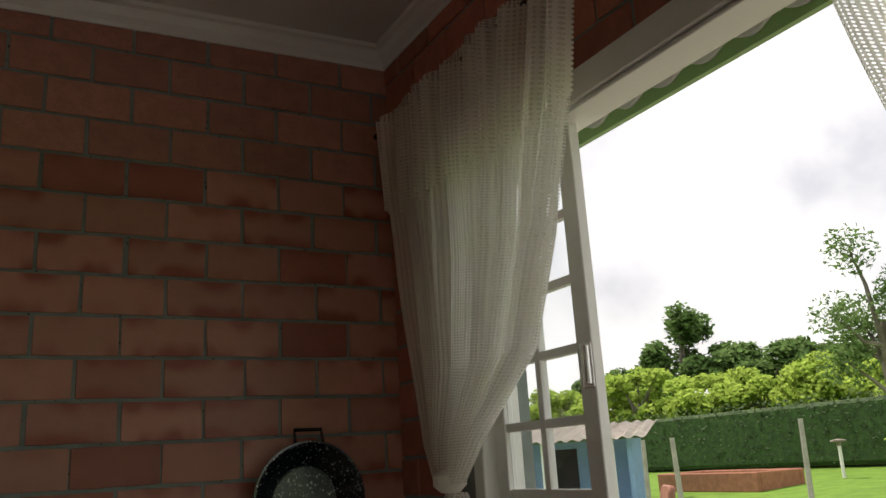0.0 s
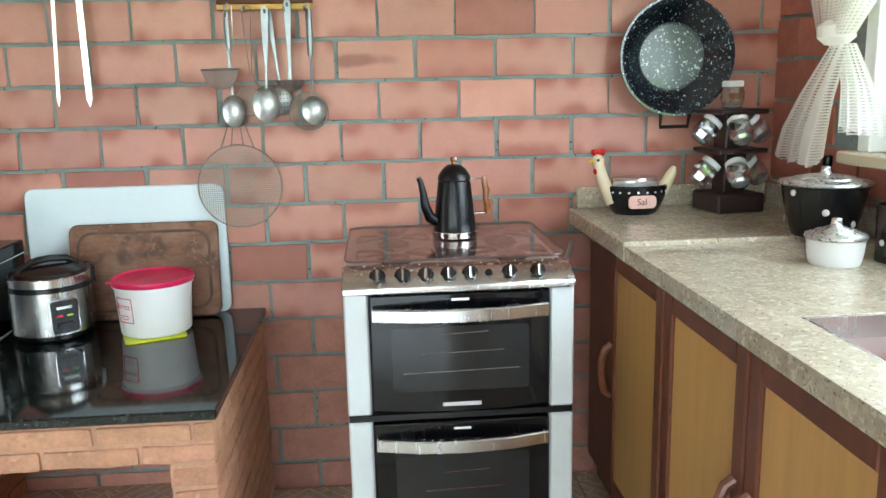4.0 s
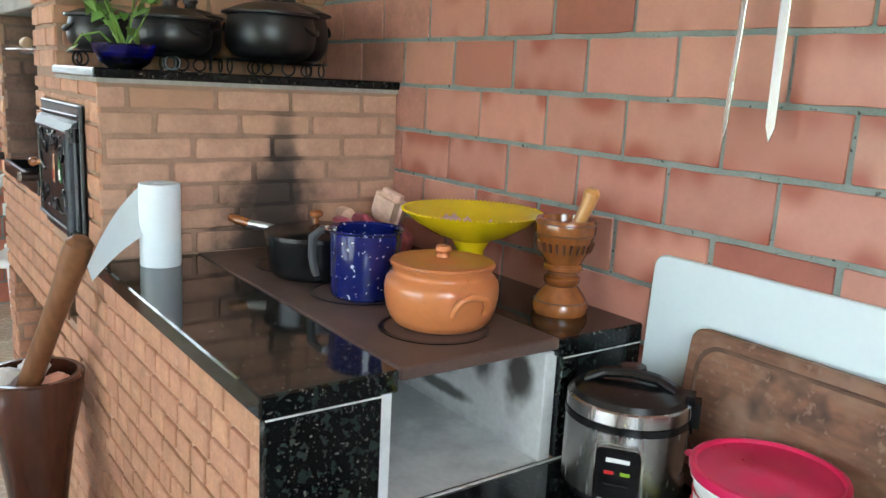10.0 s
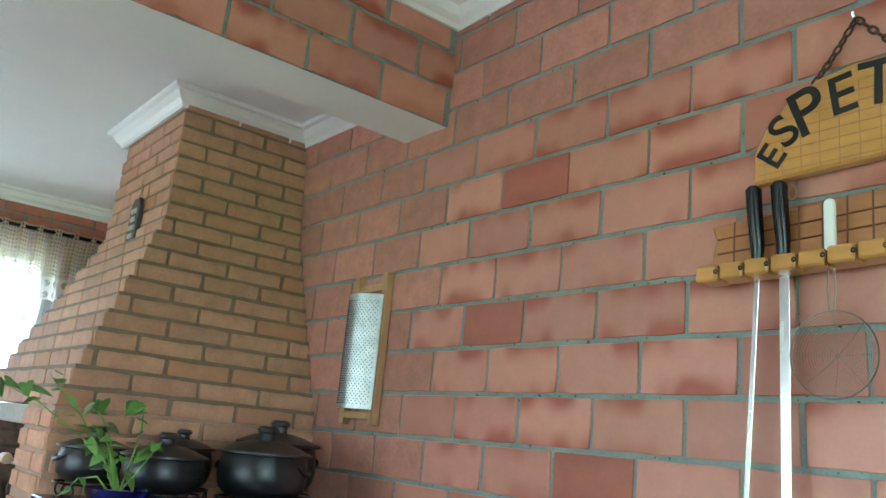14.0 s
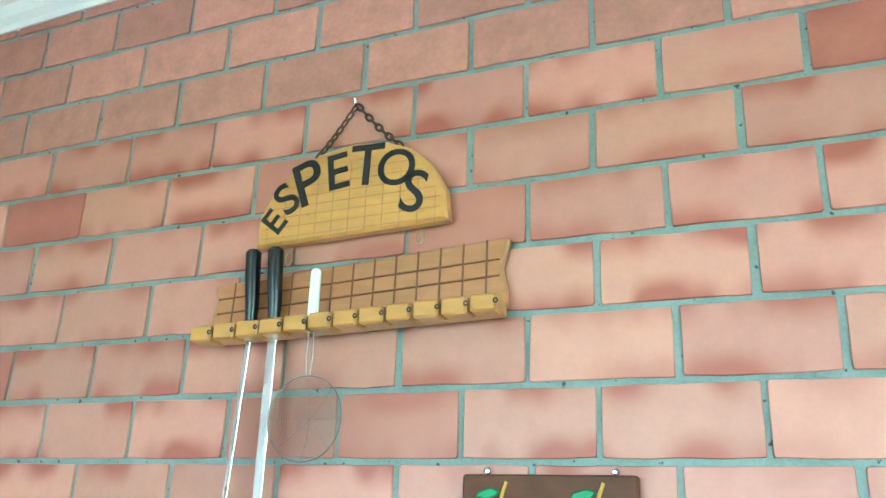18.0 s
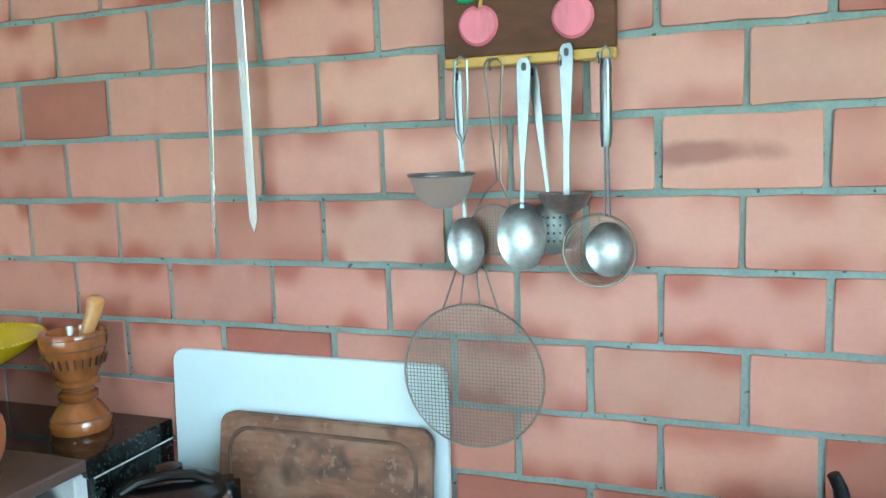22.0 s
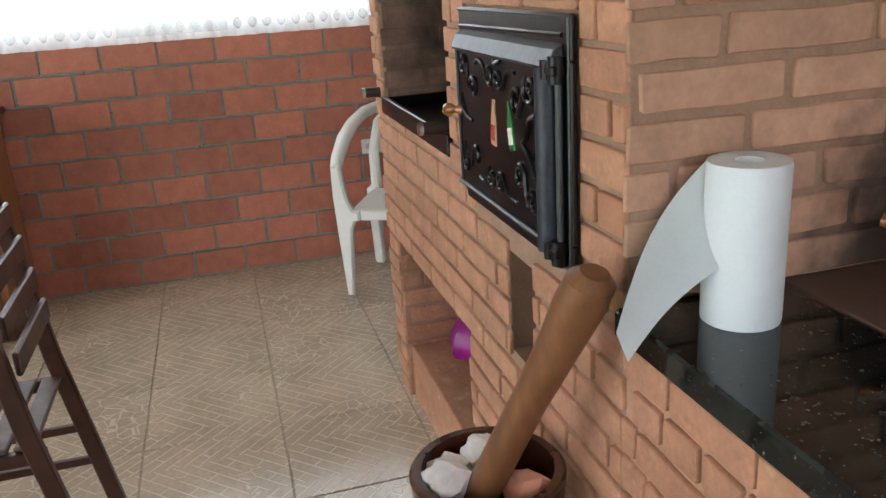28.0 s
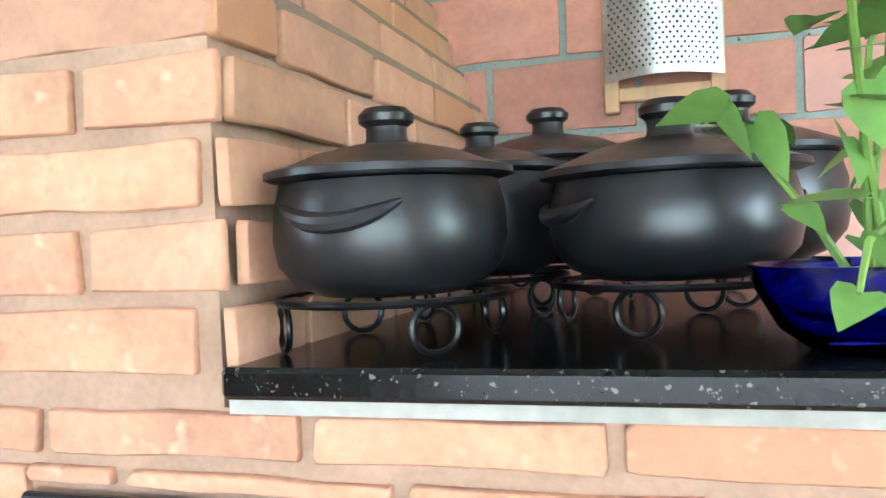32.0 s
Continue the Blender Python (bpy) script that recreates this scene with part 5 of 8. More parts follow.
for z in (0.03, 0.47):
    part("cross_rail", box((-0.076, -0.026, z - 0.012), (0.076, -0.006, z + 0.012), 0.002), WOODF, grater)
bm = bmesh.new()
cols, rows = 17, 24
grid = [[bm.verts.new((-0.098 + 0.196 * i / cols, -0.034 - 0.058 * math.sin(math.pi * i / cols), 0.05 + 0.39 * j / rows)) for i in range(cols + 1)] for j in range(rows + 1)]
for j in range(rows):
    for i in range(cols):
        bm.faces.new((grid[j][i], grid[j][i + 1], grid[j + 1][i + 1], grid[j + 1][i]))
tin = part("tin_sheet", bm, mat("dull_grater_tin", (0.5, 0.53, 0.53), 0.42, 0.8, 0.3, 25, 120, 0.2), grater, "curved galvanised tin sheet punched with burrs")
bv, bf = [], []
for j in range(2, 46):
    for i in range(1, 17):
        u = (i + 0.5 * (j % 2)) / 17.5
        z = 0.05 + 0.39 * j / 48
        c = Vector((-0.098 + 0.196 * u, -0.034 - 0.058 * math.sin(math.pi * u), z))
        n = Vector((-math.cos(math.pi * u) * 0.6, -1, 0)).normalized()
        t = Vector((n.y, -n.x, 0))
        o = len(bv)
        bv += [c + t * 0.0028, c + Vector((0, 0, 0.0028)), c - t * 0.0028, c - Vector((0, 0, 0.0028)), c + n * 0.004]
        bf += [(o, o + 1, o + 4), (o + 1, o + 2, o + 4), (o + 2, o + 3, o + 4), (o + 3, o, o + 4)]
me = bpy.data.meshes.new("burrs")
me.from_pydata(bv, [], bf)
me.materials.append(mat("dark_punched_tin", (0.08, 0.08, 0.08), 0.5, 0.6, 0.2))
ob = new("punched_relief", me)
ob.parent = tin
ob["kind"] = "stuff"

plaque = thing("ceramic_plaque", (-3.22, 2.775, 2.40), "small dark relief plaque hung on the chimney by a string", "plaque")
part("body", slab([(-0.05, 0.0), (0.05, 0.0), (0.055, 0.15), (0.03, 0.19), (-0.03, 0.19), (-0.055, 0.15)], -0.022, -0.004, "xz"), mat("dark_plaque_clay", (0.05, 0.045, 0.04), 0.6, 0, 0.4, 30), plaque)
for z, w in ((0.03, 0.06), (0.065, 0.07), (0.10, 0.05), (0.135, 0.06)):
    part("relief", box((-w / 2, -0.028, z - 0.011), (w / 2, -0.021, z + 0.011), 0.004), mat("pale_relief", (0.35, 0.33, 0.28), 0.6, 0, 0.4, 40), plaque)
part("string", tube([(-0.02, -0.01, 0.19), (0.0, -0.006, 0.25), (0.02, -0.01, 0.19)], 0.002, 6), mat("twine", (0.3, 0.2, 0.12), 0.8), plaque)

# ---- things on the wood stove ----
pan = thing("black_pan", (-1.725, 2.885, 0.974), "black lidded pan with folding handle and wooden knob", "pan")
part("body", lathe([(0, 0), (0.105, 0), (0.118, 0.012), (0.128, 0.10), (0.132, 0.102), (0.132, 0.108), (0.122, 0.108), (0.112, 0.015), (0, 0.01)], 40), BLACK_PLASTIC, pan)
lid = part("lid", lathe([(0.132, 0.108), (0.132, 0.113), (0.11, 0.122), (0.05, 0.132), (0, 0.134)], 40), BLACK_PLASTIC, pan)
part("knob", lathe([(0.008, 0.132), (0.007, 0.148), (0.017, 0.154), (0.018, 0.162), (0.010, 0.17), (0, 0.171)], 18), TURNED, lid, "turned wooden knob")
hd = part("handle", tube([(-0.12, -0.05, 0.10), (-0.16, -0.085, 0.105), (-0.19, -0.11, 0.108)], [0.010, 0.012, 0.010], 10), TIN, pan, "grey metal handle bracket")
part("grip", tube([(-0.185, -0.105, 0.108), (-0.21, -0.125, 0.115), (-0.235, -0.14, 0.12)], [0.011, 0.014, 0.010], 12), TURNED, hd, "worn wooden grip")

mug = thing("enamel_mug", (-1.485, 2.895, 0.974), "navy blue enamel mug with white specks and side handle", "mug")
part("body", lathe([(0, 0), (0.076, 0), (0.081, 0.006), (0.085, 0.155), (0.090, 0.160), (0.088, 0.163), (0.082, 0.158), (0.078, 0.01), (0, 0.008)], 44), NAVY, mug)
part("handle", tube([(-0.075, -0.045, 0.145), (-0.10, -0.065, 0.146), (-0.118, -0.08, 0.125), (-0.118, -0.082, 0.08), (-0.112, -0.078, 0.045), (-0.105, -0.075, 0.03)], [0.009, 0.010, 0.0115, 0.011, 0.010, 0.008], 10), mat("grey_bakelite", (0.05, 0.055, 0.06), 0.35), mug, "dark grey curved handle")
part("ferrule", tube([(-0.07, -0.04, 0.146), (-0.092, -0.058, 0.147)], 0.011, 10), CHROME, mug)

opot = thing("orange_pot", (-1.215, 2.925, 0.974), "glazed orange ceramic bean pot with lid", "pot")
part("body", lathe([(0, 0), (0.088, 0), (0.100, 0.006), (0.110, 0.020), (0.118, 0.040), (0.122, 0.062), (0.1225, 0.084), (0.120, 0.098), (0.114, 0.106), (0.108, 0.110), (0.106, 0.115), (0.107, 0.123), (0.112, 0.129), (0.113, 0.133), (0.10, 0.133), (0.10, 0.11), (0.112, 0.06), (0.08, 0.008), (0, 0.008)], 56), ORANGE_CLAY, opot)
lid = part("lid", lathe([(0.110, 0.1335), (0.110, 0.138), (0.096, 0.141), (0.092, 0.1395), (0.05, 0.144), (0, 0.146)], 48), ORANGE_CLAY, opot)
part("knob", lathe([(0.015, 0.146), (0.013, 0.153), (0.018, 0.16), (0.015, 0.169), (0, 0.171)], 20), ORANGE_CLAY, lid)
for q in (-62, 118):
    part("handle", moved(tube([(0.119, -0.036, 0.048), (0.128, -0.037, 0.066), (0.134, -0.028, 0.084), (0.136, 0, 0.092), (0.134, 0.028, 0.084), (0.128, 0.037, 0.066), (0.119, 0.036, 0.048)], [0.006, 0.007, 0.0075, 0.008, 0.0075, 0.007, 0.006], 12), pose(0, 0, 0, 0, 0, q + 55)), ORANGE_CLAY, opot)

bowl = thing("yellow_fruit_bowl", (-1.43, 3.165, 0.97), "yellow enamel footed bowl with a beaded rim, holding garlic", "bowl")
prof = [(0, 0), (0.062, 0), (0.066, 0.006), (0.05, 0.03), (0.034, 0.07), (0.034, 0.105), (0.05, 0.13), (0.10, 0.148), (0.148, 0.178), (0.172, 0.199), (0.176, 0.203), (0.170, 0.203), (0.145, 0.186), (0.09, 0.156), (0, 0.142)]
part("body", lathe(prof, 48), YELLOW, bowl)
part("beaded_rim", cat(*[moved(lathe([(0, -0.004), (0.003, -0.002), (0.004, 0), (0.003, 0.002), (0, 0.004)], 6), pose(0.174 * math.cos(a), 0.174 * math.sin(a), 0.203)) for a in np.linspace(0, 2 * math.pi, 96, endpoint=False)]), YELLOW, bowl)
for x, y, s in ((-0.04, -0.05, 0.024), (-0.01, -0.075, 0.02), (0.02, -0.03, 0.026), (-0.06, -0.01, 0.022), (0.04, 0.03, 0.02)):
    g = thing("garlic_bulb", (-1.43 + x, 3.165 + y, 0.97 + 0.152), "papery pale garlic bulb in the yellow bowl", "garlic", "garlic bulbs in the bowl")
    part("bulb", lathe([(0, 0), (s * 0.8, s * 0.15), (s, s * 0.6), (s * 0.6, s * 1.1), (s * 0.2, s * 1.4), (0, s * 1.7)], 14, wob=0.05), FAT, g)

meat = thing("cured_meat", (-1.96, 3.2, 0.97), "cured meat and sausage heaped on the stove ledge", "meat")
part("slab", moved(box((-0.055, -0.03, 0.085), (0.055, 0.03, 0.195), 0.02, 3), pose(0.02, 0, 0, 0, 18, 20)), FAT, meat, "pale salted rind")
part("base_heap", lathe([(0, 0), (0.11, 0), (0.12, 0.04), (0.08, 0.085), (0, 0.10)], 20, wob=0.08), MEAT, meat)
for k, (x, y, z) in enumerate(((-0.09, -0.04, 0.095), (0.05, -0.06, 0.10), (0.12, -0.02, 0.07), (-0.02, -0.09, 0.08))):
    part("sausage", tube([(x - 0.05, y, z - 0.01), (x - 0.02, y - 0.01, z), (x + 0.02, y - 0.01, z), (x + 0.05, y, z - 0.012)], [0.012, 0.023, 0.024, 0.012], 12), FAT if k == 0 else mat("purple_sausage", (0.28, 0.05, 0.08), 0.4, 0, 0.4, 20), meat)

towel = thing("paper_towel_roll", (-2.005, 2.57, 0.968), "white paper towel roll with its end hanging loose", "paper towel")
part("roll", lathe([(0.018, 0.0), (0.052, 0.0), (0.053, 0.004), (0.053, 0.214), (0.052, 0.218), (0.018, 0.218), (0.018, 0.0)], 36), PAPER, towel)
bm = bmesh.new()
flap = (Vector((-0.045, -0.028, 0.216)), Vector((0.02, -0.050, 0.085)), Vector((0.0, -0.185, 0.01)), Vector((0.02, -0.178, -0.025)))
g = [[bm.verts.new(flap[0].lerp(flap[1], t).lerp(flap[2].lerp(flap[3], t), q) + Vector((-0.025, 0.0, 0.014)) * math.sin(math.pi * q) * (1 - 0.6 * t)) for q in np.linspace(0, 1, 12)] for t in np.linspace(0, 1, 9)]
for r0, r1 in zip(g, g[1:]):
    for i in range(11):
        bm.faces.new((r0[i], r0[i + 1], r1[i + 1], r1[i]))
bmesh.ops.solidify(bm, geom=bm.faces[:], thickness=0.0012)
part("loose_sheet", bm, LIT_PAPER, towel, smooth=60)

mortar = thing("mortar_and_pestle", (-1.18, 3.245, 0.968), "turned varnished wooden mortar with pestle", "mortar")
part("cup", lathe([(0, 0), (0.062, 0), (0.066, 0.008), (0.066, 0.022), (0.056, 0.04), (0.046, 0.055), (0.037, 0.066), (0.042, 0.074), (0.042, 0.084), (0.034, 0.09), (0.034, 0.098), (0.047, 0.104), (0.047, 0.112), (0.042, 0.118), (0.058, 0.15), (0.066, 0.18), (0.070, 0.188), (0.071, 0.215), (0.068, 0.222), (0.056, 0.222), (0.052, 0.19), (0.03, 0.14), (0, 0.135)], 48), TURNED, mortar)
NOTCH = mat("carved_recess", (0.10, 0.035, 0.012), 0.4)
for a in np.linspace(0, 2 * math.pi, 24, endpoint=False):
    part("carved_notch", moved(box((-0.004, -0.003, -0.012), (0.004, 0.003, 0.012), 0.002), pose(0.062 * math.cos(a), 0.062 * math.sin(a), 0.158, 0, 18, math.degrees(a))), NOTCH, mortar)
for z, r in ((0.188, 0.0705), (0.213, 0.0715), (0.116, 0.0425), (0.068, 0.038), (0.094, 0.0345), (0.03, 0.062)):
    part("turned_ring", lathe([(r - 0.001, z - 0.0022), (r + 0.0006, z), (r - 0.001, z + 0.0022)], 40), NOTCH, mortar)
part("pestle", tube([(-0.01, 0.0, 0.14), (0.025, 0.015, 0.215), (0.038, 0.025, 0.255), (0.044, 0.03, 0.285), (0.046, 0.031, 0.295)], [0.015, 0.014, 0.016, 0.019, 0.012], 16), mat("pale_pestle_wood", (0.5, 0.25, 0.08), 0.3, 0, 0.3, coat=0.4), mortar)

# ---- things on the low counter ----
wb = thing("nylon_cutting_board", (-0.666, 3.33, 0.693), "large white nylon cutting board leaning on the wall", "cutting board")
part("board", moved(slab(rounded(-0.328, 0.0, 0.328, 0.445, 0.03), -0.01, 0.006, "xz", 0.003), pose(0, 0, 0, -2.5, 0, 0)), POLY, wb)
wd = thing("wooden_cutting_board", (-0.605, 3.27, 0.693), "worn brown wooden cutting board with a carved juice groove", "cutting board")
tilt = pose(0, 0, 0.004, -8, 0, 0)
part("board", moved(slab(rounded(-0.243, 0.0, 0.243, 0.322, 0.03), -0.014, 0.014, "xz", 0.004), tilt), BOARD, wd)
ring = rounded(-0.215, 0.03, 0.215, 0.292, 0.05, 8)
part("juice_groove", moved(tube([(x, -0.0145, z) for x, z in ring], 0.005, 6, True), tilt), mat("dark_groove_wood", (0.12, 0.065, 0.042), 0.8, 0, 0.5, 14), wd, "dark worn groove")

rice = thing("rice_cooker", (-0.865, 3.145, 0.693), "steel electric rice cooker with black lid and switch panel", "rice cooker", "", 36)
part("base", lathe([(0, 0), (0.105, 0), (0.113, 0.008), (0.113, 0.022), (0, 0.022)], 40), BLACK_PLASTIC, rice)
part("body", lathe([(0.113, 0.022), (0.122, 0.024), (0.122, 0.158), (0.118, 0.160)], 56), STEEL, rice)
part("seam", lathe([(0.118, 0.158), (0.124, 0.160), (0.124, 0.173), (0.118, 0.175)], 56), BLACK_PLASTIC, rice)
part("lid_band", lathe([(0.118, 0.174), (0.122, 0.175), (0.121, 0.199), (0.115, 0.202)], 56), STEEL, rice)
lid = part("lid", lathe([(0.116, 0.201), (0.11, 0.213), (0.08, 0.228), (0.03, 0.236), (0, 0.237)], 48), BLACK_PLASTIC, rice, "glossy black dome lid")
part("lid_grip", tube([(-0.085, -0.02, 0.225), (-0.05, -0.025, 0.246), (0.0, -0.027, 0.252), (0.05, -0.025, 0.246), (0.085, -0.02, 0.225)], [0.008, 0.011, 0.011, 0.011, 0.008], 10), BLACK_PLASTIC, lid)
part("steam_vent", lathe([(0.028, 0.236), (0.026, 0.244), (0.014, 0.246), (0, 0.246)], 24, 0.0, 0.045), BLACK_PLASTIC, lid)
part("hinge", box((0.085, -0.02, 0.14), (0.138, 0.045, 0.215), 0.012, 2), BLACK_PLASTIC, rice)
pn = part("switch_panel", slab(rounded(-0.04, 0.032, 0.04, 0.135, 0.01), -0.128, -0.112, "xz", 0.003), BLACK_PLASTIC, rice)
part("panel_rim", tube([(x, -0.128, z) for x, z in rounded(-0.041, 0.031, 0.041, 0.136, 0.011)], 0.0022, 6, True), CHROME, pn)
part("maker_mark", box((-0.022, -0.1295, 0.108), (0.022, -0.1275, 0.116), 0), WHITE, pn)
part("red_lamp", box((-0.024, -0.13, 0.084), (-0.006, -0.1275, 0.090), 0), mat("red_lamp_plastic", (0.6, 0.02, 0.02), 0.3), pn)
part("green_lamp", box((0.006, -0.13, 0.084), (0.024, -0.1275, 0.090), 0), mat("green_lamp_plastic", (0.3, 0.5, 0.03), 0.3), pn)
part("lever", box((-0.024, -0.133, 0.044), (0.024, -0.1275, 0.066), 0.003), BLACK_PLASTIC, pn)

trv = thing("silicone_trivet", (-0.545, 3.10, 0.693), "square lime green silicone trivet under the rice tub", "trivet", "", 20)
part("mat", slab(rounded(-0.092, -0.092, 0.092, 0.092, 0.012), 0.0, 0.006, "xy", 0.001), LIME, trv)
tub = thing("rice_tub", (-0.54, 3.125, 0.6995), "white plastic rice tub with magenta lid and red print", "tub")
part("body", lathe([(0, 0), (0.104, 0), (0.108, 0.004), (0.118, 0.152), (0.124, 0.153), (0.124, 0.164), (0.115, 0.166), (0, 0.166)], 56), PLASTIC_WHITE, tub)
lid = part("lid", lathe([(0.126, 0.160), (0.128, 0.166), (0.127, 0.176), (0.119, 0.178), (0.115, 0.172), (0.045, 0.1715), (0.04, 0.174), (0, 0.174)], 56), MAGENTA, tub, "magenta snap-on lid")
part("lid_tab", moved(slab([(0.118, -0.018), (0.14, -0.008), (0.14, 0.008), (0.118, 0.018)], 0.164, 0.169, "xy", 0.001), pose(0, 0, 0, 0, 0, 200)), MAGENTA, lid)
LAB = pose(0, 0, 0, 0, 0, -38)
for pts in ([(a, 0.05 + 0.003 * math.sin(9 * k)) for k, a in enumerate(np.linspace(-16, 16, 12))], [(a, 0.128 + 0.003 * math.sin(9 * k)) for k, a in enumerate(np.linspace(-16, 16, 12))], [(-17 + 0.8 * math.sin(9 * k), z) for k, z in enumerate(np.linspace(0.05, 0.128, 14))], [(17 + 0.8 * math.sin(9 * k), z) for k, z in enumerate(np.linspace(0.05, 0.128, 14))], [(a, 0.066 - 0.006 * math.cos(a / 9 * 1.5)) for a in np.linspace(-9, 9, 9)], [(-9, 0.071), (9, 0.071)]):
    part("printed_line", moved(tube([((0.1085 + 0.0648 * z) * math.cos(radians(a - 90)), (0.1085 + 0.0648 * z) * math.sin(radians(a - 90)), z) for a, z in pts], 0.0014, 5), LAB), RED_INK, tub)
text_on("Arroz", 0.026, 0.0004, RED_INK, "lettering", tub, LAB @ pose(0, -0.1155, 0.102, 87, 0, 0))


def soda(at, h, r, body, cap, label, txt, full):
    ob = thing("soda_bottle", at, txt, "bottle", "soda bottles in the niche")
    part("body", lathe([(0, 0.004), (r * 0.55, 0), (r * 0.95, 0.014), (r, 0.04), (r, h * 0.36), (r * 0.93, h * 0.38), (r * 0.93, h * 0.60), (r, h * 0.62), (r * 0.93, h * 0.70), (r * 0.45, h * 0.87), (0.0135, h * 0.93), (0.0135, h * 0.97)], 28), body, ob)
    part("cap", lathe([(0.0155, h * 0.955), (0.0155, h), (0, h)], 20), cap, ob)
    lb = part("label", lathe([(r * 0.945, h * 0.385), (r * 0.945, h * 0.595)], 28), label, ob)
    for k in range(3):
        part("print_bar", box((-r * 0.4, -r * 0.965, h * (0.45 + 0.045 * k)), (r * (0.1 + 0.1 * k), -r * 0.945, h * (0.47 + 0.045 * k)), 0), WHITE, lb)
    if full > 0.1:
        part("contents", lathe([(0, 0.006), (r * 0.93, 0.016), (r * 0.95, full * h), (0, full * h)], 24), mat("clear_dregs", (0.5, 0.52, 0.5), 0.1), ob)
    return ob


soda((-1.035, 2.575, 0.048), 0.36, 0.05, PET, mat("blue_cap", (0.03, 0.12, 0.6), 0.4), mat("blue_label", (0.04, 0.2, 0.62), 0.3, 0, 0.3, 40), "nearly empty clear soda bottle with blue label and cap", 0.05)
soda((-1.015, 2.745, 0.048), 0.34, 0.05, COLA, mat("orange_cap", (0.5, 0.1, 0.02), 0.4), mat("orange_label", (0.65, 0.14, 0.02), 0.35, 0, 0.3, 40), "full dark red soda bottle with orange label", 0)

# ---- the cooker ----
ENAMEL = mat("white_enamel", (0.60, 0.635, 0.64), 0.22, 0, 0.03, 4, 50, 0.01)
ck = thing("gas_cooker", (0.38, 2.80, 0.0), "white gas cooker with two black glass ovens and steel top", "cooker")
X0, X1, YF, YB = -0.293, 0.293, -0.285, 0.30
part("side", box((X0, YF + 0.02, 0.10), (X0 + 0.03, YB, 0.955), 0.006), ENAMEL, ck, "white enamelled side")
part("side", box((X1 - 0.03, YF + 0.02, 0.10), (X1, YB, 0.955), 0.006), ENAMEL, ck)
part("inner_body", box((X0 + 0.03, YF + 0.03, 0.10), (X1 - 0.03, YB, 0.94), 0), BLACK_PLASTIC, ck)
for xa, xb in ((X0, X0 + 0.062), (X1 - 0.062, X1)):
    for za, zb in ((0.62, 0.945), (0.10, 0.60)):
        part("front_stile", box((xa, YF, za), (xb, YF + 0.03, zb), 0.005), ENAMEL, ck)
part("plinth", box((X0 + 0.062, YF, 0.10), (X1 - 0.062, YF + 0.03, 0.24), 0.004), ENAMEL, ck)
part("gap_strip", box((X0 + 0.002, YF + 0.004, 0.602), (X1 - 0.002, YF + 0.03, 0.618), 0), BLACK_PLASTIC, ck)


def oven_leaf(z0, z1, hz, curve):
    d = part("oven_door", slab([(-0.228, z0 + 0.012), (-0.11, z0 + 0.003), (0.0, z0), (0.11, z0 + 0.003), (0.228, z0 + 0.012), (0.228, z1), (-0.228, z1)], YF - 0.008, YF + 0.02, "xz", 0.003), OVEN_GLASS, ck, "black glass oven door")
    part("handle", slab([(-0.222, YF - 0.030), (-0.12, YF - 0.055), (0, YF - 0.064), (0.12, YF - 0.055), (0.222, YF - 0.030), (0.222, YF - 0.008), (0.205, YF - 0.018), (0, YF - 0.05), (-0.205, YF - 0.018), (-0.222, YF - 0.008)], hz - 0.017, hz + 0.017, "xy", 0.003), STEEL, d, "curved brushed steel handle")
    part("maker_mark", box((-0.022, YF - 0.0095, hz + 0.027), (0.022, YF - 0.0075, hz + 0.033), 0), WHITE, d)
    part("inner_window", slab(rounded(-0.175, z0 + 0.06, 0.175, hz - 0.04, 0.012), YF - 0.009, YF - 0.0078, "xz", 0), mat("smoked_window", (0.02, 0.02, 0.02), 0.06, 0, 0.2, 4, 20, 0), d)
    for k in range(3):
        part("oven_rack", tube([(-0.15 + 0.05 * k, YF - 0.0095, z0 + 0.11 + 0.05 * k), (0.15 - 0.04 * k, YF - 0.0095, z0 + 0.115 + 0.05 * k)], 0.0012, 5), CHROME, d)
    return d


oven_leaf(0.622, 0.938, 0.893, 0.0)
oven_leaf(0.246, 0.596, 0.548, 0.0)
part("badge", box((-0.05, YF - 0.0095, 0.640), (0.05, YF - 0.0075, 0.650), 0), mat("grey_print", (0.5, 0.5, 0.5), 0.4), ck)
part("control_panel", slab([(YF - 0.012, 0.942), (YF - 0.012, 0.962), (YF + 0.085, 1.0), (YF + 0.085, 0.942)], X0 - 0.002, X1 + 0.002, "yz", 0.004), STEEL, ck, "sloping brushed steel panel")
for x in (-0.205, -0.142, -0.083, -0.025, 0.03, 0.132, 0.205):
    kb = part("knob", moved(lathe([(0.0, 0.024), (0.013, 0.024), (0.015, 0.02), (0.017, 0.004), (0.021, 0.0), (0, 0)], 24), pose(x, YF + 0.03, 0.979, 69, 0, 0)), BLACK_PLASTIC, ck, "black knob with chrome grip")
    part("grip", moved(box((-0.0045, -0.016, 0.018), (0.0045, 0.016, 0.034), 0.003), pose(x, YF + 0.03, 0.979, 69, 0, 0)), CHROME, kb)
part("igniter", moved(lathe([(0, 0.01), (0.008, 0.009), (0.01, 0), (0, 0)], 16), pose(0.078, YF + 0.03, 0.979, 69, 0, 0)), BLACK_PLASTIC, ck)
part("hob", box((X0 - 0.002, YF + 0.086, 0.955), (X1 + 0.002, YB, 0.982), 0.006), mat("hob_steel", (0.66, 0.64, 0.6), 0.22, 0.45, 0.1), ck, "polished steel hob")
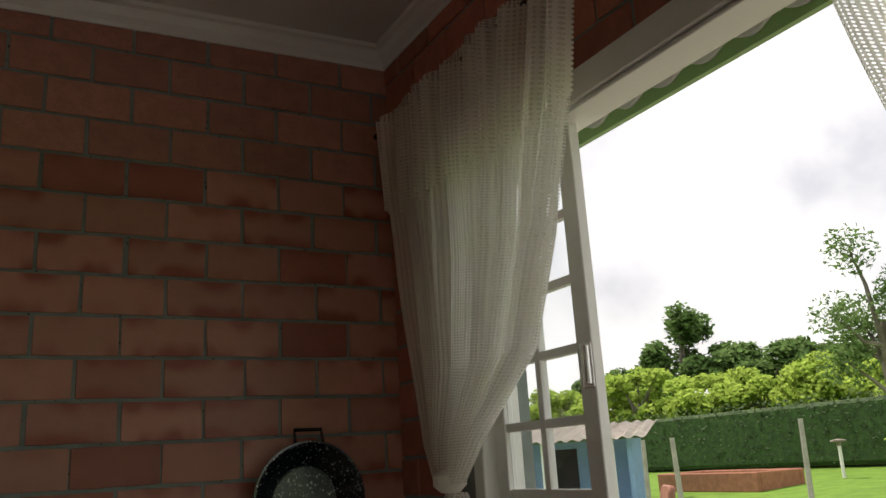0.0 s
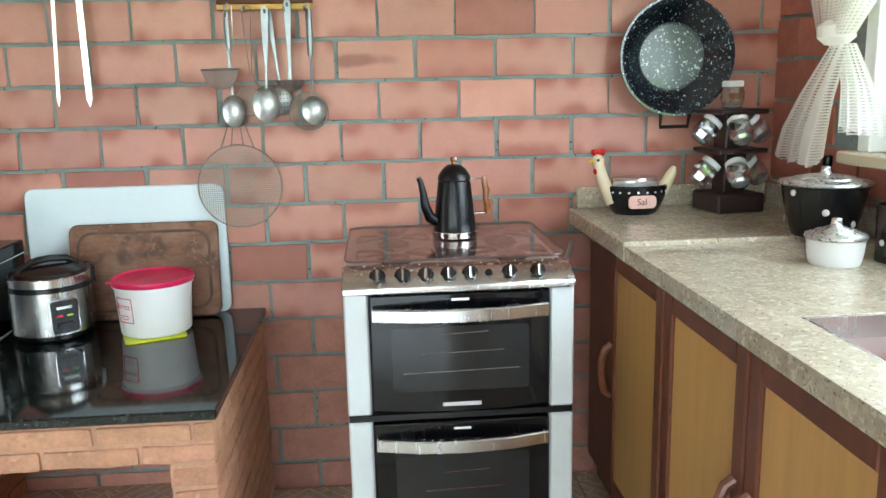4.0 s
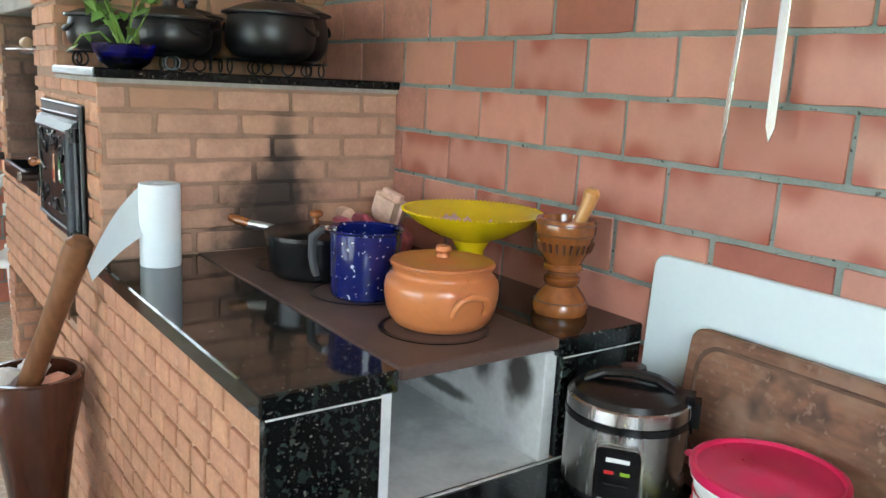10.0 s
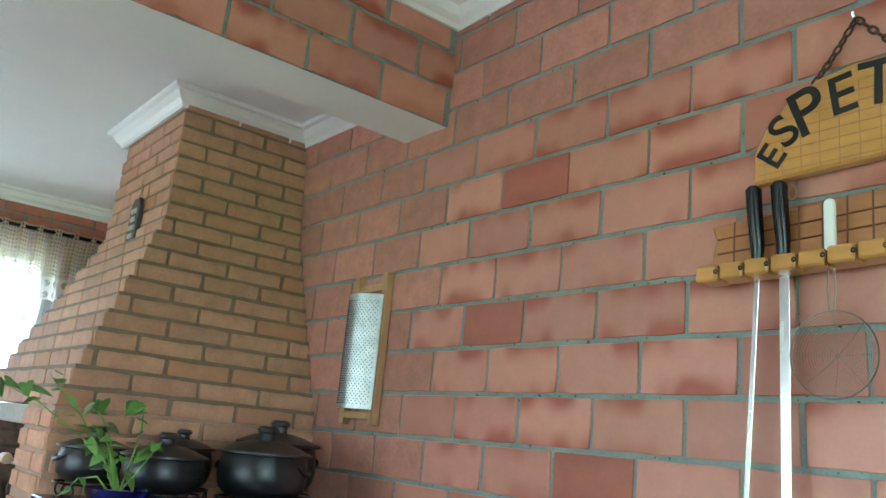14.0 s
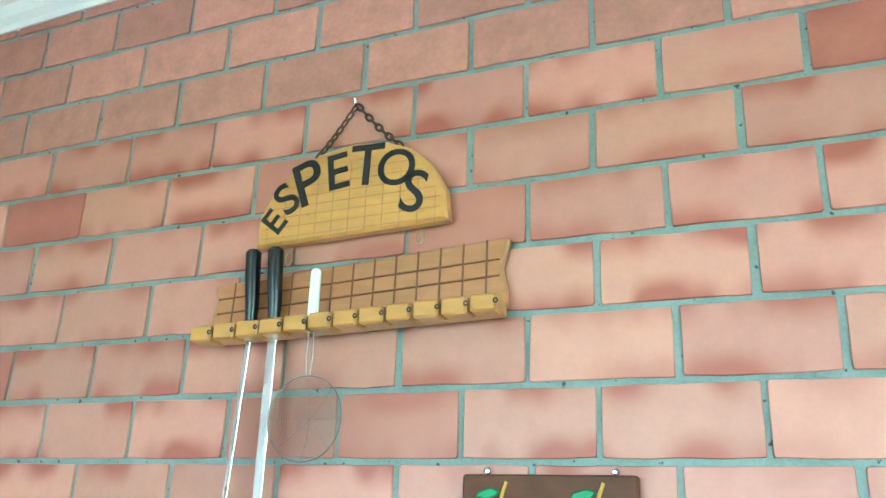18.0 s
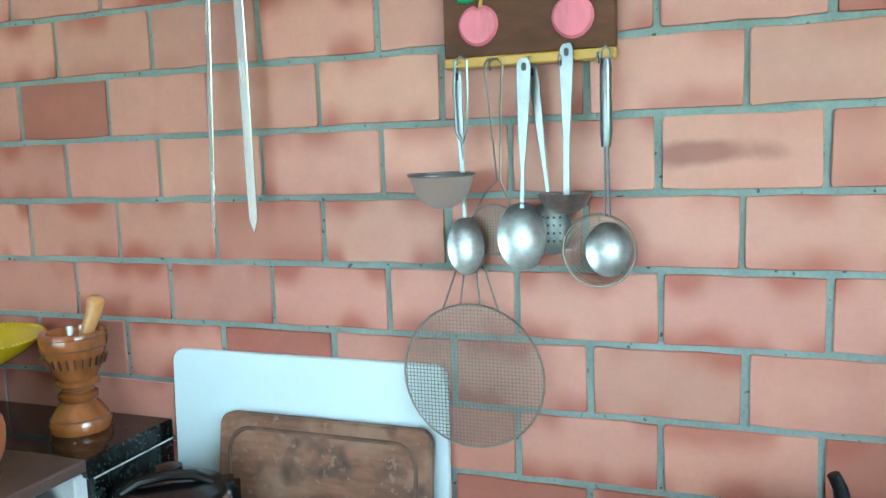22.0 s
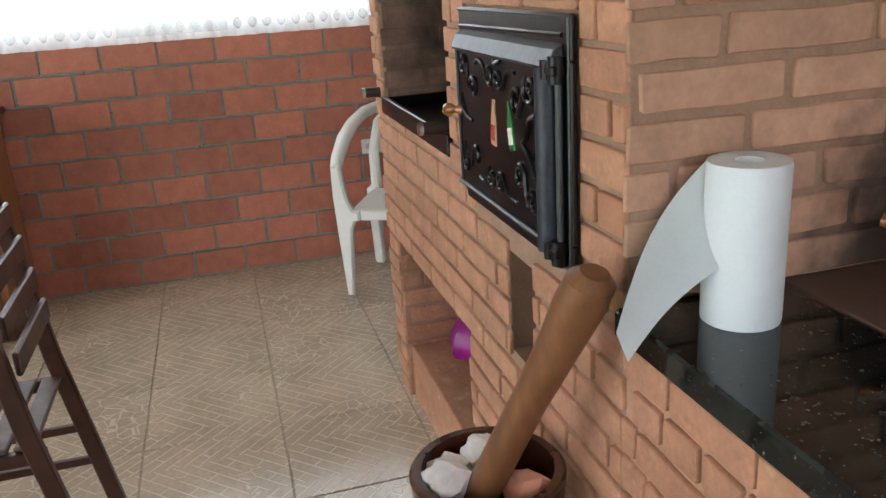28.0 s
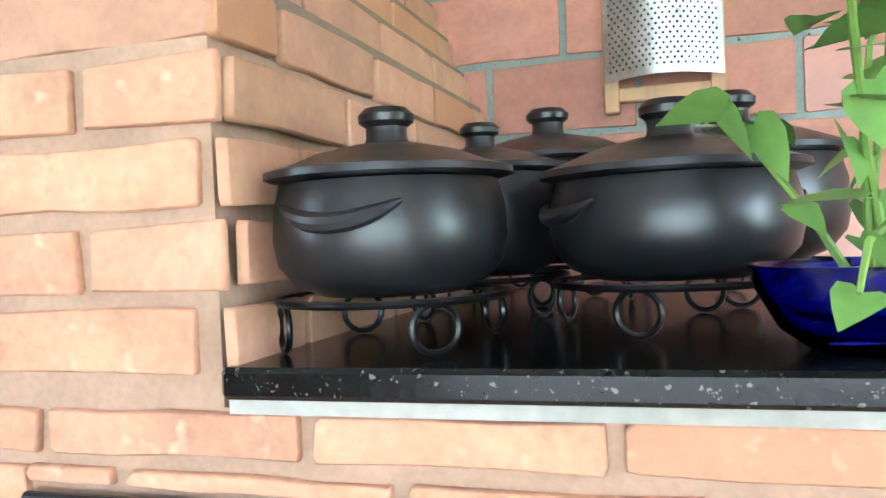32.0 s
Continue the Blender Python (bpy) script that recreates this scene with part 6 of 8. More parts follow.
for bx, by, r in ((-0.16, -0.06, 0.045), (0.16, -0.06, 0.035), (-0.16, 0.17, 0.035), (0.16, 0.17, 0.045)):
    part("burner", lathe([(r, 0.985), (r, 0.99), (r * 0.7, 0.992), (r * 0.66, 0.996), (0, 0.997)], 28, bx, by), IRON, ck)
GRATE = mat("dark_enamelled_bar", (0.07, 0.055, 0.05), 0.25, 0.2, 0.3, 20, 80, 0.05)
for sx in (-1, 1):
    for yc in (-0.06, 0.17):
        for q in (0, 90, 180, 270):
            part("pan_support", moved(tube([(0.03, 0.0, 0.0), (0.05, 0.022, 0.002), (0.098, 0.04, 0.0), (0.106, 0.03, -0.004), (0.106, -0.03, -0.004), (0.098, -0.04, 0.0), (0.05, -0.022, 0.002)], 0.0048, 7, True), pose(sx * 0.155, yc, 0.998, 0, 0, q)), GRATE, ck, "dark bent pan-support bar")
part("glass_lid", slab(rounded(X0 + 0.005, YF + 0.075, X1 - 0.005, YB + 0.005, 0.04), 1.006, 1.012, "xy", 0.001), LID_GLASS, ck, "closed tempered glass lid").visible_shadow = False
part("lid_rim", tube([(x, y, 1.009) for x, y in rounded(X0 + 0.005, YF + 0.075, X1 - 0.005, YB + 0.005, 0.04)], 0.0035, 6, True), mat("smoky_edge", (0.1, 0.05, 0.045), 0.2), ck)
for fx in (X0 + 0.055, X1 - 0.055):
    for fy in (YF + 0.06, YB - 0.06):
        part("foot", slab(rounded(fx - 0.052, fy - 0.058, fx + 0.052, fy + 0.04, 0.025), 0.0, 0.10, "xy", 0.008), PLASTIC_WHITE, ck, "white plastic foot")
hose = thing("gas_hose", (0.78, 3.15, 0.0), "pale flexible gas hose behind the cooker", "hose")
part("pipe", tube([(0.07, 0.13, 0.90), (0.04, 0.05, 0.87), (0.0, 0.0, 0.83), (-0.05, 0.03, 0.6), (-0.06, 0.05, 0.0)], 0.009, 8), mat("pale_hose", (0.5, 0.45, 0.38), 0.5), hose)

kt = thing("coffee_kettle", (0.405, 2.875, 1.012), "black iron coffee kettle with spout and wooden handle", "kettle")
part("body", lathe([(0, 0), (0.062, 0), (0.064, 0.004), (0.064, 0.022), (0.063, 0.024), (0.060, 0.05), (0.048, 0.158), (0.046, 0.166), (0.048, 0.17), (0, 0.17)], 40), IRON, kt)
part("base_band", lathe([(0.0645, 0.003), (0.066, 0.005), (0.066, 0.020), (0.0645, 0.022)], 40), CHROME, kt, "bright steel base band")
ld = part("lid", lathe([(0.048, 0.17), (0.046, 0.182), (0.034, 0.2), (0.018, 0.212), (0, 0.214)], 36), IRON, kt)
part("knob", lathe([(0.008, 0.212), (0.007, 0.22), (0.011, 0.226), (0.010, 0.234), (0, 0.236)], 18), TURNED, ld)
part("spout", tube([(-0.05, -0.012, 0.05), (-0.075, -0.02, 0.065), (-0.088, -0.024, 0.10), (-0.092, -0.025, 0.135), (-0.098, -0.027, 0.165), (-0.105, -0.029, 0.18)], [0.017, 0.016, 0.013, 0.010, 0.008, 0.007], 12), IRON, kt)
part("handle_bracket", tube([(0.045, 0.01, 0.168), (0.095, 0.025, 0.170)], 0.003, 6), STEEL, kt)
part("handle_bracket", tube([(0.055, 0.012, 0.068), (0.10, 0.026, 0.066)], 0.003, 6), STEEL, kt)
part("handle", tube([(0.088, 0.023, 0.173), (0.092, 0.024, 0.15), (0.097, 0.025, 0.13), (0.094, 0.024, 0.11), (0.099, 0.026, 0.085), (0.098, 0.026, 0.062)], [0.007, 0.009, 0.011, 0.008, 0.010, 0.006], 12), TURNED, kt, "turned wooden handle")


# ---- hung on the north wall ----
def chain(parent, a, b, sag, n):
    a, b = Vector(a), Vector(b)
    for k in range(n):
        p = a.lerp(b, (k + 0.5) / n) + Vector((0, 0, -sag * math.sin(math.pi * (k + 0.5) / n)))
        d = (b - a).normalized()
        side = Vector((0, 1, 0)) if k % 2 else d.cross(Vector((0, 1, 0)))
        r = (b - a).length / n * 0.62
        part("link", tube([p + r * math.cos(q) * d + 0.5 * r * math.sin(q) * side for q in np.linspace(0, 2 * math.pi, 14, endpoint=False)], 0.0028, 6, True), mat("rusty_chain", (0.09, 0.05, 0.03), 0.6, 0.5) if "rusty_chain" not in bpy.data.materials else bpy.data.materials["rusty_chain"], parent)


sign = thing("wooden_sign", (-0.583, NORTH - 0.008, 2.325), "honey wooden half-round sign lettered ESPETOS, hung by a chain", "sign")
arch = [(-0.228, 0.004), (-0.225, 0.075), (-0.20, 0.125), (-0.15, 0.175), (-0.08, 0.21), (0.0, 0.222), (0.08, 0.215), (0.14, 0.19), (0.19, 0.145), (0.22, 0.09), (0.228, 0.02)]
part("board", slab(arch, -0.040, -0.006, "xz", 0.006), HONEY, sign)
for ch, x, z, r, sz in (("E", -0.182, 0.058, 52, 0.088), ("S", -0.155, 0.108, 40, 0.11), ("P", -0.104, 0.138, 20, 0.15), ("E", -0.033, 0.155, 8, 0.12), ("T", 0.038, 0.160, -2, 0.135), ("O", 0.108, 0.145, -8, 0.115), ("S", 0.150, 0.085, -14, 0.13)):
    text_on(ch, sz, 0.001, BLACK_PAINT, "letter", sign, pose(x, -0.0412, z, 90, -r, 0), bold=0.001)
for k in range(11):
    part("carved_line", tube([(-0.2 + 0.04 * k, -0.0402, 0.012), (-0.2 + 0.04 * k, -0.0402, 0.18 - 0.9 * (-0.2 + 0.04 * k) ** 2 * 2.6)], 0.0008, 5), CARVED, sign)
for z, q in ((0.022, 0.215), (0.045, 0.215), (0.068, 0.212), (0.09, 0.2), (0.112, 0.185), (0.135, 0.165), (0.158, 0.135)):
    part("carved_line", tube([(-q, -0.0400, z), (q, -0.0400, z + 0.004)], 0.0008, 5), CARVED, sign)
chain(sign, (-0.10, -0.022, 0.208), (-0.014, -0.01, 0.335), 0.006, 8)
chain(sign, (-0.014, -0.01, 0.335), (0.11, -0.022, 0.205), 0.006, 9)
part("wall_hook", tube([(-0.014, 0.004, 0.335), (-0.014, -0.02, 0.336), (-0.014, -0.024, 0.345)], 0.004, 8), CHROME, sign)

rack = thing("skewer_holder", (-0.575, NORTH - 0.008, 2.13), "carved brown wooden skewer holder with notched honey shelf", "wall rack")
part("back_board", slab([(-0.345, 0.02), (-0.345, 0.06), (-0.335, 0.09), (-0.345, 0.125), (0.335, 0.17), (0.345, 0.165), (0.33, 0.11), (0.34, 0.06), (0.34, 0.03)], -0.022, -0.004, "xz", 0.004), CARVED, rack)
DARKC = mat("carved_grooves", (0.16, 0.055, 0.02), 0.5)
for k in range(1, 14):
    x = -0.34 + 0.049 * k
    part("carved_line", tube([(x, -0.0225, 0.03), (x + 0.002, -0.0225, 0.125 + 0.045 * (k / 14))], 0.0022, 5), DARKC, rack)
for z in (0.065, 0.098):
    part("carved_line", tube([(-0.33, -0.0225, z - 0.005), (0.325, -0.0225, z + 0.028)], 0.0022, 5), DARKC, rack)
for k in range(12):
    x = -0.345 + 0.0575 * k
    bl = part("shelf_block", moved(box((x, -0.085, -0.014), (x + 0.052, -0.022, 0.020), 0.004), pose(0, 0, 0.002 * k)), HONEY, rack)
    part("screw_eye", tube([(x + 0.052 + 0.004 * math.cos(q), -0.088, 0.004 + 0.002 * k + 0.004 * math.sin(q)) for q in np.linspace(0, 6.28, 10, endpoint=False)], 0.0016, 5, True), BLACK_PAINT, bl)
part("shelf_bar", moved(box((-0.345, -0.05, -0.010), (0.34, -0.022, 0.012), 0.002), pose(0, 0, 0.008, 0, -1.8, 0)), HONEY, rack)
for x in (-0.155, 0.155):
    part("hanger_ring", tube([(x + 0.009 * math.cos(q), -0.026, 0.170 + 0.06 * (x + 0.16) + 0.016 * math.sin(q)) for q in np.linspace(0, 6.28, 14, endpoint=False)], 0.0022, 6, True), mat("brass_ring", (0.35, 0.3, 0.18), 0.35, 0.9) if "brass_ring" not in bpy.data.materials else bpy.data.materials["brass_ring"], rack)
for x, dx, wdt in ((-0.795, -0.832, 0.006), (-0.738, -0.735, 0.011)):
    sk = thing("skewer", (x, 3.285, 1.40), "long steel barbecue skewer with black handle, hung in the rack", "skewer", "skewers in the rack")
    zt = 0.765
    part("blade", slab([(-wdt + (dx - x) * 0.0, zt), (wdt, zt), (wdt * 0.9 + dx - x, 0.03), (dx - x, 0.0), (-wdt * 0.9 + dx - x, 0.03)], 0.02, 0.024, "xz", 0.0008), STEEL, sk)
    part("handle", tube([(0, 0.02, zt - 0.01), (0, 0.018, zt + 0.03), (-0.002, 0.012, zt + 0.09), (-0.003, 0.008, zt + 0.145), (-0.003, 0.008, zt + 0.152)], [0.012, 0.015, 0.0165, 0.017, 0.011], 14), BLACK_PLASTIC, sk, "black plastic handle")
WIRE = mat("steel_wire", (0.2, 0.17, 0.14), 0.4, 0.8, 0.3)


def mesh_disc(parent, c, r, n, wire, spiral=False, label=""):
    """A round wire mesh facing the room, as one woven part."""
    bms = []
    if spiral:
        for k in range(1, n):
            rr = r * k / n
            bms.append(tube([(c[0] + rr * math.cos(q), c[1] + 0.02 * (1 - (rr / r) ** 2), c[2] + rr * math.sin(q)) for q in np.linspace(0, 2 * math.pi, 28, endpoint=False)], wire, 4, True))
        for q in np.linspace(0, math.pi, 4, endpoint=False):
            bms.append(tube([(c[0] + r * s * math.cos(q), c[1] + 0.02 * (1 - s * s), c[2] + r * s * math.sin(q)) for s in np.linspace(-1, 1, 9)], wire, 4))
    else:
        for k in range(-n, n + 1):
            o = r * k / (n + 0.5)
            h = math.sqrt(max(0, r * r - o * o))
            bms += [tube([(c[0] + o, c[1], c[2] - h), (c[0] + o, c[1], c[2] + h)], wire, 4), tube([(c[0] - h, c[1] + 0.001, c[2] + o), (c[0] + h, c[1] + 0.001, c[2] + o)], wire, 4)]
    return part("wire_mesh", cat(*bms), WIRE, parent, label)


def rim_of(parent, c, r, rad, name="rim"):
    return part(name, tube([(c[0] + r * math.cos(q), c[1], c[2] + r * math.sin(q)) for q in np.linspace(0, 2 * math.pi, 40, endpoint=False)], rad, 6, True), WIRE, parent)


st = thing("spider_strainer", (-0.635, 3.29, 1.955), "wire spider strainer with white handle hung in the rack", "strainer")
mesh_disc(st, (0, 0, 0), 0.082, 17, 0.0006, True)
rim_of(st, (0, 0, 0), 0.083, 0.0018)
part("neck", cat(tube([(-0.004, 0, 0.083), (-0.008, 0, 0.12), (-0.004, 0, 0.2)], 0.0018, 6), tube([(0.004, 0, 0.083), (0.008, 0, 0.12), (0.004, 0, 0.2)], 0.0018, 6)), WIRE, st)
part("handle", slab(rounded(-0.011, 0.19, 0.011, 0.305, 0.010), -0.006, 0.006, "xz", 0.003), PLASTIC_WHITE, st, "white plastic handle")

ab = thing("apple_hook_board", (-0.16, NORTH - 0.008, 1.70), "dark wooden hook board with two painted pink apples", "hook board")
part("board", moved(slab(rounded(-0.155, 0.018, 0.155, 0.155, 0.006), -0.026, -0.006, "xz", 0.003), pose(0, 0, 0)), APPLE_WOOD, ab)
part("lower_rail", box((-0.155, -0.028, 0.0), (0.155, -0.006, 0.019), 0.003), YELLOW_PAINT, ab, "yellow rail")
for x in (-0.087, 0.083):
    ap = part("apple", slab([(x + 0.037 * math.cos(q) * (1 + 0.06 * math.sin(q)), 0.073 + 0.036 * math.sin(q) - (0.006 if abs(math.cos(q)) < 0.2 and math.sin(q) > 0 else 0)) for q in np.linspace(0, 2 * math.pi, 28, endpoint=False)], -0.036, -0.025, "xz", 0.005), PINK, ab, "pink painted wooden apple")
    part("stalk", tube([(x + 0.004, -0.03, 0.104), (x + 0.008, -0.03, 0.122), (x + 0.016, -0.03, 0.142)], 0.0035, 8), YELLOW_PAINT, ap)
    part("leaf", slab([(x + 0.004, 0.126), (x - 0.012, 0.132), (x - 0.036, 0.125), (x - 0.04, 0.116), (x - 0.02, 0.113), (x - 0.004, 0.118)], -0.033, -0.026, "xz", 0.002), LEAF_PAINT, ap)
for x in (-0.125, -0.063, 0.006, 0.063, 0.128):
    part("hook", tube([(x, -0.026, 0.012), (x, -0.045, 0.008), (x, -0.05, 0.0), (x, -0.047, -0.008)], 0.003, 8), CHROME, ab)
for x in (-0.115, 0.115):
    part("screw", moved(lathe([(0, 0.008), (0.006, 0.006), (0.007, 0), (0, 0)], 14), pose(x, -0.006, 0.162, 90, 0, 0)), CHROME, ab)


def oval_bowl(a, b, depth, n=28):
    """A spoon's bowl facing the room: a shallow dish, wider than deep."""
    prof = [(k / 6, depth * (1 - (k / 6) ** 2)) for k in range(7)]
    bm = lathe([(r, -z) for r, z in prof] + [(0.97, 0.004)] + [(r * 0.97, -z + 0.002) for r, z in prof[-2::-1]], n)
    return moved(bm, Matrix.Rotation(radians(90), 4, "X") @ Matrix.Diagonal((a, b, 1, 1)))


SATIN = mat("satin_steel", (0.22, 0.23, 0.235), 0.33, 1.0, 0.2, 20, 90, 0.05)
DULL = mat("scoured_steel", (0.42, 0.43, 0.425), 0.36, 1.0, 0.25, 30, 120, 0.08)


def utensil(name, x, zc, label, top, wide, dy=-0.055, narrow=0.004, foot=0.05):
    """A utensil hung by its eyelet: its strap handle runs from the working end at x, zc to the point top (x, z)."""
    ob = thing(name, (x, NORTH + dy, zc), label, "utensil", "utensils on the hook board")
    tx, tz = top[0] - x, top[1] - zc
    side = [(wide * 0.55, tz), (wide, tz - 0.010), (wide, tz - 0.04), (wide * 0.75, tz * 0.62), (narrow, tz * 0.38), (narrow, foot)]
    off = lambda z: tx * z / tz
    part("handle", slab([(off(z) + w, z) for w, z in side] + [(off(z) - w, z) for w, z in side[::-1]], -0.0028, 0.0, "xz", 0.0008), SATIN, ob)
    part("eyelet", slab(rounded(off(tz) - wide * 0.35, tz - 0.022, off(tz) + wide * 0.35, tz - 0.008, wide * 0.3), -0.0034, -0.0026, "xz", 0), BLACK_PAINT, ob)
    return ob


s1 = utensil("serving_spoon", -0.279, 1.378, "steel serving spoon hung from the hook board", (-0.285, 1.70), 0.008, -0.05)
part("bowl", oval_bowl(0.037, 0.055, 0.012), DULL, s1)
slot = utensil("slotted_spoon", -0.119, 1.412, "slotted steel spoon behind the serving spoon", (-0.15, 1.70), 0.009, -0.04)
part("bowl", oval_bowl(0.037, 0.050, 0.010), DULL, slot)
for k in range(16):
    part("hole", moved(lathe([(0, 0), (0.0024, 0), (0.0024, 0.0012), (0, 0.0012)], 8), pose(-0.016 + 0.0105 * (k % 4), -0.0105 + 0.004 * abs(k % 4 - 1.5), -0.024 + 0.014 * (k // 4), 90, 0, 0)), BLACK_PAINT, slot)
s2 = utensil("large_spoon", -0.168, 1.398, "large steel serving spoon hung from the hook board", (-0.157, 1.708), 0.0125, -0.066)
part("bowl", oval_bowl(0.046, 0.062, 0.014), DULL, s2)
lad = utensil("ladle", -0.090, 1.467, "steel ladle hung from the hook board", (-0.086, 1.729), 0.012, -0.05, 0.006, -0.005)
part("bowl", lathe([(0, -0.028), (0.018, -0.026), (0.036, -0.013), (0.046, 0.008), (0.044, 0.008), (0.034, -0.010), (0.017, -0.023), (0, -0.025)], 32, 0.004, -0.03), DULL, lad)
skm = thing("skimmer", (-0.034, NORTH - 0.055, 1.373), "round steel skimmer with hooped wire bowl and tube handle", "utensil", "utensils on the hook board")
part("handle", tube([(0.015, -0.006, 0.178), (0.016, -0.006, 0.20), (0.016, -0.006, 0.31), (0.016, -0.006, 0.325)], [0.008, 0.0105, 0.0105, 0.008], 14), SATIN, skm)
part("neck", cat(tube([(0.012, -0.004, 0.06), (0.013, -0.006, 0.18)], 0.0024, 6), tube([(0.020, -0.004, 0.06), (0.018, -0.006, 0.18)], 0.0024, 6)), SATIN, skm)
part("hanging_loop", tube([(0.008, -0.006, 0.322), (0.009, -0.006, 0.338), (0.016, -0.006, 0.345), (0.023, -0.006, 0.338), (0.024, -0.006, 0.322)], 0.002, 6), SATIN, skm)
rim_of(skm, (0, 0, 0), 0.063, 0.0026)
mesh_disc(skm, (0, 0.0, 0), 0.063, 12, 0.0011, True)
part("solid_bowl", moved(oval_bowl(0.040, 0.048, 0.012), pose(0.017, -0.006, 0.003)), DULL, skm, "solid scoop over the hoops")
siv = thing("tea_sieve", (-0.306, NORTH - 0.06, 1.512), "small domed wire sieve hung from the hook board", "utensil", "utensils on the hook board")
part("mesh_dome", lathe([(0.056, 0.0), (0.055, -0.012), (0.047, -0.034), (0.03, -0.053), (0.012, -0.061), (0, -0.062)], 28, 0, -0.035), sheer("fine_sieve_mesh", (0.7, 0.7, 0.68), 1600, 0.62), siv, "fine wire mesh dome")
part("rim", tube([(0.058 * math.cos(q), -0.035 + 0.058 * math.sin(q), 0.0) for q in np.linspace(0, 6.28, 32, endpoint=False)], 0.0034, 8, True), SATIN, siv)
part("handle", tube([(0.026, 0.012, 0.01), (0.027, 0.004, 0.055), (0.018, 0.0, 0.075), (0.016, 0.0, 0.15), (0.020, 0.0, 0.20), (0.031, 0.0, 0.207), (0.042, 0.0, 0.20), (0.042, 0.0, 0.15), (0.038, 0.0, 0.075), (0.029, 0.004, 0.055)], 0.0024, 6), SATIN, siv, "looped wire handle")
sk2 = thing("wire_skimmer", (-0.231, NORTH - 0.035, 1.407), "small wire skimmer with looped wire handle", "utensil", "utensils on the hook board")
rim_of(sk2, (0, 0, 0), 0.046, 0.0018)
mesh_disc(sk2, (0, 0, 0), 0.046, 8, 0.0007)
part("handle", tube([(-0.034, 0, 0.032), (-0.012, 0, 0.07), (0.010, 0, 0.09), (0.004, -0.01, 0.20), (-0.004, -0.016, 0.295), (0.004, -0.018, 0.305), (0.022, -0.018, 0.305), (0.030, -0.016, 0.295), (0.022, -0.01, 0.20), (0.016, 0, 0.09), (0.028, 0, 0.06), (0.040, 0, 0.028)], 0.002, 6), WIRE, sk2)
fry = thing("frying_sieve", (-0.278, NORTH - 0.042, 1.128), "large round wire frying sieve hanging below the spoons", "sieve")
rim_of(fry, (0, 0, 0), 0.139, 0.0022)
mesh_disc(fry, (0, 0, 0), 0.138, 19, 0.00085)
part("handle", cat(*[tube([(x0, 0, z0), (x1, 0.014, 0.25)], 0.0022, 6) for x0, z0, x1 in ((-0.055, 0.128, -0.012), (-0.02, 0.138, -0.006), (0.02, 0.138, 0.006), (0.055, 0.128, 0.012))]), WIRE, fry)

wok = thing("enamel_wok", (1.205, NORTH - 0.012, 1.525), "black speckled enamel wok hung on the wall by its handle", "wok")
part("body", moved(lathe([(0, 0.006), (0.108, 0.006), (0.114, 0.010), (0.16, 0.055), (0.190, 0.078), (0.198, 0.078), (0.198, 0.073), (0.163, 0.049), (0.117, 0.003), (0.11, 0.0), (0, 0.0)], 56), pose(0, 0, 0, 90, 0, 0)), WOK_ENAMEL, wok)
part("pan_floor", moved(lathe([(0, 0.0075), (0.108, 0.0075), (0.116, 0.0135), (0.114, 0.0105)], 48), pose(0, 0, 0, 90, 0, 0)), GREY_ENAMEL, wok, "paler greyish speckled bottom")
for s in (1, -1):
    part("handle", tube([(-0.05, -0.07, s * 0.19), (-0.048, -0.06, s * 0.235), (0.048, -0.06, s * 0.235), (0.05, -0.07, s * 0.19)], 0.007, 8), BLACK_PLASTIC, wok)

# ---- east counter and cabinets ----
CX, CT = 0.86, 1.0
worktop = thing("granite_worktop", (1.2, 1.5, CT - 0.045), "beige speckled granite worktop with a raised back slab and sink", "worktop")
for a, b in (((CX, -0.9, CT - 0.045), (0.985, 1.99, CT)), ((CX, 1.99, CT - 0.045), (EAST - 0.012, 2.70, CT)), ((1.44, -0.9, CT - 0.045), (EAST - 0.012, 1.99, CT)), ((0.985, -0.9, CT - 0.045), (1.44, 1.45, CT))):
    part("slab", box(a, b, 0.0008), GREY_GRANITE, worktop, local=False)
part("raised_slab", box((CX - 0.004, 2.702, CT - 0.045), (EAST - 0.012, NORTH - 0.012, CT + 0.012), 0.004), GREY_GRANITE, worktop, local=False)
part("backsplash", box((CX + 0.02, NORTH - 0.035, CT + 0.012), (EAST - 0.036, NORTH - 0.012, CT + 0.085), 0.003), GREY_GRANITE, worktop, local=False)
part("side_splash", box((EAST - 0.035, -0.9, CT + 0.004), (EAST - 0.012, NORTH - 0.036, CT + 0.085), 0.003), GREY_GRANITE, worktop, local=False)
part("sink_bowl", cat(box((0.985, 1.45, CT - 0.20), (0.995, 1.99, CT - 0.002), 0), box((1.43, 1.45, CT - 0.20), (1.44, 1.99, CT - 0.002), 0), box((0.985, 1.45, CT - 0.20), (1.44, 1.46, CT - 0.002), 0), box((0.985, 1.98, CT - 0.20), (1.44, 1.99, CT - 0.002), 0), box((0.985, 1.45, CT - 0.205), (1.44, 1.99, CT - 0.195), 0)), STEEL, worktop, "stainless sink bowl", local=False)


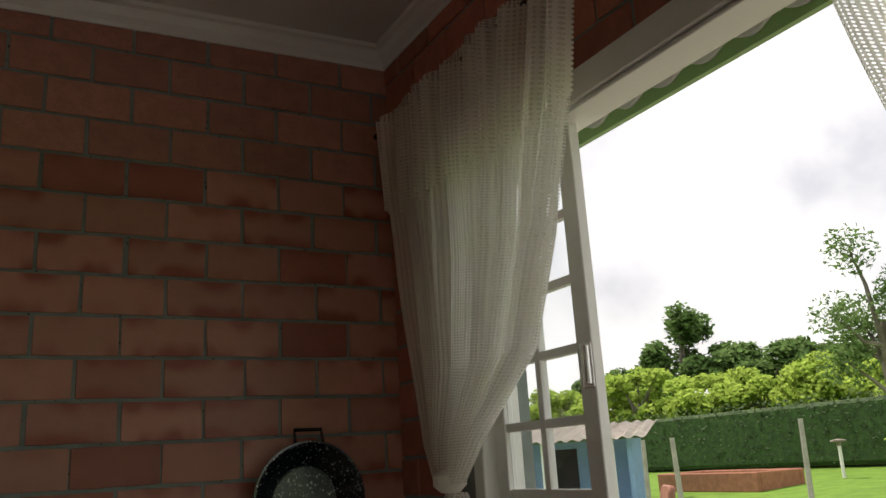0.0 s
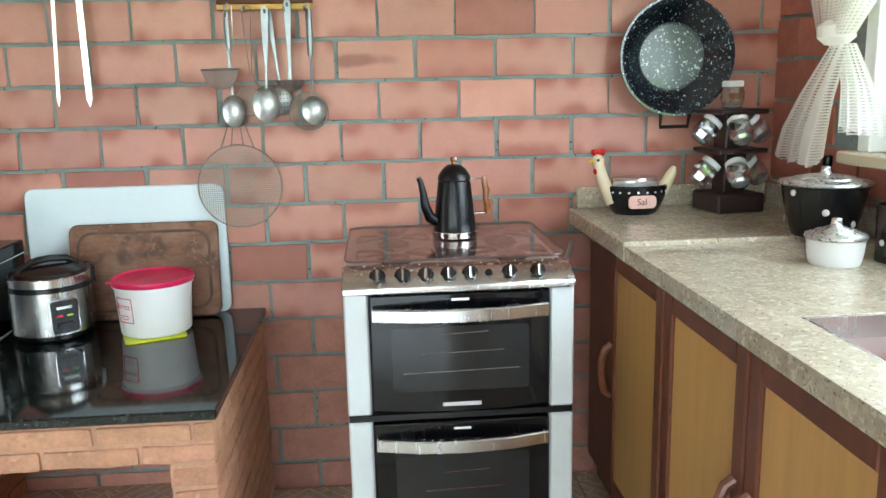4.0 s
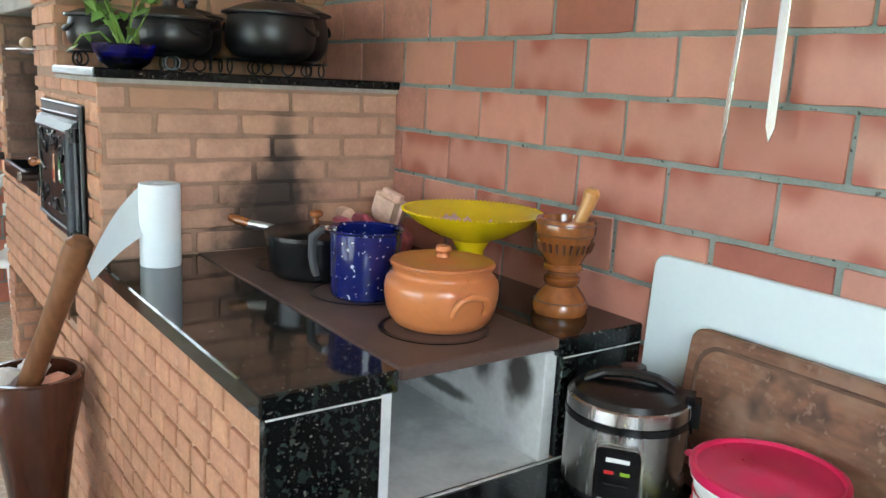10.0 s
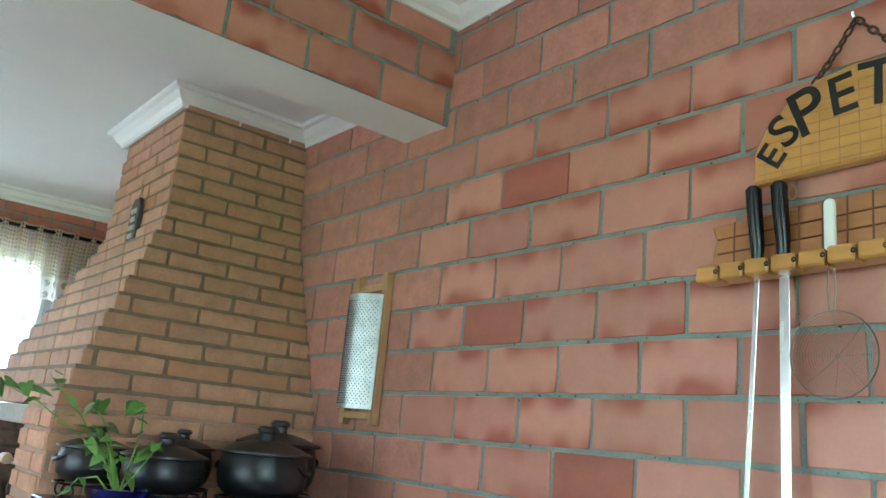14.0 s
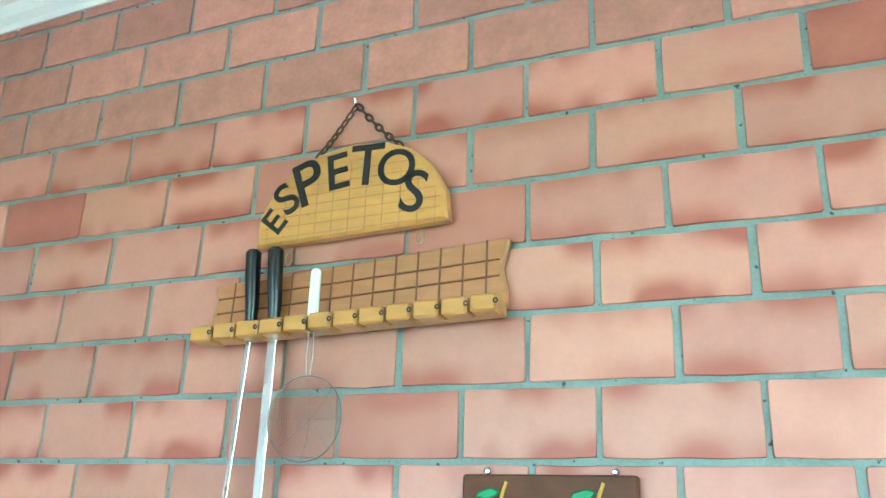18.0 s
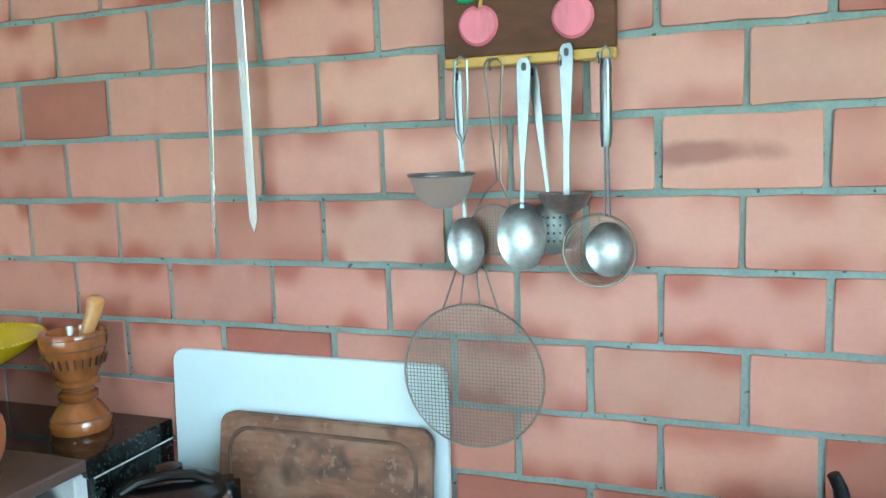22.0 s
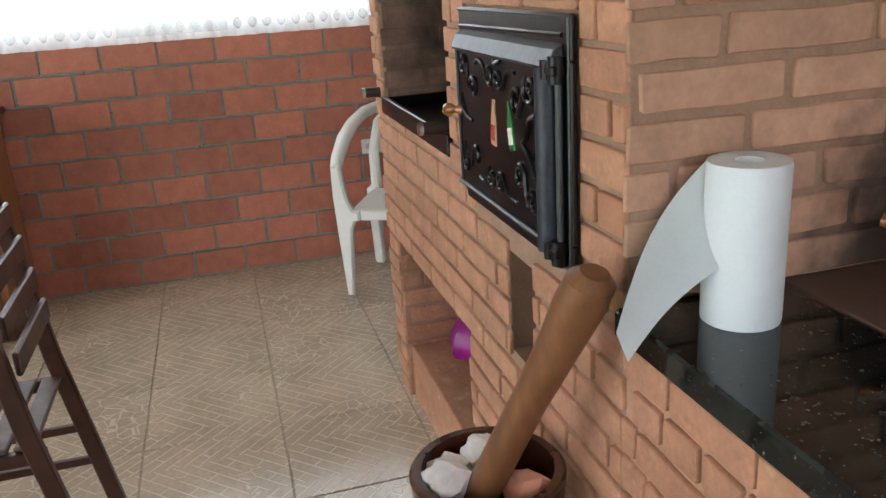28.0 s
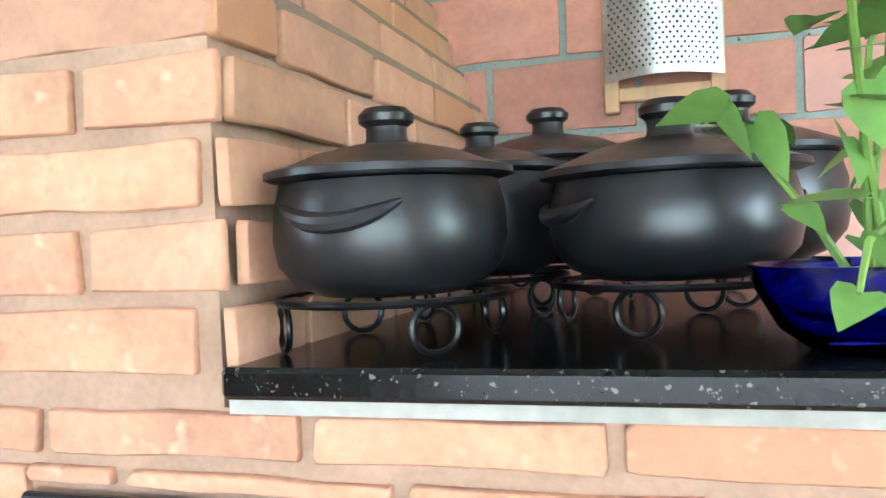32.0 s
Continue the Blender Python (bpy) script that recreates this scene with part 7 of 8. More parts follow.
def cabinet(y0, y1, doors):
    """A base unit; doors: start and end along the run, and -1 or 1 for the edge that carries the handle."""
    ob = thing("kitchen_cabinet", (1.2, (y0 + y1) / 2, 0), "dark wood base cabinet with honey-coloured panel doors", "cabinet", "base cabinets under the worktop")
    part("carcass", box((0.93, y0 + 0.002, 0.09), (EAST - 0.012, y1 - 0.002, CT - 0.046), 0.002), MID_WOOD, ob, local=False)
    part("plinth", box((0.965, y0 + 0.002, 0.0), (EAST - 0.05, y1 - 0.002, 0.089), 0.002), DARK_WOOD, ob, local=False)
    for a, b, side in doors:
        z0, z1, s = 0.12, CT - 0.075, 0.052
        d = part("door", cat(box((0.905, a, z0), (0.929, a + s, z1), 0.004), box((0.905, b - s, z0), (0.929, b, z1), 0.004), box((0.905, a + s, z0), (0.929, b - s, z0 + s), 0.004), box((0.905, a + s, z1 - s), (0.929, b - s, z1), 0.004)), MID_WOOD, ob, "dark stained door frame", local=False)
        part("panel", box((0.914, a + s - 0.004, z0 + s - 0.004), (0.926, b - s + 0.004, z1 - s + 0.004), 0), PALE_PANEL, d, "honey veneer panel", local=False)
        hy = a + 0.03 if side < 0 else b - 0.03
        part("handle", tube([(0.905, hy, 0.46), (0.885, hy, 0.475), (0.874, hy, 0.505), (0.870, hy, 0.545), (0.874, hy, 0.585), (0.885, hy, 0.615), (0.905, hy, 0.63)], [0.013, 0.013, 0.012, 0.012, 0.012, 0.013, 0.013], 10), HANDLE_WOOD, d, "curved wooden handle", local=False)
    return ob


HANDLE_WOOD = mat("worn_handle_wood", (0.2, 0.075, 0.04), 0.35, 0, 0.3, 10, 50, 0.1)
cabinet(2.51, 3.32, ((2.515, 2.99, 1),))
cabinet(1.545, 2.505, ((2.03, 2.5, -1), (1.55, 2.02, 1)))
cabinet(0.575, 1.54, ((1.06, 1.535, -1), (0.58, 1.05, 1)))
cabinet(-0.88, 0.57, ((0.095, 0.565, -1), (-0.385, 0.085, 1), (-0.875, -0.395, -1)))

hen = thing("hen_salt_jar", (1.04, 3.08, CT + 0.012), "ceramic hen salt jar with black polka-dot body and glass lid", "salt jar")
part("body", moved(lathe([(0, 0), (0.075, 0), (0.09, 0.012), (0.112, 0.06), (0.122, 0.105), (0.115, 0.112), (0.1, 0.105), (0, 0.10)], 36), Matrix.Diagonal((1.0, 0.72, 1, 1))), POLKA, hen)
for k in range(9):
    for j in range(3):
        a = radians(-165 + 17 * k + 8 * (j % 2))
        r = (0.090, 0.106, 0.117)[j]
        part("dot", moved(lathe([(0, 0.002), (0.004, 0.0015), (0.0055, 0), (0, 0)], 10), pose(r * math.cos(a), 0.72 * r * math.sin(a), (0.03, 0.06, 0.09)[j], 75, 0, math.degrees(a) + 90)), WHITE, hen)
part("neck", tube([(-0.09, -0.01, 0.05), (-0.115, -0.012, 0.10), (-0.135, -0.014, 0.15), (-0.148, -0.016, 0.19), (-0.150, -0.016, 0.215), (-0.146, -0.016, 0.228)], [0.028, 0.026, 0.022, 0.021, 0.024, 0.012], 16), CREAM, hen, "cream glazed neck and head")
part("comb", cat(*[moved(lathe([(0, -0.013), (0.010, -0.006), (0.012, 0.003), (0.007, 0.011), (0, 0.013)], 10), pose(-0.165 + 0.016 * k, -0.016, 0.236)) for k in range(3)]), RED, hen, "red comb")
part("beak", moved(lathe([(0.009, 0), (0.005, 0.012), (0, 0.02)], 10), pose(-0.168, -0.018, 0.205, 0, -100, 0)), mat("yellow_glaze", (0.7, 0.4, 0.02), 0.3), hen)
part("wattle", moved(lathe([(0, -0.018), (0.008, -0.01), (0.009, 0), (0, 0.01)], 10), pose(-0.160, -0.022, 0.172)), RED, hen)
part("eye", moved(lathe([(0, 0.003), (0.005, 0.001), (0.006, 0), (0, 0)], 10), pose(-0.155, -0.038, 0.21, 90, 0, -20)), BLACK_PAINT, hen)
part("tail", tube([(0.10, 0.0, 0.08), (0.125, 0.0, 0.12), (0.142, 0.0, 0.155), (0.150, 0.0, 0.175)], [0.026, 0.022, 0.018, 0.008], 14), CREAM, hen)
part("lid", moved(lathe([(0, 0.108), (0.088, 0.108), (0.092, 0.114), (0.092, 0.135), (0.088, 0.14), (0, 0.142)], 32), Matrix.Diagonal((1, 0.72, 1, 1))), JAR_GLASS, hen, "clear lid")
part("salt", moved(lathe([(0, 0.10), (0.085, 0.10), (0.085, 0.118), (0, 0.12)], 24), Matrix.Diagonal((1, 0.72, 1, 1))), WHITE, hen)
hen.matrix_basis = pose(1.04, 3.18, CT + 0.012) @ Matrix.Scale(0.88, 4)
lb = part("label", slab(rounded(-0.05, 0.03, 0.055, 0.078, 0.016), -0.086, -0.08, "xz", 0.002), mat("pink_label", (0.7, 0.42, 0.36), 0.4), hen, "pink name label")
text_on("Sal", 0.034, 0.0005, BLACK_PAINT, "lettering", lb, pose(0.0, -0.0872, 0.054, 90, 0, 0))

spice = thing("spice_rack", (1.365, 3.19, CT + 0.012), "dark wooden revolving spice rack with glass jars", "spice rack", "", 8)
DARKR = mat("dark_rack_wood", (0.028, 0.014, 0.012), 0.4, 0, 0.3)
part("base", box((-0.085, -0.085, 0.0), (0.085, 0.085, 0.062), 0.005), DARKR, spice)
part("post", box((-0.04, -0.04, 0.062), (0.04, 0.04, 0.33), 0.004), DARKR, spice)
part("top", box((-0.085, -0.085, 0.322), (0.085, 0.085, 0.338), 0.004), DARKR, spice)
part("shelf", box((-0.088, -0.088, 0.195), (0.088, 0.088, 0.21), 0.004), DARKR, spice)


def jar(m):
    ob = thing("spice_jar", (0, 0, 0), "small faceted glass spice jar with white lid", "jar", "jars of the spice rack")
    ob.matrix_basis = m
    part("body", lathe([(0, 0.002), (0.026, 0), (0.033, 0.008), (0.039, 0.03), (0.039, 0.052), (0.034, 0.068), (0.030, 0.074)], 8), JAR_GLASS, ob, smooth=None)
    part("glass_base", lathe([(0, 0.004), (0.024, 0.004), (0.031, 0.012), (0, 0.010)], 8), mat("thick_glass", (0.42, 0.43, 0.42), 0.1) if "thick_glass" not in bpy.data.materials else bpy.data.materials["thick_glass"], ob, smooth=None)
    part("lid", lathe([(0.033, 0.072), (0.034, 0.074), (0.034, 0.088), (0.031, 0.091), (0, 0.091)], 24), PLASTIC_WHITE, ob)
    return ob


base_m = pose(1.365, 3.19, CT + 0.012, 0, 0, 8)
jr = jar(base_m @ pose(0, 0, 0.338))
for z in (0.075, 0.215):
    for q in (-12, 78, -100):
        copy_thing(jr, base_m @ pose(0, 0, z, 0, 0, q) @ pose(0, -0.115, 0.022, -42, 0, 0))


def lidded_pot(name, at, r, h, foot, label, body, dots=0):
    ob = thing(name, at, label, "pot")
    part("body", lathe([(0, 0), (r * foot * 0.95, 0), (r * foot, 0.008), (r * (0.45 + 0.55 * foot), h * 0.4), (r, h), (r * 1.03, h + 0.003), (r * 0.95, h + 0.003), (r * foot * 0.9, 0.012), (0, 0.012)], 44), body, ob)
    for k in range(dots):
        a, z = radians(150 + 47 * k), h * (0.3, 0.9, 0.55)[k % 3]
        q = r * (foot + (1 - foot) * min(1, 0.25 + 0.75 * z / h)) + 0.001
        part("dot", moved(lathe([(0, 0.0015), (0.008, 0.001), (0.0095, 0), (0, 0)], 14), pose(q * math.cos(a), q * math.sin(a), z, 90 - 12 * (1 - foot), 0, math.degrees(a) + 90)), WHITE, ob)
    ld = part("lid", lathe([(r * 1.03, h + 0.004), (r * 1.07, h + 0.008), (r * 1.05, h + 0.013), (r * 0.72, h + 0.02), (r * 0.7, h + 0.023), (r * 0.4, h + 0.029), (0.022, h + 0.032), (0, h + 0.033)], 48), LID_ALU, ob, "shiny ridged aluminium lid")
    part("knob", lathe([(0.016, h + 0.032), (0.014, h + 0.036), (0.012, h + 0.045), (0.013, h + 0.049), (0.010, h + 0.052), (0, h + 0.053)], 18), LID_ALU, ld)
    return ob


LID_ALU = mat("lid_aluminium", (0.62, 0.63, 0.62), 0.28, 0.9, 0.08, 12, 90, 0.03)
lidded_pot("polka_dot_pot", (1.43, 2.71, CT + 0.012), 0.115, 0.14, 0.72, "black polka-dot enamel pot with aluminium lid", POLKA, 8)
lidded_pot("white_pot", (1.295, 2.41, CT), 0.068, 0.06, 0.9, "small white lidded saucepan on the worktop", PLASTIC_WHITE)
can = thing("polka_dot_canister", (1.46, 2.40, CT), "black polka-dot canister holding a water bottle", "canister")
part("body", lathe([(0, 0), (0.058, 0), (0.062, 0.14), (0.058, 0.14), (0.054, 0.01), (0, 0.01)], 32), POLKA, can)
for k in range(6):
    part("dot", moved(lathe([(0, 0.0015), (0.007, 0.001), (0.008, 0), (0, 0)], 12), pose(0.060 * math.cos(radians(190 + 30 * k)), 0.060 * math.sin(radians(190 + 30 * k)), 0.05 + 0.05 * (k % 2), 90, 0, 280 + 30 * k)), WHITE, can)
wbot = thing("water_bottle", (1.46, 2.40, CT + 0.012), "clear plastic bottle with a blue cap", "bottle")
part("body", lathe([(0, 0), (0.04, 0.003), (0.043, 0.02), (0.043, 0.15), (0.041, 0.155), (0.043, 0.16), (0.042, 0.175), (0.034, 0.192), (0.02, 0.203), (0.013, 0.206), (0.013, 0.212)], 28), PET, wbot)
part("neck_ring", lathe([(0.013, 0.201), (0.019, 0.202), (0.019, 0.206), (0.013, 0.207)], 20), bpy.data.materials.get("royal_blue_cap") or mat("royal_blue_cap", (0.02, 0.06, 0.5), 0.35), wbot, "blue neck ring")
part("cap", lathe([(0.015, 0.208), (0.016, 0.211), (0.016, 0.224), (0.014, 0.227), (0, 0.227)], 20), bpy.data.materials["royal_blue_cap"], wbot)
part("spout", lathe([(0.007, 0.227), (0.007, 0.238), (0.005, 0.24), (0, 0.24)], 14), PLASTIC_WHITE, wbot)
dbot = thing("dark_bottle", (1.525, 2.87, CT + 0.012), "dark glass bottle behind the polka-dot pot", "bottle")
part("body", lathe([(0, 0), (0.024, 0.001), (0.027, 0.006), (0.027, 0.125), (0.024, 0.145), (0.014, 0.165), (0.0125, 0.18)], 28), mat("near_black_glass", (0.008, 0.012, 0.03), 0.08, 0, 0.1, 6, 40, 0.0), dbot)
part("cap", lathe([(0.0145, 0.178), (0.0145, 0.203), (0.012, 0.206), (0, 0.206)], 20), BLACK_PLASTIC, dbot)

# ---- east window and its curtain ----
window_1 = tagged(new("window_1"), "white wooden casement window, mostly open", kind="structure")
part("window_frame", cat(box((EAST - 0.03, WE0, WEB), (EAST + 0.12, WE0 + 0.06, WET), 0.004), box((EAST - 0.03, WE1 - 0.06, WEB), (EAST + 0.12, WE1, WET), 0.004), box((EAST - 0.03, WE0 + 0.06, WET - 0.09), (EAST + 0.12, WE1 - 0.06, WET), 0.004), box((EAST - 0.02, WE0 + 0.06, WET - 0.105), (EAST + 0.05, WE1 - 0.06, WET - 0.092), 0.003)), WHITE, window_1)
part("window_sill", box((EAST - 0.075, WE0 - 0.05, WEB - 0.035), (EAST + 0.16, WE1 + 0.03, WEB), 0.005), CREAM, window_1, "pale sill board")


def sash(y0, y1, latch):
    x0, x1, z0, z1 = EAST + 0.02, EAST + 0.055, WEB + 0.008, WET - 0.10
    fr = part("sash", cat(box((x0, y0, z0), (x1, y0 + 0.065, z1), 0.003), box((x0, y1 - 0.055, z0), (x1, y1, z1), 0.003), box((x0, y0 + 0.065, z0), (x1, y1 - 0.055, z0 + 0.085), 0.003), box((x0, y0 + 0.065, z1 - 0.06), (x1, y1 - 0.055, z1), 0.003)), WHITE, window_1, "white sash")
    rows = [z0 + 0.085 + (z1 - 0.06 - z0 - 0.085) * k / 6 for k in range(7)]
    cols = [y0 + 0.065, (y0 + y1 + 0.01) / 2, y1 - 0.055]
    for z in rows[1:-1]:
        part("glazing_bar", box((x0 + 0.005, y0 + 0.066, z - 0.013), (x1 - 0.005, y1 - 0.056, z + 0.013), 0.002), WHITE, fr)
    part("glazing_bar", box((x0 + 0.004, cols[1] - 0.013, z0 + 0.086), (x1 - 0.004, cols[1] + 0.013, z1 - 0.061), 0.002), WHITE, fr)
    for a, b in zip(rows, rows[1:]):
        for c, d in zip(cols, cols[1:]):
            part("pane", box((x0 + 0.015, c, a), (x0 + 0.018, d, b), 0), PANE, fr).visible_shadow = False
    if latch:
        part("hinge", cat(tube([(x0 - 0.012, y0 + 0.012, 1.80), (x0 - 0.012, y0 + 0.012, 1.90)], 0.010, 12), box((x0 - 0.006, y0 + 0.0, 1.79), (x0, y0 + 0.045, 1.91), 0.002)), STEEL, fr, "steel pin hinge")


sash(2.23, WE1 - 0.062, True)
sash(WE0 + 0.062, 0.85, False)
eave = tagged(new("eave"), "pale green eave boarding with a white scalloped trim", kind="structure")
part("boarding", box((EAST + 0.21, -1.5, 2.70), (EAST + 0.33, 3.6, 2.73), 0), GREEN_WALL, eave)
part("fascia", box((EAST + 0.22, -1.5, 2.57), (EAST + 0.24, 3.6, 2.70), 0), GREEN_WALL, eave)
edge = [(-1.5, 2.70), (-1.5, 2.62)]
for k in range(34):
    y = -1.5 + 0.15 * k
    edge += [(y + 0.15 * q / 6, 2.625 - 0.035 * math.sin(math.pi * q / 6)) for q in range(1, 7)]
edge += [(3.6, 2.70)]
part("scalloped_trim", slab(edge, EAST + 0.205, EAST + 0.216, "yz", 0), WHITE, eave, "white scalloped lambrequin")


def drape(name, rows, pleats, depth, material, parent, label="", phase=0.0, nu=110, crimp=0.0, hem=0.0):
    """Cloth hung in folds. rows: (height, start, end, fold depth factor) from the top; the line runs along y at x."""
    bm = bmesh.new()
    uvl = bm.loops.layers.uv.new("UVMap")
    grid = []
    total = 1.35 * abs(rows[0][3] - rows[0][2])
    for k, (z0, x, a, b, f) in enumerate(rows):
        row = []
        for i in range(nu + 1):
            u = i / nu
            z = z0 + crimp * max(0, 1 - k / 2) * math.sin(2 * math.pi * pleats * u + phase + 0.8) - hem * max(0, k - len(rows) + 3) / 2 * abs(math.sin(math.pi * pleats * 1.5 * u))
            row.append((bm.verts.new((x + depth * f * math.sin(2 * math.pi * pleats * u + phase) + 0.25 * depth * f * math.sin(2 * math.pi * pleats * 2.3 * u + 1), a + (b - a) * u + 0.006 * f * math.sin(9 * z + 20 * u), z)), (u * total, z)))
        grid.append(row)
    for p, q in zip(grid, grid[1:]):
        for i in range(nu):
            f = bm.faces.new((p[i][0], p[i + 1][0], q[i + 1][0], q[i][0]))
            for lp, c in zip(f.loops, (p[i], p[i + 1], q[i + 1], q[i])):
                lp[uvl].uv = c[1]
    return part(name, bm, material, parent, label, smooth=80)


def smooth_rows(keys, n):
    out = []
    for k in range(n + 1):
        t = k / n * (len(keys) - 1)
        i = min(int(t), len(keys) - 2)
        w = t - i
        w = w * w * (3 - 2 * w)
        out.append(tuple(a + (b - a) * w for a, b in zip(keys[i], keys[i + 1])))
    return out


cur = thing("lace_curtain", (1.5, 2.6, 1.2), "cream crocheted lace curtain tied back in a knot", "curtain")
cur.matrix_basis = Matrix()
CXX = 1.47
keys = [(2.87, CXX, 3.11, 1.95, 1.0), (2.55, CXX, 3.08, 2.03, 1.0), (2.2, CXX, 3.0, 2.14, 1.0), (1.9, CXX, 2.93, 2.30, 0.9), (1.68, CXX, 2.88, 2.60, 0.7), (1.56, CXX, 2.83, 2.72, 0.5)]
drape("cloth", smooth_rows(keys, 40), 10, 0.05, LACE, cur, nu=220, crimp=0.022)
drape("lace_band", smooth_rows([(2.84, CXX - 0.012, 3.12, 1.94, 1.0), (2.50, CXX - 0.012, 3.08, 2.02, 1.0)], 12), 10, 0.05, LACE_DENSE, cur, "dense lace top band", nu=220, hem=0.05)
part("knot", lathe([(0, 1.53), (0.03, 1.535), (0.05, 1.555), (0.05, 1.585), (0.03, 1.60), (0, 1.605)], 20, CXX, 2.775, 0.05), LACE_DENSE, cur)
drape("tail", smooth_rows([(1.535, CXX, 2.80, 2.71, 0.5), (1.40, CXX - 0.02, 2.90, 2.73, 1.0), (1.30, CXX - 0.03, 2.96, 2.74, 1.3), (1.225, CXX - 0.03, 2.98, 2.76, 1.5)], 16), 4, 0.022, LACE, cur, "scalloped lace tail below the knot", nu=120, hem=0.03)
drape("tail", smooth_rows([(1.535, CXX, 2.77, 2.69, 0.5), (1.42, CXX + 0.01, 2.75, 2.62, 1.0), (1.315, CXX + 0.015, 2.75, 2.58, 1.3)], 12), 3, 0.02, LACE, cur, "scalloped lace tail below the knot", phase=1.3, nu=90, hem=0.025)
cur2 = thing("lace_curtain", (1.5, 0.5, 1.2), "cream crocheted lace curtain drawn to the side", "curtain")
cur2.matrix_basis = Matrix()
drape("cloth", smooth_rows([(2.87, CXX, -0.10, 1.42, 1.0), (2.5, CXX, -0.08, 1.34, 1.0), (2.1, CXX, -0.05, 1.24, 1.0), (1.6, CXX, 0.0, 0.8, 0.7), (1.2, CXX, -0.05, 0.45, 1.0)], 40), 11, 0.05, LACE, cur2, nu=200, crimp=0.022)
rod1 = thing("curtain_rod", (CXX, 1.5, 2.85), "dark curtain rod threaded through the lace", "curtain rod")
part("rod", tube([(0, -1.7, 0), (0, 1.70, 0)], 0.011, 10), BLACK_PLASTIC, rod1)
for y in (-1.68, 1.66):
    part("bracket", box((-0.01, y - 0.012, -0.014), (EAST - CXX - 0.002, y + 0.012, 0.014), 0.003), BLACK_PLASTIC, rod1)

# ---- west window and its curtains ----
window_2 = tagged(new("window_2"), "white window behind lace curtains", kind="structure")
part("window_frame", cat(box((WEST - 0.12, WW0, WWB), (WEST + 0.01, WW0 + 0.06, WWT), 0.004), box((WEST - 0.12, WW1 - 0.06, WWB), (WEST + 0.01, WW1, WWT), 0.004), box((WEST - 0.12, WW0 + 0.06, WWT - 0.06), (WEST + 0.01, WW1 - 0.06, WWT), 0.004), box((WEST - 0.12, WW0 + 0.06, WWB), (WEST + 0.01, WW1 - 0.06, WWB + 0.06), 0.004)), WHITE, window_2)
for k in range(1, 6):
    y = WW0 + (WW1 - WW0) * k / 6
    part("mullion", box((WEST - 0.10, y - 0.02, WWB + 0.06), (WEST - 0.05, y + 0.02, WWT - 0.06), 0.003), WHITE, window_2)
for z in (1.55, 1.9, 2.25):
    part("glazing_bar", box((WEST - 0.098, WW0 + 0.06, z - 0.012), (WEST - 0.052, WW1 - 0.06, z + 0.012), 0.003), WHITE, window_2)
WX = WEST + 0.12
VALANCE = sheer("cream_valance", (0.62, 0.57, 0.42), 260, 0.995)
cw = thing("voile_curtain", (0, 0, 0), "white voile and lace curtain across the window", "curtain")
drape("cloth", smooth_rows([(2.78, WX, 0.15, 3.20, 1.0), (2.0, WX, 0.14, 3.20, 1.1), (1.235, WX, 0.13, 3.22, 1.2)], 24), 34, 0.018, VOILE, cw, nu=260)
drape("lace_hem", smooth_rows([(1.42, WX + 0.004, 0.13, 3.22, 1.2), (1.22, WX + 0.004, 0.13, 3.22, 1.2)], 4), 34, 0.018, sheer("lace_hem_pattern", (0.85, 0.85, 0.82), 70, 0.85), cw, "lace hem", nu=260)
drape("valance", smooth_rows([(2.80, WX + 0.03, 0.15, 3.20, 1.0), (2.50, WX + 0.03, 0.15, 3.20, 1.1)], 8), 30, 0.02, VALANCE, cw, "cream lace valance", nu=240)
drape("valance_lace", smooth_rows([(2.50, WX + 0.03, 0.15, 3.20, 1.1), (2.36, WX + 0.032, 0.15, 3.20, 1.1)], 5), 30, 0.02, sheer("scalloped_lace", (0.82, 0.80, 0.72), 90, 0.9), cw, "open scalloped lace edge", nu=240)
for a, b in ((1.78, 2.02), (0.15, 0.45)):
    drape("side_panel", smooth_rows([(2.80, WX + 0.06, a - 0.25, b + 0.1, 1.0), (2.2, WX + 0.06, a - 0.2, b, 1.0), (1.25, WX + 0.06, a - 0.25, b, 1.0)], 20), 5, 0.02, VOILE, cw, nu=60)
rod2 = thing("curtain_rod", (WX + 0.03, 1.7, 2.775), "dark curtain rod over the lace curtain", "curtain rod")
part("rod", tube([(0, -1.6, 0), (0, 1.56, 0)], 0.011, 10), BLACK_PLASTIC, rod2)
for y in (-1.58, 1.54):
    part("bracket", box((WEST - WX - 0.028, y - 0.012, -0.014), (0.01, y + 0.012, 0.014), 0.003), BLACK_PLASTIC, rod2)

# ---- things on the floor ----
pedal = thing("pedal_bin", (-2.13, 2.07, 0), "small brushed steel pedal bin with domed lid", "bin", "", 20)
part("body", lathe([(0, 0.012), (0.118, 0.012), (0.12, 0.016), (0.12, 0.375), (0.118, 0.38)], 48), STEEL, pedal)
part("base_ring", lathe([(0, 0), (0.122, 0), (0.124, 0.004), (0.124, 0.014), (0, 0.014)], 40), RUBBER, pedal)
part("lid_band", lathe([(0.121, 0.378), (0.125, 0.382), (0.125, 0.405), (0.12, 0.412)], 48), CHROME, pedal)
part("lid", lathe([(0.121, 0.41), (0.115, 0.424), (0.08, 0.436), (0, 0.44)], 48), STEEL, pedal)
part("hinge_cover", slab([(-0.035, 0.405), (0.035, 0.405), (0.03, 0.33), (0.022, 0.31), (-0.022, 0.31), (-0.03, 0.33)], -0.138, -0.112, "xz", 0.006), BLACK_PLASTIC, pedal, "black plastic hinge cover")
pedal.matrix_basis = pose(-2.15, 2.045, 0, 0, 0, 75)

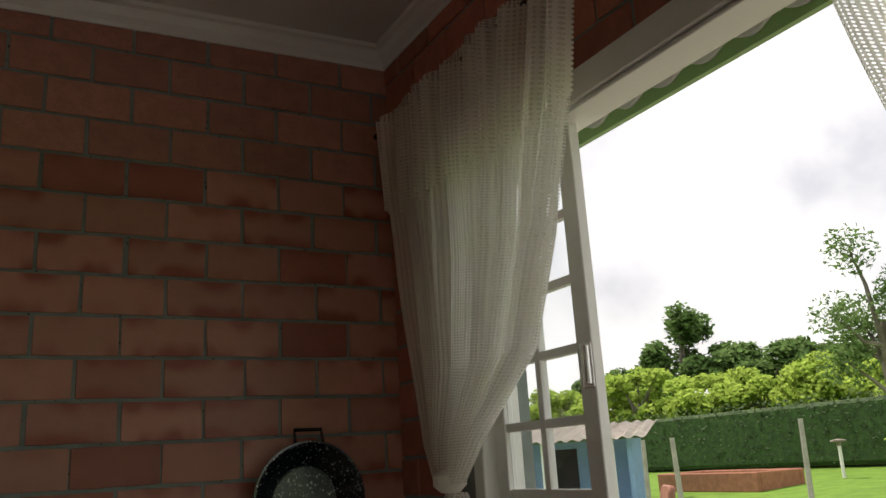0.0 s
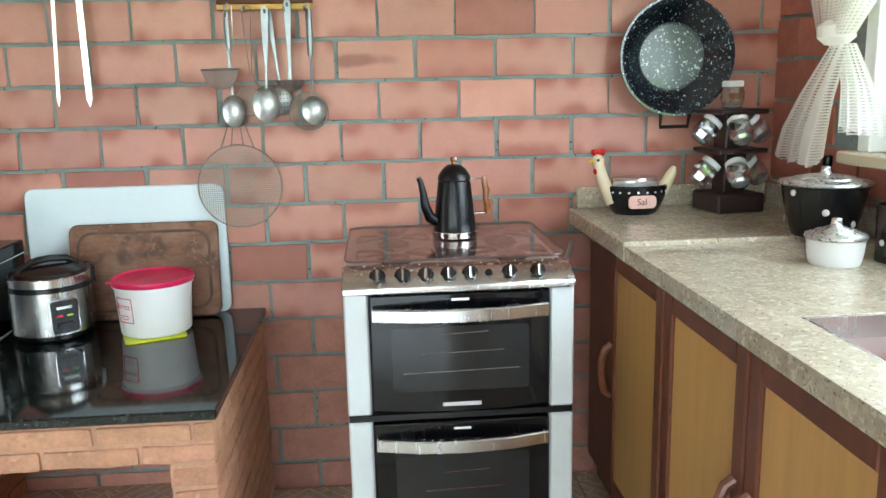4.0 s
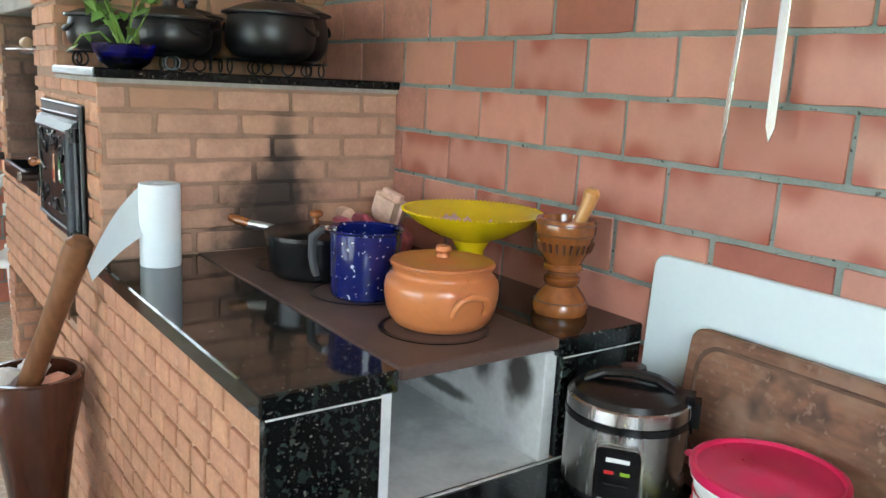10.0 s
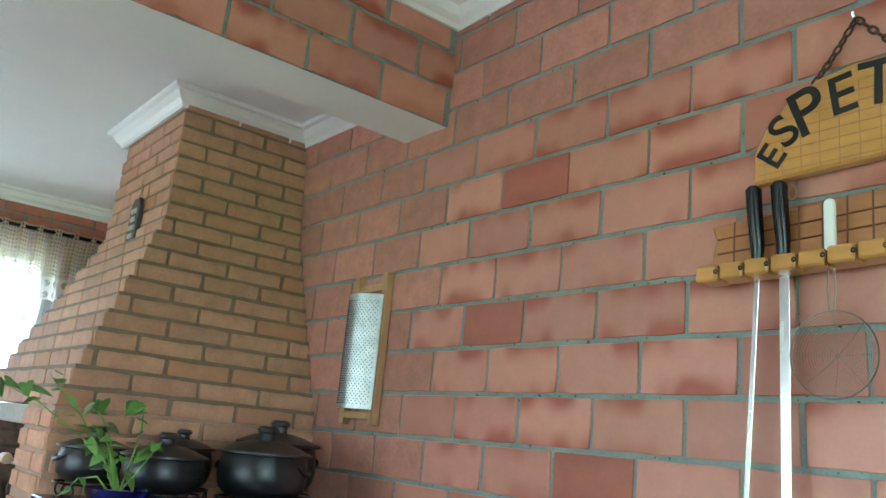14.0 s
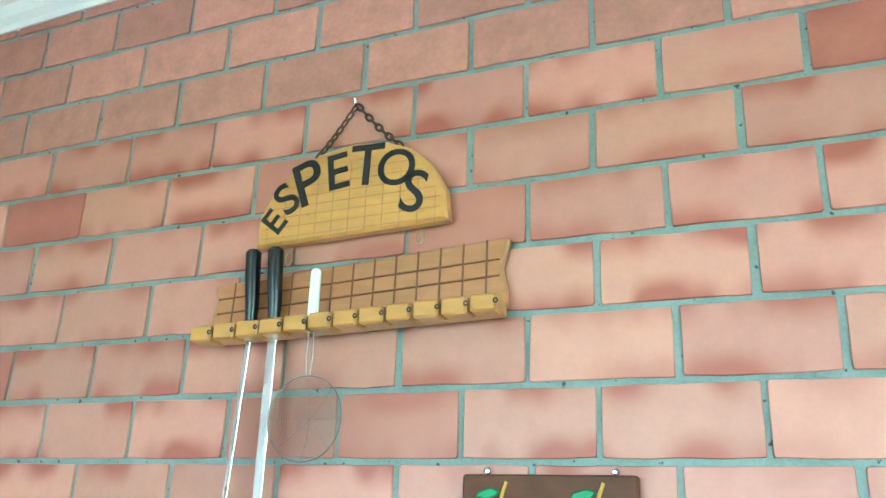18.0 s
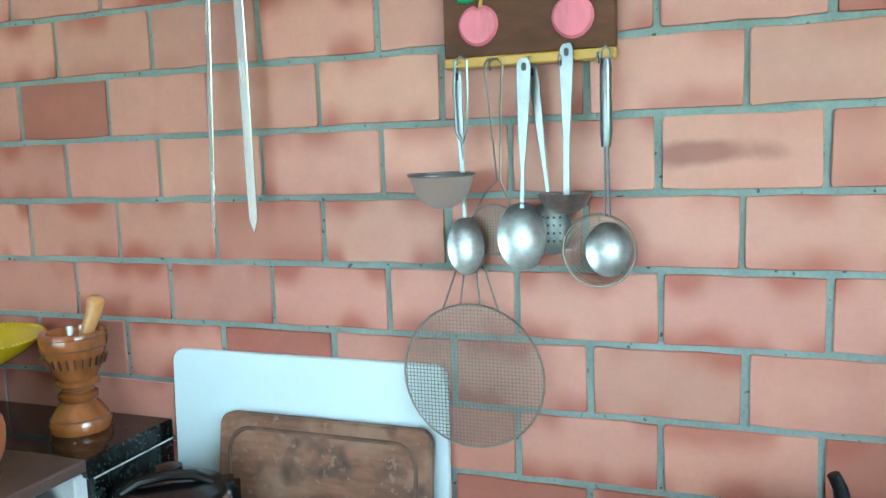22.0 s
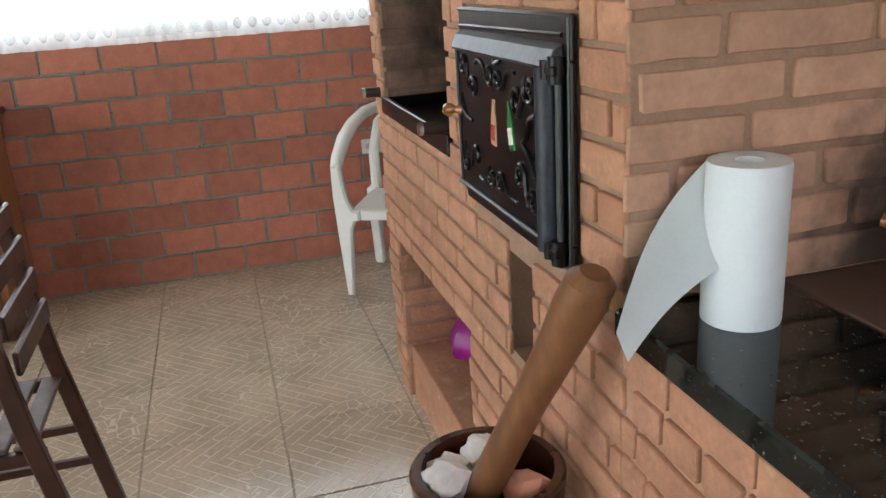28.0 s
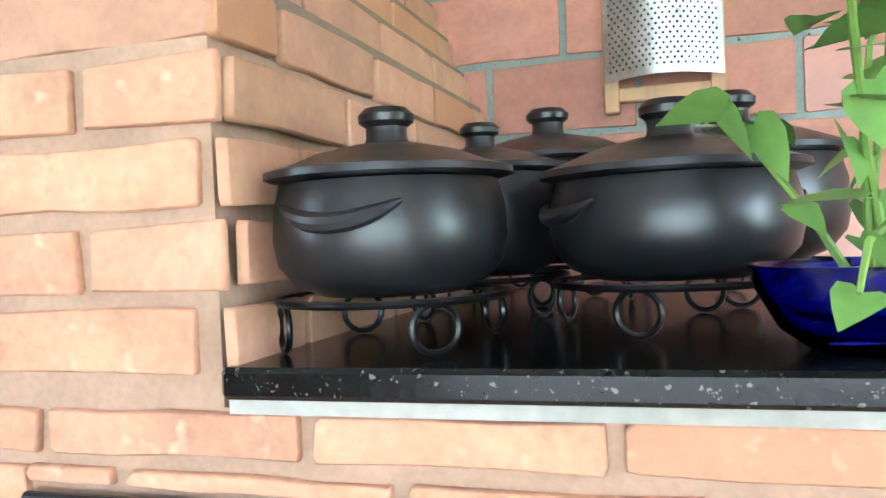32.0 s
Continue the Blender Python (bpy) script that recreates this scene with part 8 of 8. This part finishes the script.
bm_ = thing("floor_mortar", (-2.275, 2.305, 0), "tall dark wooden floor mortar with a long pestle and rags", "mortar")
part("cup", lathe([(0, 0), (0.098, 0), (0.105, 0.01), (0.105, 0.13), (0.098, 0.15), (0.072, 0.17), (0.070, 0.22), (0.095, 0.45), (0.122, 0.60), (0.127, 0.665), (0.122, 0.672), (0.108, 0.672), (0.105, 0.62), (0.07, 0.5), (0, 0.47)], 40), mat("oiled_dark_wood", (0.075, 0.024, 0.014), 0.25, 0, 0.35, 9, 50, 0.08, stretch=(1, 1, 0.25), coat=0.3), bm_)
part("pestle", tube([(-0.03, -0.04, 0.52), (0.04, 0.0, 0.70), (0.10, 0.035, 0.86), (0.15, 0.06, 0.98), (0.185, 0.078, 1.07), (0.202, 0.087, 1.115), (0.208, 0.09, 1.13)], [0.03, 0.029, 0.028, 0.031, 0.036, 0.034, 0.02], 16), mat("pestle_wood", (0.2, 0.085, 0.035), 0.4, 0, 0.45, 10, 50, 0.15, stretch=(1, 1, 0.3)), bm_, "long worn wooden pestle")
for k, (x, y, z) in enumerate(((-0.04, -0.05, 0.64), (0.0, -0.07, 0.66), (-0.05, 0.01, 0.66), (0.05, 0.05, 0.64))):
    part("rag", moved(lathe([(0, -0.035), (0.034, -0.02), (0.04, 0.008), (0.024, 0.03), (0, 0.036)], 14, 0, 0, 0.2), pose(x, y, z, 20 * k, 15, 0)), mat("pale_rag", (0.78, 0.76, 0.76), 0.8, 0, 0.2, 20) if k != 3 else mat("peach_rag", (0.65, 0.3, 0.2), 0.9), bm_)


bm_.matrix_basis = pose(-2.295, 2.29, 0) @ Matrix.Diagonal((1.08, 1.08, 0.92, 1))


def plastic_chair(m, label):
    ob = thing("plastic_chair", (0, 0, 0), label, "chair", "white plastic chairs")
    W = PLASTIC_WHITE
    part("seat", moved(slab(rounded(-0.22, -0.22, 0.22, 0.2, 0.06), 0.40, 0.42, "xy", 0.008), pose(0, 0, 0)), W, ob)
    for s in (-1, 1):
        part("front_leg", slab([(s * x, z) for x, z in ((0.29, 0.63), (0.245, 0.64), (0.238, 0.56), (0.222, 0.47), (0.2, 0.425), (0.17, 0.42), (0.17, 0.375), (0.195, 0.365), (0.21, 0.33), (0.218, 0.25), (0.232, 0.0), (0.265, 0.0), (0.283, 0.3), (0.292, 0.5))][::-s], -0.245, -0.20, "xz", 0.01), W, ob)
        part("rear_leg", slab([(0.16, 0.43), (0.23, 0.43), (0.25, 0.0), (0.21, 0.0)], s * 0.22 - 0.028, s * 0.22 + 0.028, "yz", 0.012), W, ob)
        part("armrest", tube([(s * 0.266, -0.222, 0.62), (s * 0.268, -0.18, 0.66), (s * 0.268, -0.06, 0.725), (s * 0.258, 0.07, 0.775), (s * 0.23, 0.19, 0.81), (s * 0.18, 0.27, 0.825), (s * 0.12, 0.31, 0.828)], [0.028, 0.032, 0.034, 0.032, 0.03, 0.027, 0.024], 12), W, ob)
    part("apron", box((-0.168, -0.235, 0.372), (0.168, -0.205, 0.419), 0.006), W, ob)
    outer = [(-0.2, 0.42), (-0.215, 0.6), (-0.19, 0.74), (-0.12, 0.81), (0, 0.835), (0.12, 0.81), (0.19, 0.74), (0.215, 0.6), (0.2, 0.42)]
    part("back_rim", tube([(x, 0.20 + 0.12 * (z - 0.42) / 0.4, z) for x, z in outer], 0.027, 10), W, ob)
    for k in range(-2, 3):
        part("back_slat", tube([(0.072 * k, 0.20, 0.42), (0.075 * k, 0.27, 0.62), (0.06 * k, 0.315, 0.80)], 0.014, 8), W, ob)
    ob.matrix_basis = m
    return ob


plastic_chair(pose(-4.877, 2.74, 0, 0, 0, 64), "white plastic monobloc armchair beside the barbecue")
plastic_chair(pose(-1.64, 1.17, 0, 0, 0, 68), "white plastic monobloc armchair in the middle of the room")

fold = thing("folding_chair", (-3.2, 1.25, 0), "dark brown slatted wooden folding chair", "chair")
DW = mat("dark_stained_slats", (0.05, 0.018, 0.012), 0.35, 0, 0.35, 9, 50, 0.1)
SEATW = mat("worn_seat_slats", (0.12, 0.085, 0.075), 0.45, 0, 0.5, 16, 60, 0.15)
for s in (0.2, -0.2):
    part("back_post", slab([(0.20, 0.0), (0.245, 0.0), (0.16, 0.5), (0.10, 1.0), (0.06, 1.0), (0.115, 0.5)], s - 0.014, s + 0.014, "yz", 0.004), DW, fold)
    part("front_leg", slab([(-0.25, 0.0), (-0.205, 0.0), (-0.16, 0.4), (-0.2, 0.4)], s - 0.03, s - 0.004, "yz", 0.004), DW, fold)
    part("seat_rail", box((s - 0.028, -0.22, 0.395), (s, 0.17, 0.43), 0.004), DW, fold)
    part("side_stretcher", box((s - 0.022, -0.23, 0.25), (s - 0.004, 0.19, 0.275), 0.003), DW, fold)
    part("side_stretcher", box((s - 0.022, -0.235, 0.14), (s - 0.004, 0.21, 0.165), 0.003), DW, fold)
for k in range(6):
    part("seat_slat", box((-0.19, -0.215 + 0.063 * k, 0.431), (0.19, -0.165 + 0.063 * k, 0.445), 0.004), SEATW, fold)
for k in range(4):
    part("back_slat", moved(box((-0.185, 0.0, 0.62 + 0.09 * k), (0.185, 0.015, 0.68 + 0.09 * k), 0.004), pose(0, 0.145 - 0.0115 * k, 0, 0, 0, 0)), DW, fold)
cap = thing("white_cloth", (-3.0, 1.33, 0.86), "white cloth hung on the folding chair's post", "cloth")
part("cloth", lathe([(0, -0.04), (0.03, -0.035), (0.036, 0.0), (0.022, 0.03), (0, 0.034)], 16, 0, 0, 0.1), WHITE, cap)

dresser = thing("wooden_dresser", (-5.05, 0.25, 0), "honey and dark wood dresser against the wall", "dresser")
part("body", box((-0.31, -0.75, 0.08), (0.22, 0.68, 0.95), 0.006), mat("dresser_wood", (0.3, 0.13, 0.05), 0.4, 0, 0.3, 8, 50, 0.1, stretch=(1, 1, 0.2)), dresser)
part("top", box((-0.32, -0.78, 0.95), (0.25, 0.71, 0.98), 0.006), MID_WOOD, dresser)
part("plinth", box((-0.31, -0.74, 0.0), (0.19, 0.66, 0.08), 0.004), DARK_WOOD, dresser)
for y0, y1 in ((-0.72, -0.04), (-0.02, 0.65)):
    d = part("door", box((0.222, y0, 0.11), (0.24, y1, 0.92), 0.004), MID_WOOD, dresser)
    part("panel", box((0.238, y0 + 0.08, 0.2), (0.246, y1 - 0.08, 0.83), 0.006), PALE_PANEL, d)

outlet = thing("wall_socket", (WEST + 0.009, 2.685, 0.595), "white wall socket plate on the brick wall", "socket")
part("plate", box((0, -0.06, -0.038), (0.010, 0.06, 0.038), 0.004), PLASTIC_WHITE, outlet)
for y in (-0.025, 0.025):
    part("socket_face", moved(lathe([(0.016, 0), (0.016, 0.002), (0, 0.002)], 16), pose(0.010, y, 0, 0, 90, 0)), mat("socket_grey", (0.5, 0.5, 0.48), 0.4), outlet)
bag = thing("magenta_bag", (-3.56, 2.68, 0.2), "magenta plastic bag on the floor of the barbecue niche", "bag")
part("body", lathe([(0, 0), (0.10, 0), (0.108, 0.02), (0.10, 0.07), (0.08, 0.11), (0.045, 0.14), (0.015, 0.155), (0, 0.155)], 24, wob=0.09), mat("magenta_plastic", (0.32, 0.01, 0.22), 0.35, 0, 0.2, 12, 40, 0.4), bag)
jar2 = thing("blue_lighter", (-2.50, FY + 0.05, 0.68), "blue plastic lighter in the brick recess", "lighter")
part("body", moved(lathe([(0, 0), (0.018, 0.002), (0.02, 0.03), (0.016, 0.05), (0, 0.052)], 14), pose(0, 0, 0.02, 90, 0, 70)), mat("light_blue_plastic", (0.03, 0.28, 0.42), 0.35), jar2)

# ---- the garden ----
GX = [-300, -60, EAST + 0.2, 3.0, 9.0, 15.0, 22.0, 60, 300]


def rise(x):
    """Height of the lawn, which climbs gently away from the house to the east."""
    return -0.2 + 1.15 * min(1, max(0, (x - 2.5) / 18))


gb = bmesh.new()
gl = [[gb.verts.new((x, y, rise(x))) for y in (-300, -20, 0, 20, 40, 300)] for x in GX]
for p, q in zip(gl, gl[1:]):
    for i in range(5):
        gb.faces.new((p[i], q[i], q[i + 1], p[i + 1]))
ground = built("ground", gb, LAWN, "sunlit green lawn rising gently to the hedge")
# Unseen yard added in place of lawn, so no green light bounces indoors.
yard = built("pavement", cat(box((-40, -30, -0.3), (EAST + 0.2, SOUTH - 4.4, -0.19), 0), box((-40, SOUTH - 4.4, -0.3), (WEST - 0.2, 12, -0.19), 0), box((WEST - 0.2, NORTH + 0.2, -0.3), (EAST + 0.2, 12, -0.19), 0), box((EAST + 0.2, -30, -0.3), (2.9, 12, -0.165), 0), slab([(2.9, -0.3), (6.2, -0.3), (6.2, rise(6.2) + 0.012), (2.9, -0.165)], -30, 12, "xz", 0)), BOUNCE_PAVING, "unseen cement yard round the house, added for its neutral bounce light")
grng = random.Random(11)


def leaf_cloud(blobs, n, size, seed):
    """Many small leaf quads in uneven clumps."""
    r = random.Random(seed)
    v, f = [], []
    for k in range(n):
        c, s = blobs[r.randrange(len(blobs))]
        d = Vector((r.gauss(0, 1), r.gauss(0, 1), r.gauss(0, 1))).normalized() * (r.random() ** 0.45)
        p = Vector(c) + Vector((d.x * s[0], d.y * s[1], d.z * s[2]))
        a = Vector((r.gauss(0, 1), r.gauss(0, 1), r.gauss(0, 1))).normalized() * size * r.uniform(0.5, 1.2)
        b = a.orthogonal().normalized() * size * r.uniform(0.3, 0.7)
        o = len(v)
        v += [p - a, p + b, p + a, p - b]
        f += [(o, o + 1, o + 2, o + 3)]
    me = bpy.data.meshes.new("foliage")
    me.from_pydata(v, [], f)
    return me


def tree(at, h, spread, material, label, seed, n=2600, size=0.11, bare=False):
    r = random.Random(seed)
    ob = thing("tree", at, label, "tree")
    tr = part("trunk", tube([(0, 0, -0.05), (0.05, 0.02, h * 0.25), (-0.03, 0.06, h * 0.45), (0.04, 0, h * 0.62)], [0.035 * h, 0.028 * h, 0.02 * h, 0.012 * h], 8), BARK, ob)
    blobs = []
    for k in range(11):
        a = k * 2.4 + r.uniform(-0.4, 0.4)
        z = h * r.uniform(0.42, 0.92)
        q = spread * r.uniform(0.35, 0.9) * (1.15 - 0.5 * z / h)
        e = (q * math.cos(a), q * math.sin(a), z)
        part("limb", tube([(0, 0, h * (0.3 + 0.025 * k)), (e[0] * 0.5, e[1] * 0.5, z * 0.85), e], [0.012 * h, 0.008 * h, 0.003 * h], 6), BARK, tr)
        blobs.append((e, (spread * 0.36, spread * 0.36, h * 0.11)))
    me = leaf_cloud(blobs, n, size, seed)
    me.materials.append(material)
    c = new("crown", me)
    c.parent = ob
    return ob


G = -0.2
for k, (x, y, h, s, sd) in enumerate(((30, 30.2, 7.6, 2.2, 1), (30.5, 33.3, 5.2, 2.4, 2), (31, 28.2, 5.4, 2.3, 3), (31, 25.8, 5.5, 2.4, 4), (32, 23.2, 4.8, 2.4, 5), (33, 20.5, 4.4, 2.4, 21), (30, 36.5, 4.6, 2.4, 22))):
    tree((x, y, rise(x) - 0.02), h, s, TREE_DARK, "tall dark green tree behind the hedge", sd, 6500, 0.19)
for k in range(13):
    x, y = 23.6 + grng.uniform(-0.8, 1.2), 34 - 1.75 * k + grng.uniform(-0.4, 0.4)
    tree((x, y, rise(x) - 0.02), grng.uniform(3.2, 3.9), 1.7, TREE_LIGHT, "young light green tree behind the hedge", 40 + k, 4200, 0.12)
tree((15.0, 9.9, rise(15) - 0.02), 5.0, 1.5, TREE_DARK, "thin-leaved garden tree with pale bare branches", 77, 5200, 0.07)
tree((15.4, 9.6, rise(15.4) - 0.02), 1.5, 0.8, TREE_LIGHT, "low light green shrub under the garden tree", 78, 900, 0.06)
hedge = thing("hedge", (20, 18, rise(20) - 0.02), "clipped dark green hedge wall across the garden", "hedge")
part("core", box((-0.5, -14, 0), (0.4, 15, 1.62), 0.1), HEDGE, hedge)
me = leaf_cloud([((-0.5, -14 + 0.55 * k, z), (0.12, 0.5, 0.3)) for k in range(53) for z in (0.25, 0.6, 0.95, 1.3, 1.6)], 9000, 0.06, 5)
me.materials.append(HEDGE)
lv = new("leaves", me)
lv.parent = hedge
lv["kind"] = "stuff"
bed = thing("planting_bed", (15.3, 14.1, rise(15.3) - 0.05), "low reddish brick planting bed", "planter")
for a, b in (((-0.7, -1.0, 0), (-0.55, 2.0, 0.42)), ((0.7, -1.0, 0), (0.85, 2.0, 0.42)), ((-0.55, -1.0, 0), (0.7, -0.85, 0.42)), ((-0.55, 1.85, 0), (0.7, 2.0, 0.42))):
    part("wall", box(a, b, 0.02), BRICK_RED, bed)
part("soil", box((-0.55, -0.85, 0), (0.7, 1.85, 0.3), 0), LAWN, bed)
for x, y, h, lean in ((13.5, 10.95, 1.5, 2), (11.0, 11.65, 1.45, -2), (12.0, 13.6, 1.4, 1)):
    ps = thing("garden_post", (x, y, rise(x) - 0.02), "weathered pale garden post standing in the lawn", "post", "garden posts")
    part("post", moved(tube([(0, 0, 0), (0, 0, h)], [0.055, 0.045], 10), pose(0, 0, 0, 0, lean, 0)), CONCRETE, ps)
lamp = thing("garden_lamp", (17.0, 12.75, rise(17) - 0.02), "small dark garden lamp on a short post", "lamp")
part("post", tube([(0, 0, 0), (0, 0, 0.7)], 0.04, 8), WHITE, lamp)
part("cap", lathe([(0, 0.86), (0.16, 0.83), (0.17, 0.80), (0.06, 0.77), (0.05, 0.7), (0, 0.7)], 20), BARK, lamp)
barrow = thing("upturned_wheelbarrow", (10.0, 11.1, rise(10) - 0.02), "rusty upturned wheelbarrow tray leaning on a post", "wheelbarrow")
part("tray", moved(slab(rounded(-0.3, 0, 0.3, 0.75, 0.12), -0.06, 0.06, "xz", 0.03), pose(0, 0, 0.02, 12, 0, 60)), mat("rusty_red_tray", (0.3, 0.12, 0.08), 0.7, 0, 0.4, 8), barrow)
part("wheel", moved(lathe([(0.1, -0.03), (0.16, -0.03), (0.17, 0), (0.16, 0.03), (0.1, 0.03)], 20), pose(0.1, 0.15, 0.17, 90, 0, 60)), RUBBER, barrow)
shed = thing("blue_shed", (11.34, 16.9, rise(12) - 0.1), "open shed with pale blue walls and corrugated roof", "shed", "", -50)
part("wall", box((-2.0, 0.6, 0), (2.6, 0.75, 1.55), 0), BLUE_PAINT, shed)
part("wall", box((2.5, -0.8, 0), (2.6, 0.6, 1.55), 0), BLUE_PAINT, shed)
# Flat near-black panel: the shade inside an open doorway, put in as colour.
part("doorway", box((0.5, 0.585, 0), (1.1, 0.6, 1.4), 0), mat("doorway_shade", (0.03, 0.03, 0.035), 0.8), shed)
part("slab", box((-2.2, -1.1, 0), (2.8, 0.8, 0.06), 0.01), CONCRETE, shed)
bm = bmesh.new()
rr = [[bm.verts.new((-2.4 + 5.4 * i / 90, y, z + 0.03 * math.sin(i * 1.4))) for i in range(91)] for y, z in ((-1.3, 1.56), (1.0, 1.95))]
for i in range(90):
    bm.faces.new((rr[0][i], rr[0][i + 1], rr[1][i + 1], rr[1][i]))
bmesh.ops.solidify(bm, geom=bm.faces[:], thickness=0.015)
part("roof", bm, FIBRO, shed, "grey corrugated fibre-cement roof")
for x in (-2.0, -0.7, 0.7, 2.2):
    part("post", tube([(x, -1.0, 0.05), (x, -1.0, 1.62)], 0.06, 10), BLUE_PAINT if x < 0 else WHITE, shed)
hill = built("backdrop", lathe([(430, -0.3), (300, 22), (150, 34), (60, 38), (0, 39)], 40, 900, 620, 0.03), HILL, "hill on the horizon with haze painted in as blue", smooth=60)
west_yard = thing("yard_wall", (-9.0, 1.5, G), "pale yard wall seen through the curtains", "wall")
part("wall", box((-0.1, -9, 0), (0.1, 9, 1.9), 0), mat("pale_yard_paint", (0.5, 0.49, 0.46), 0.9, 0, 0.1), west_yard)
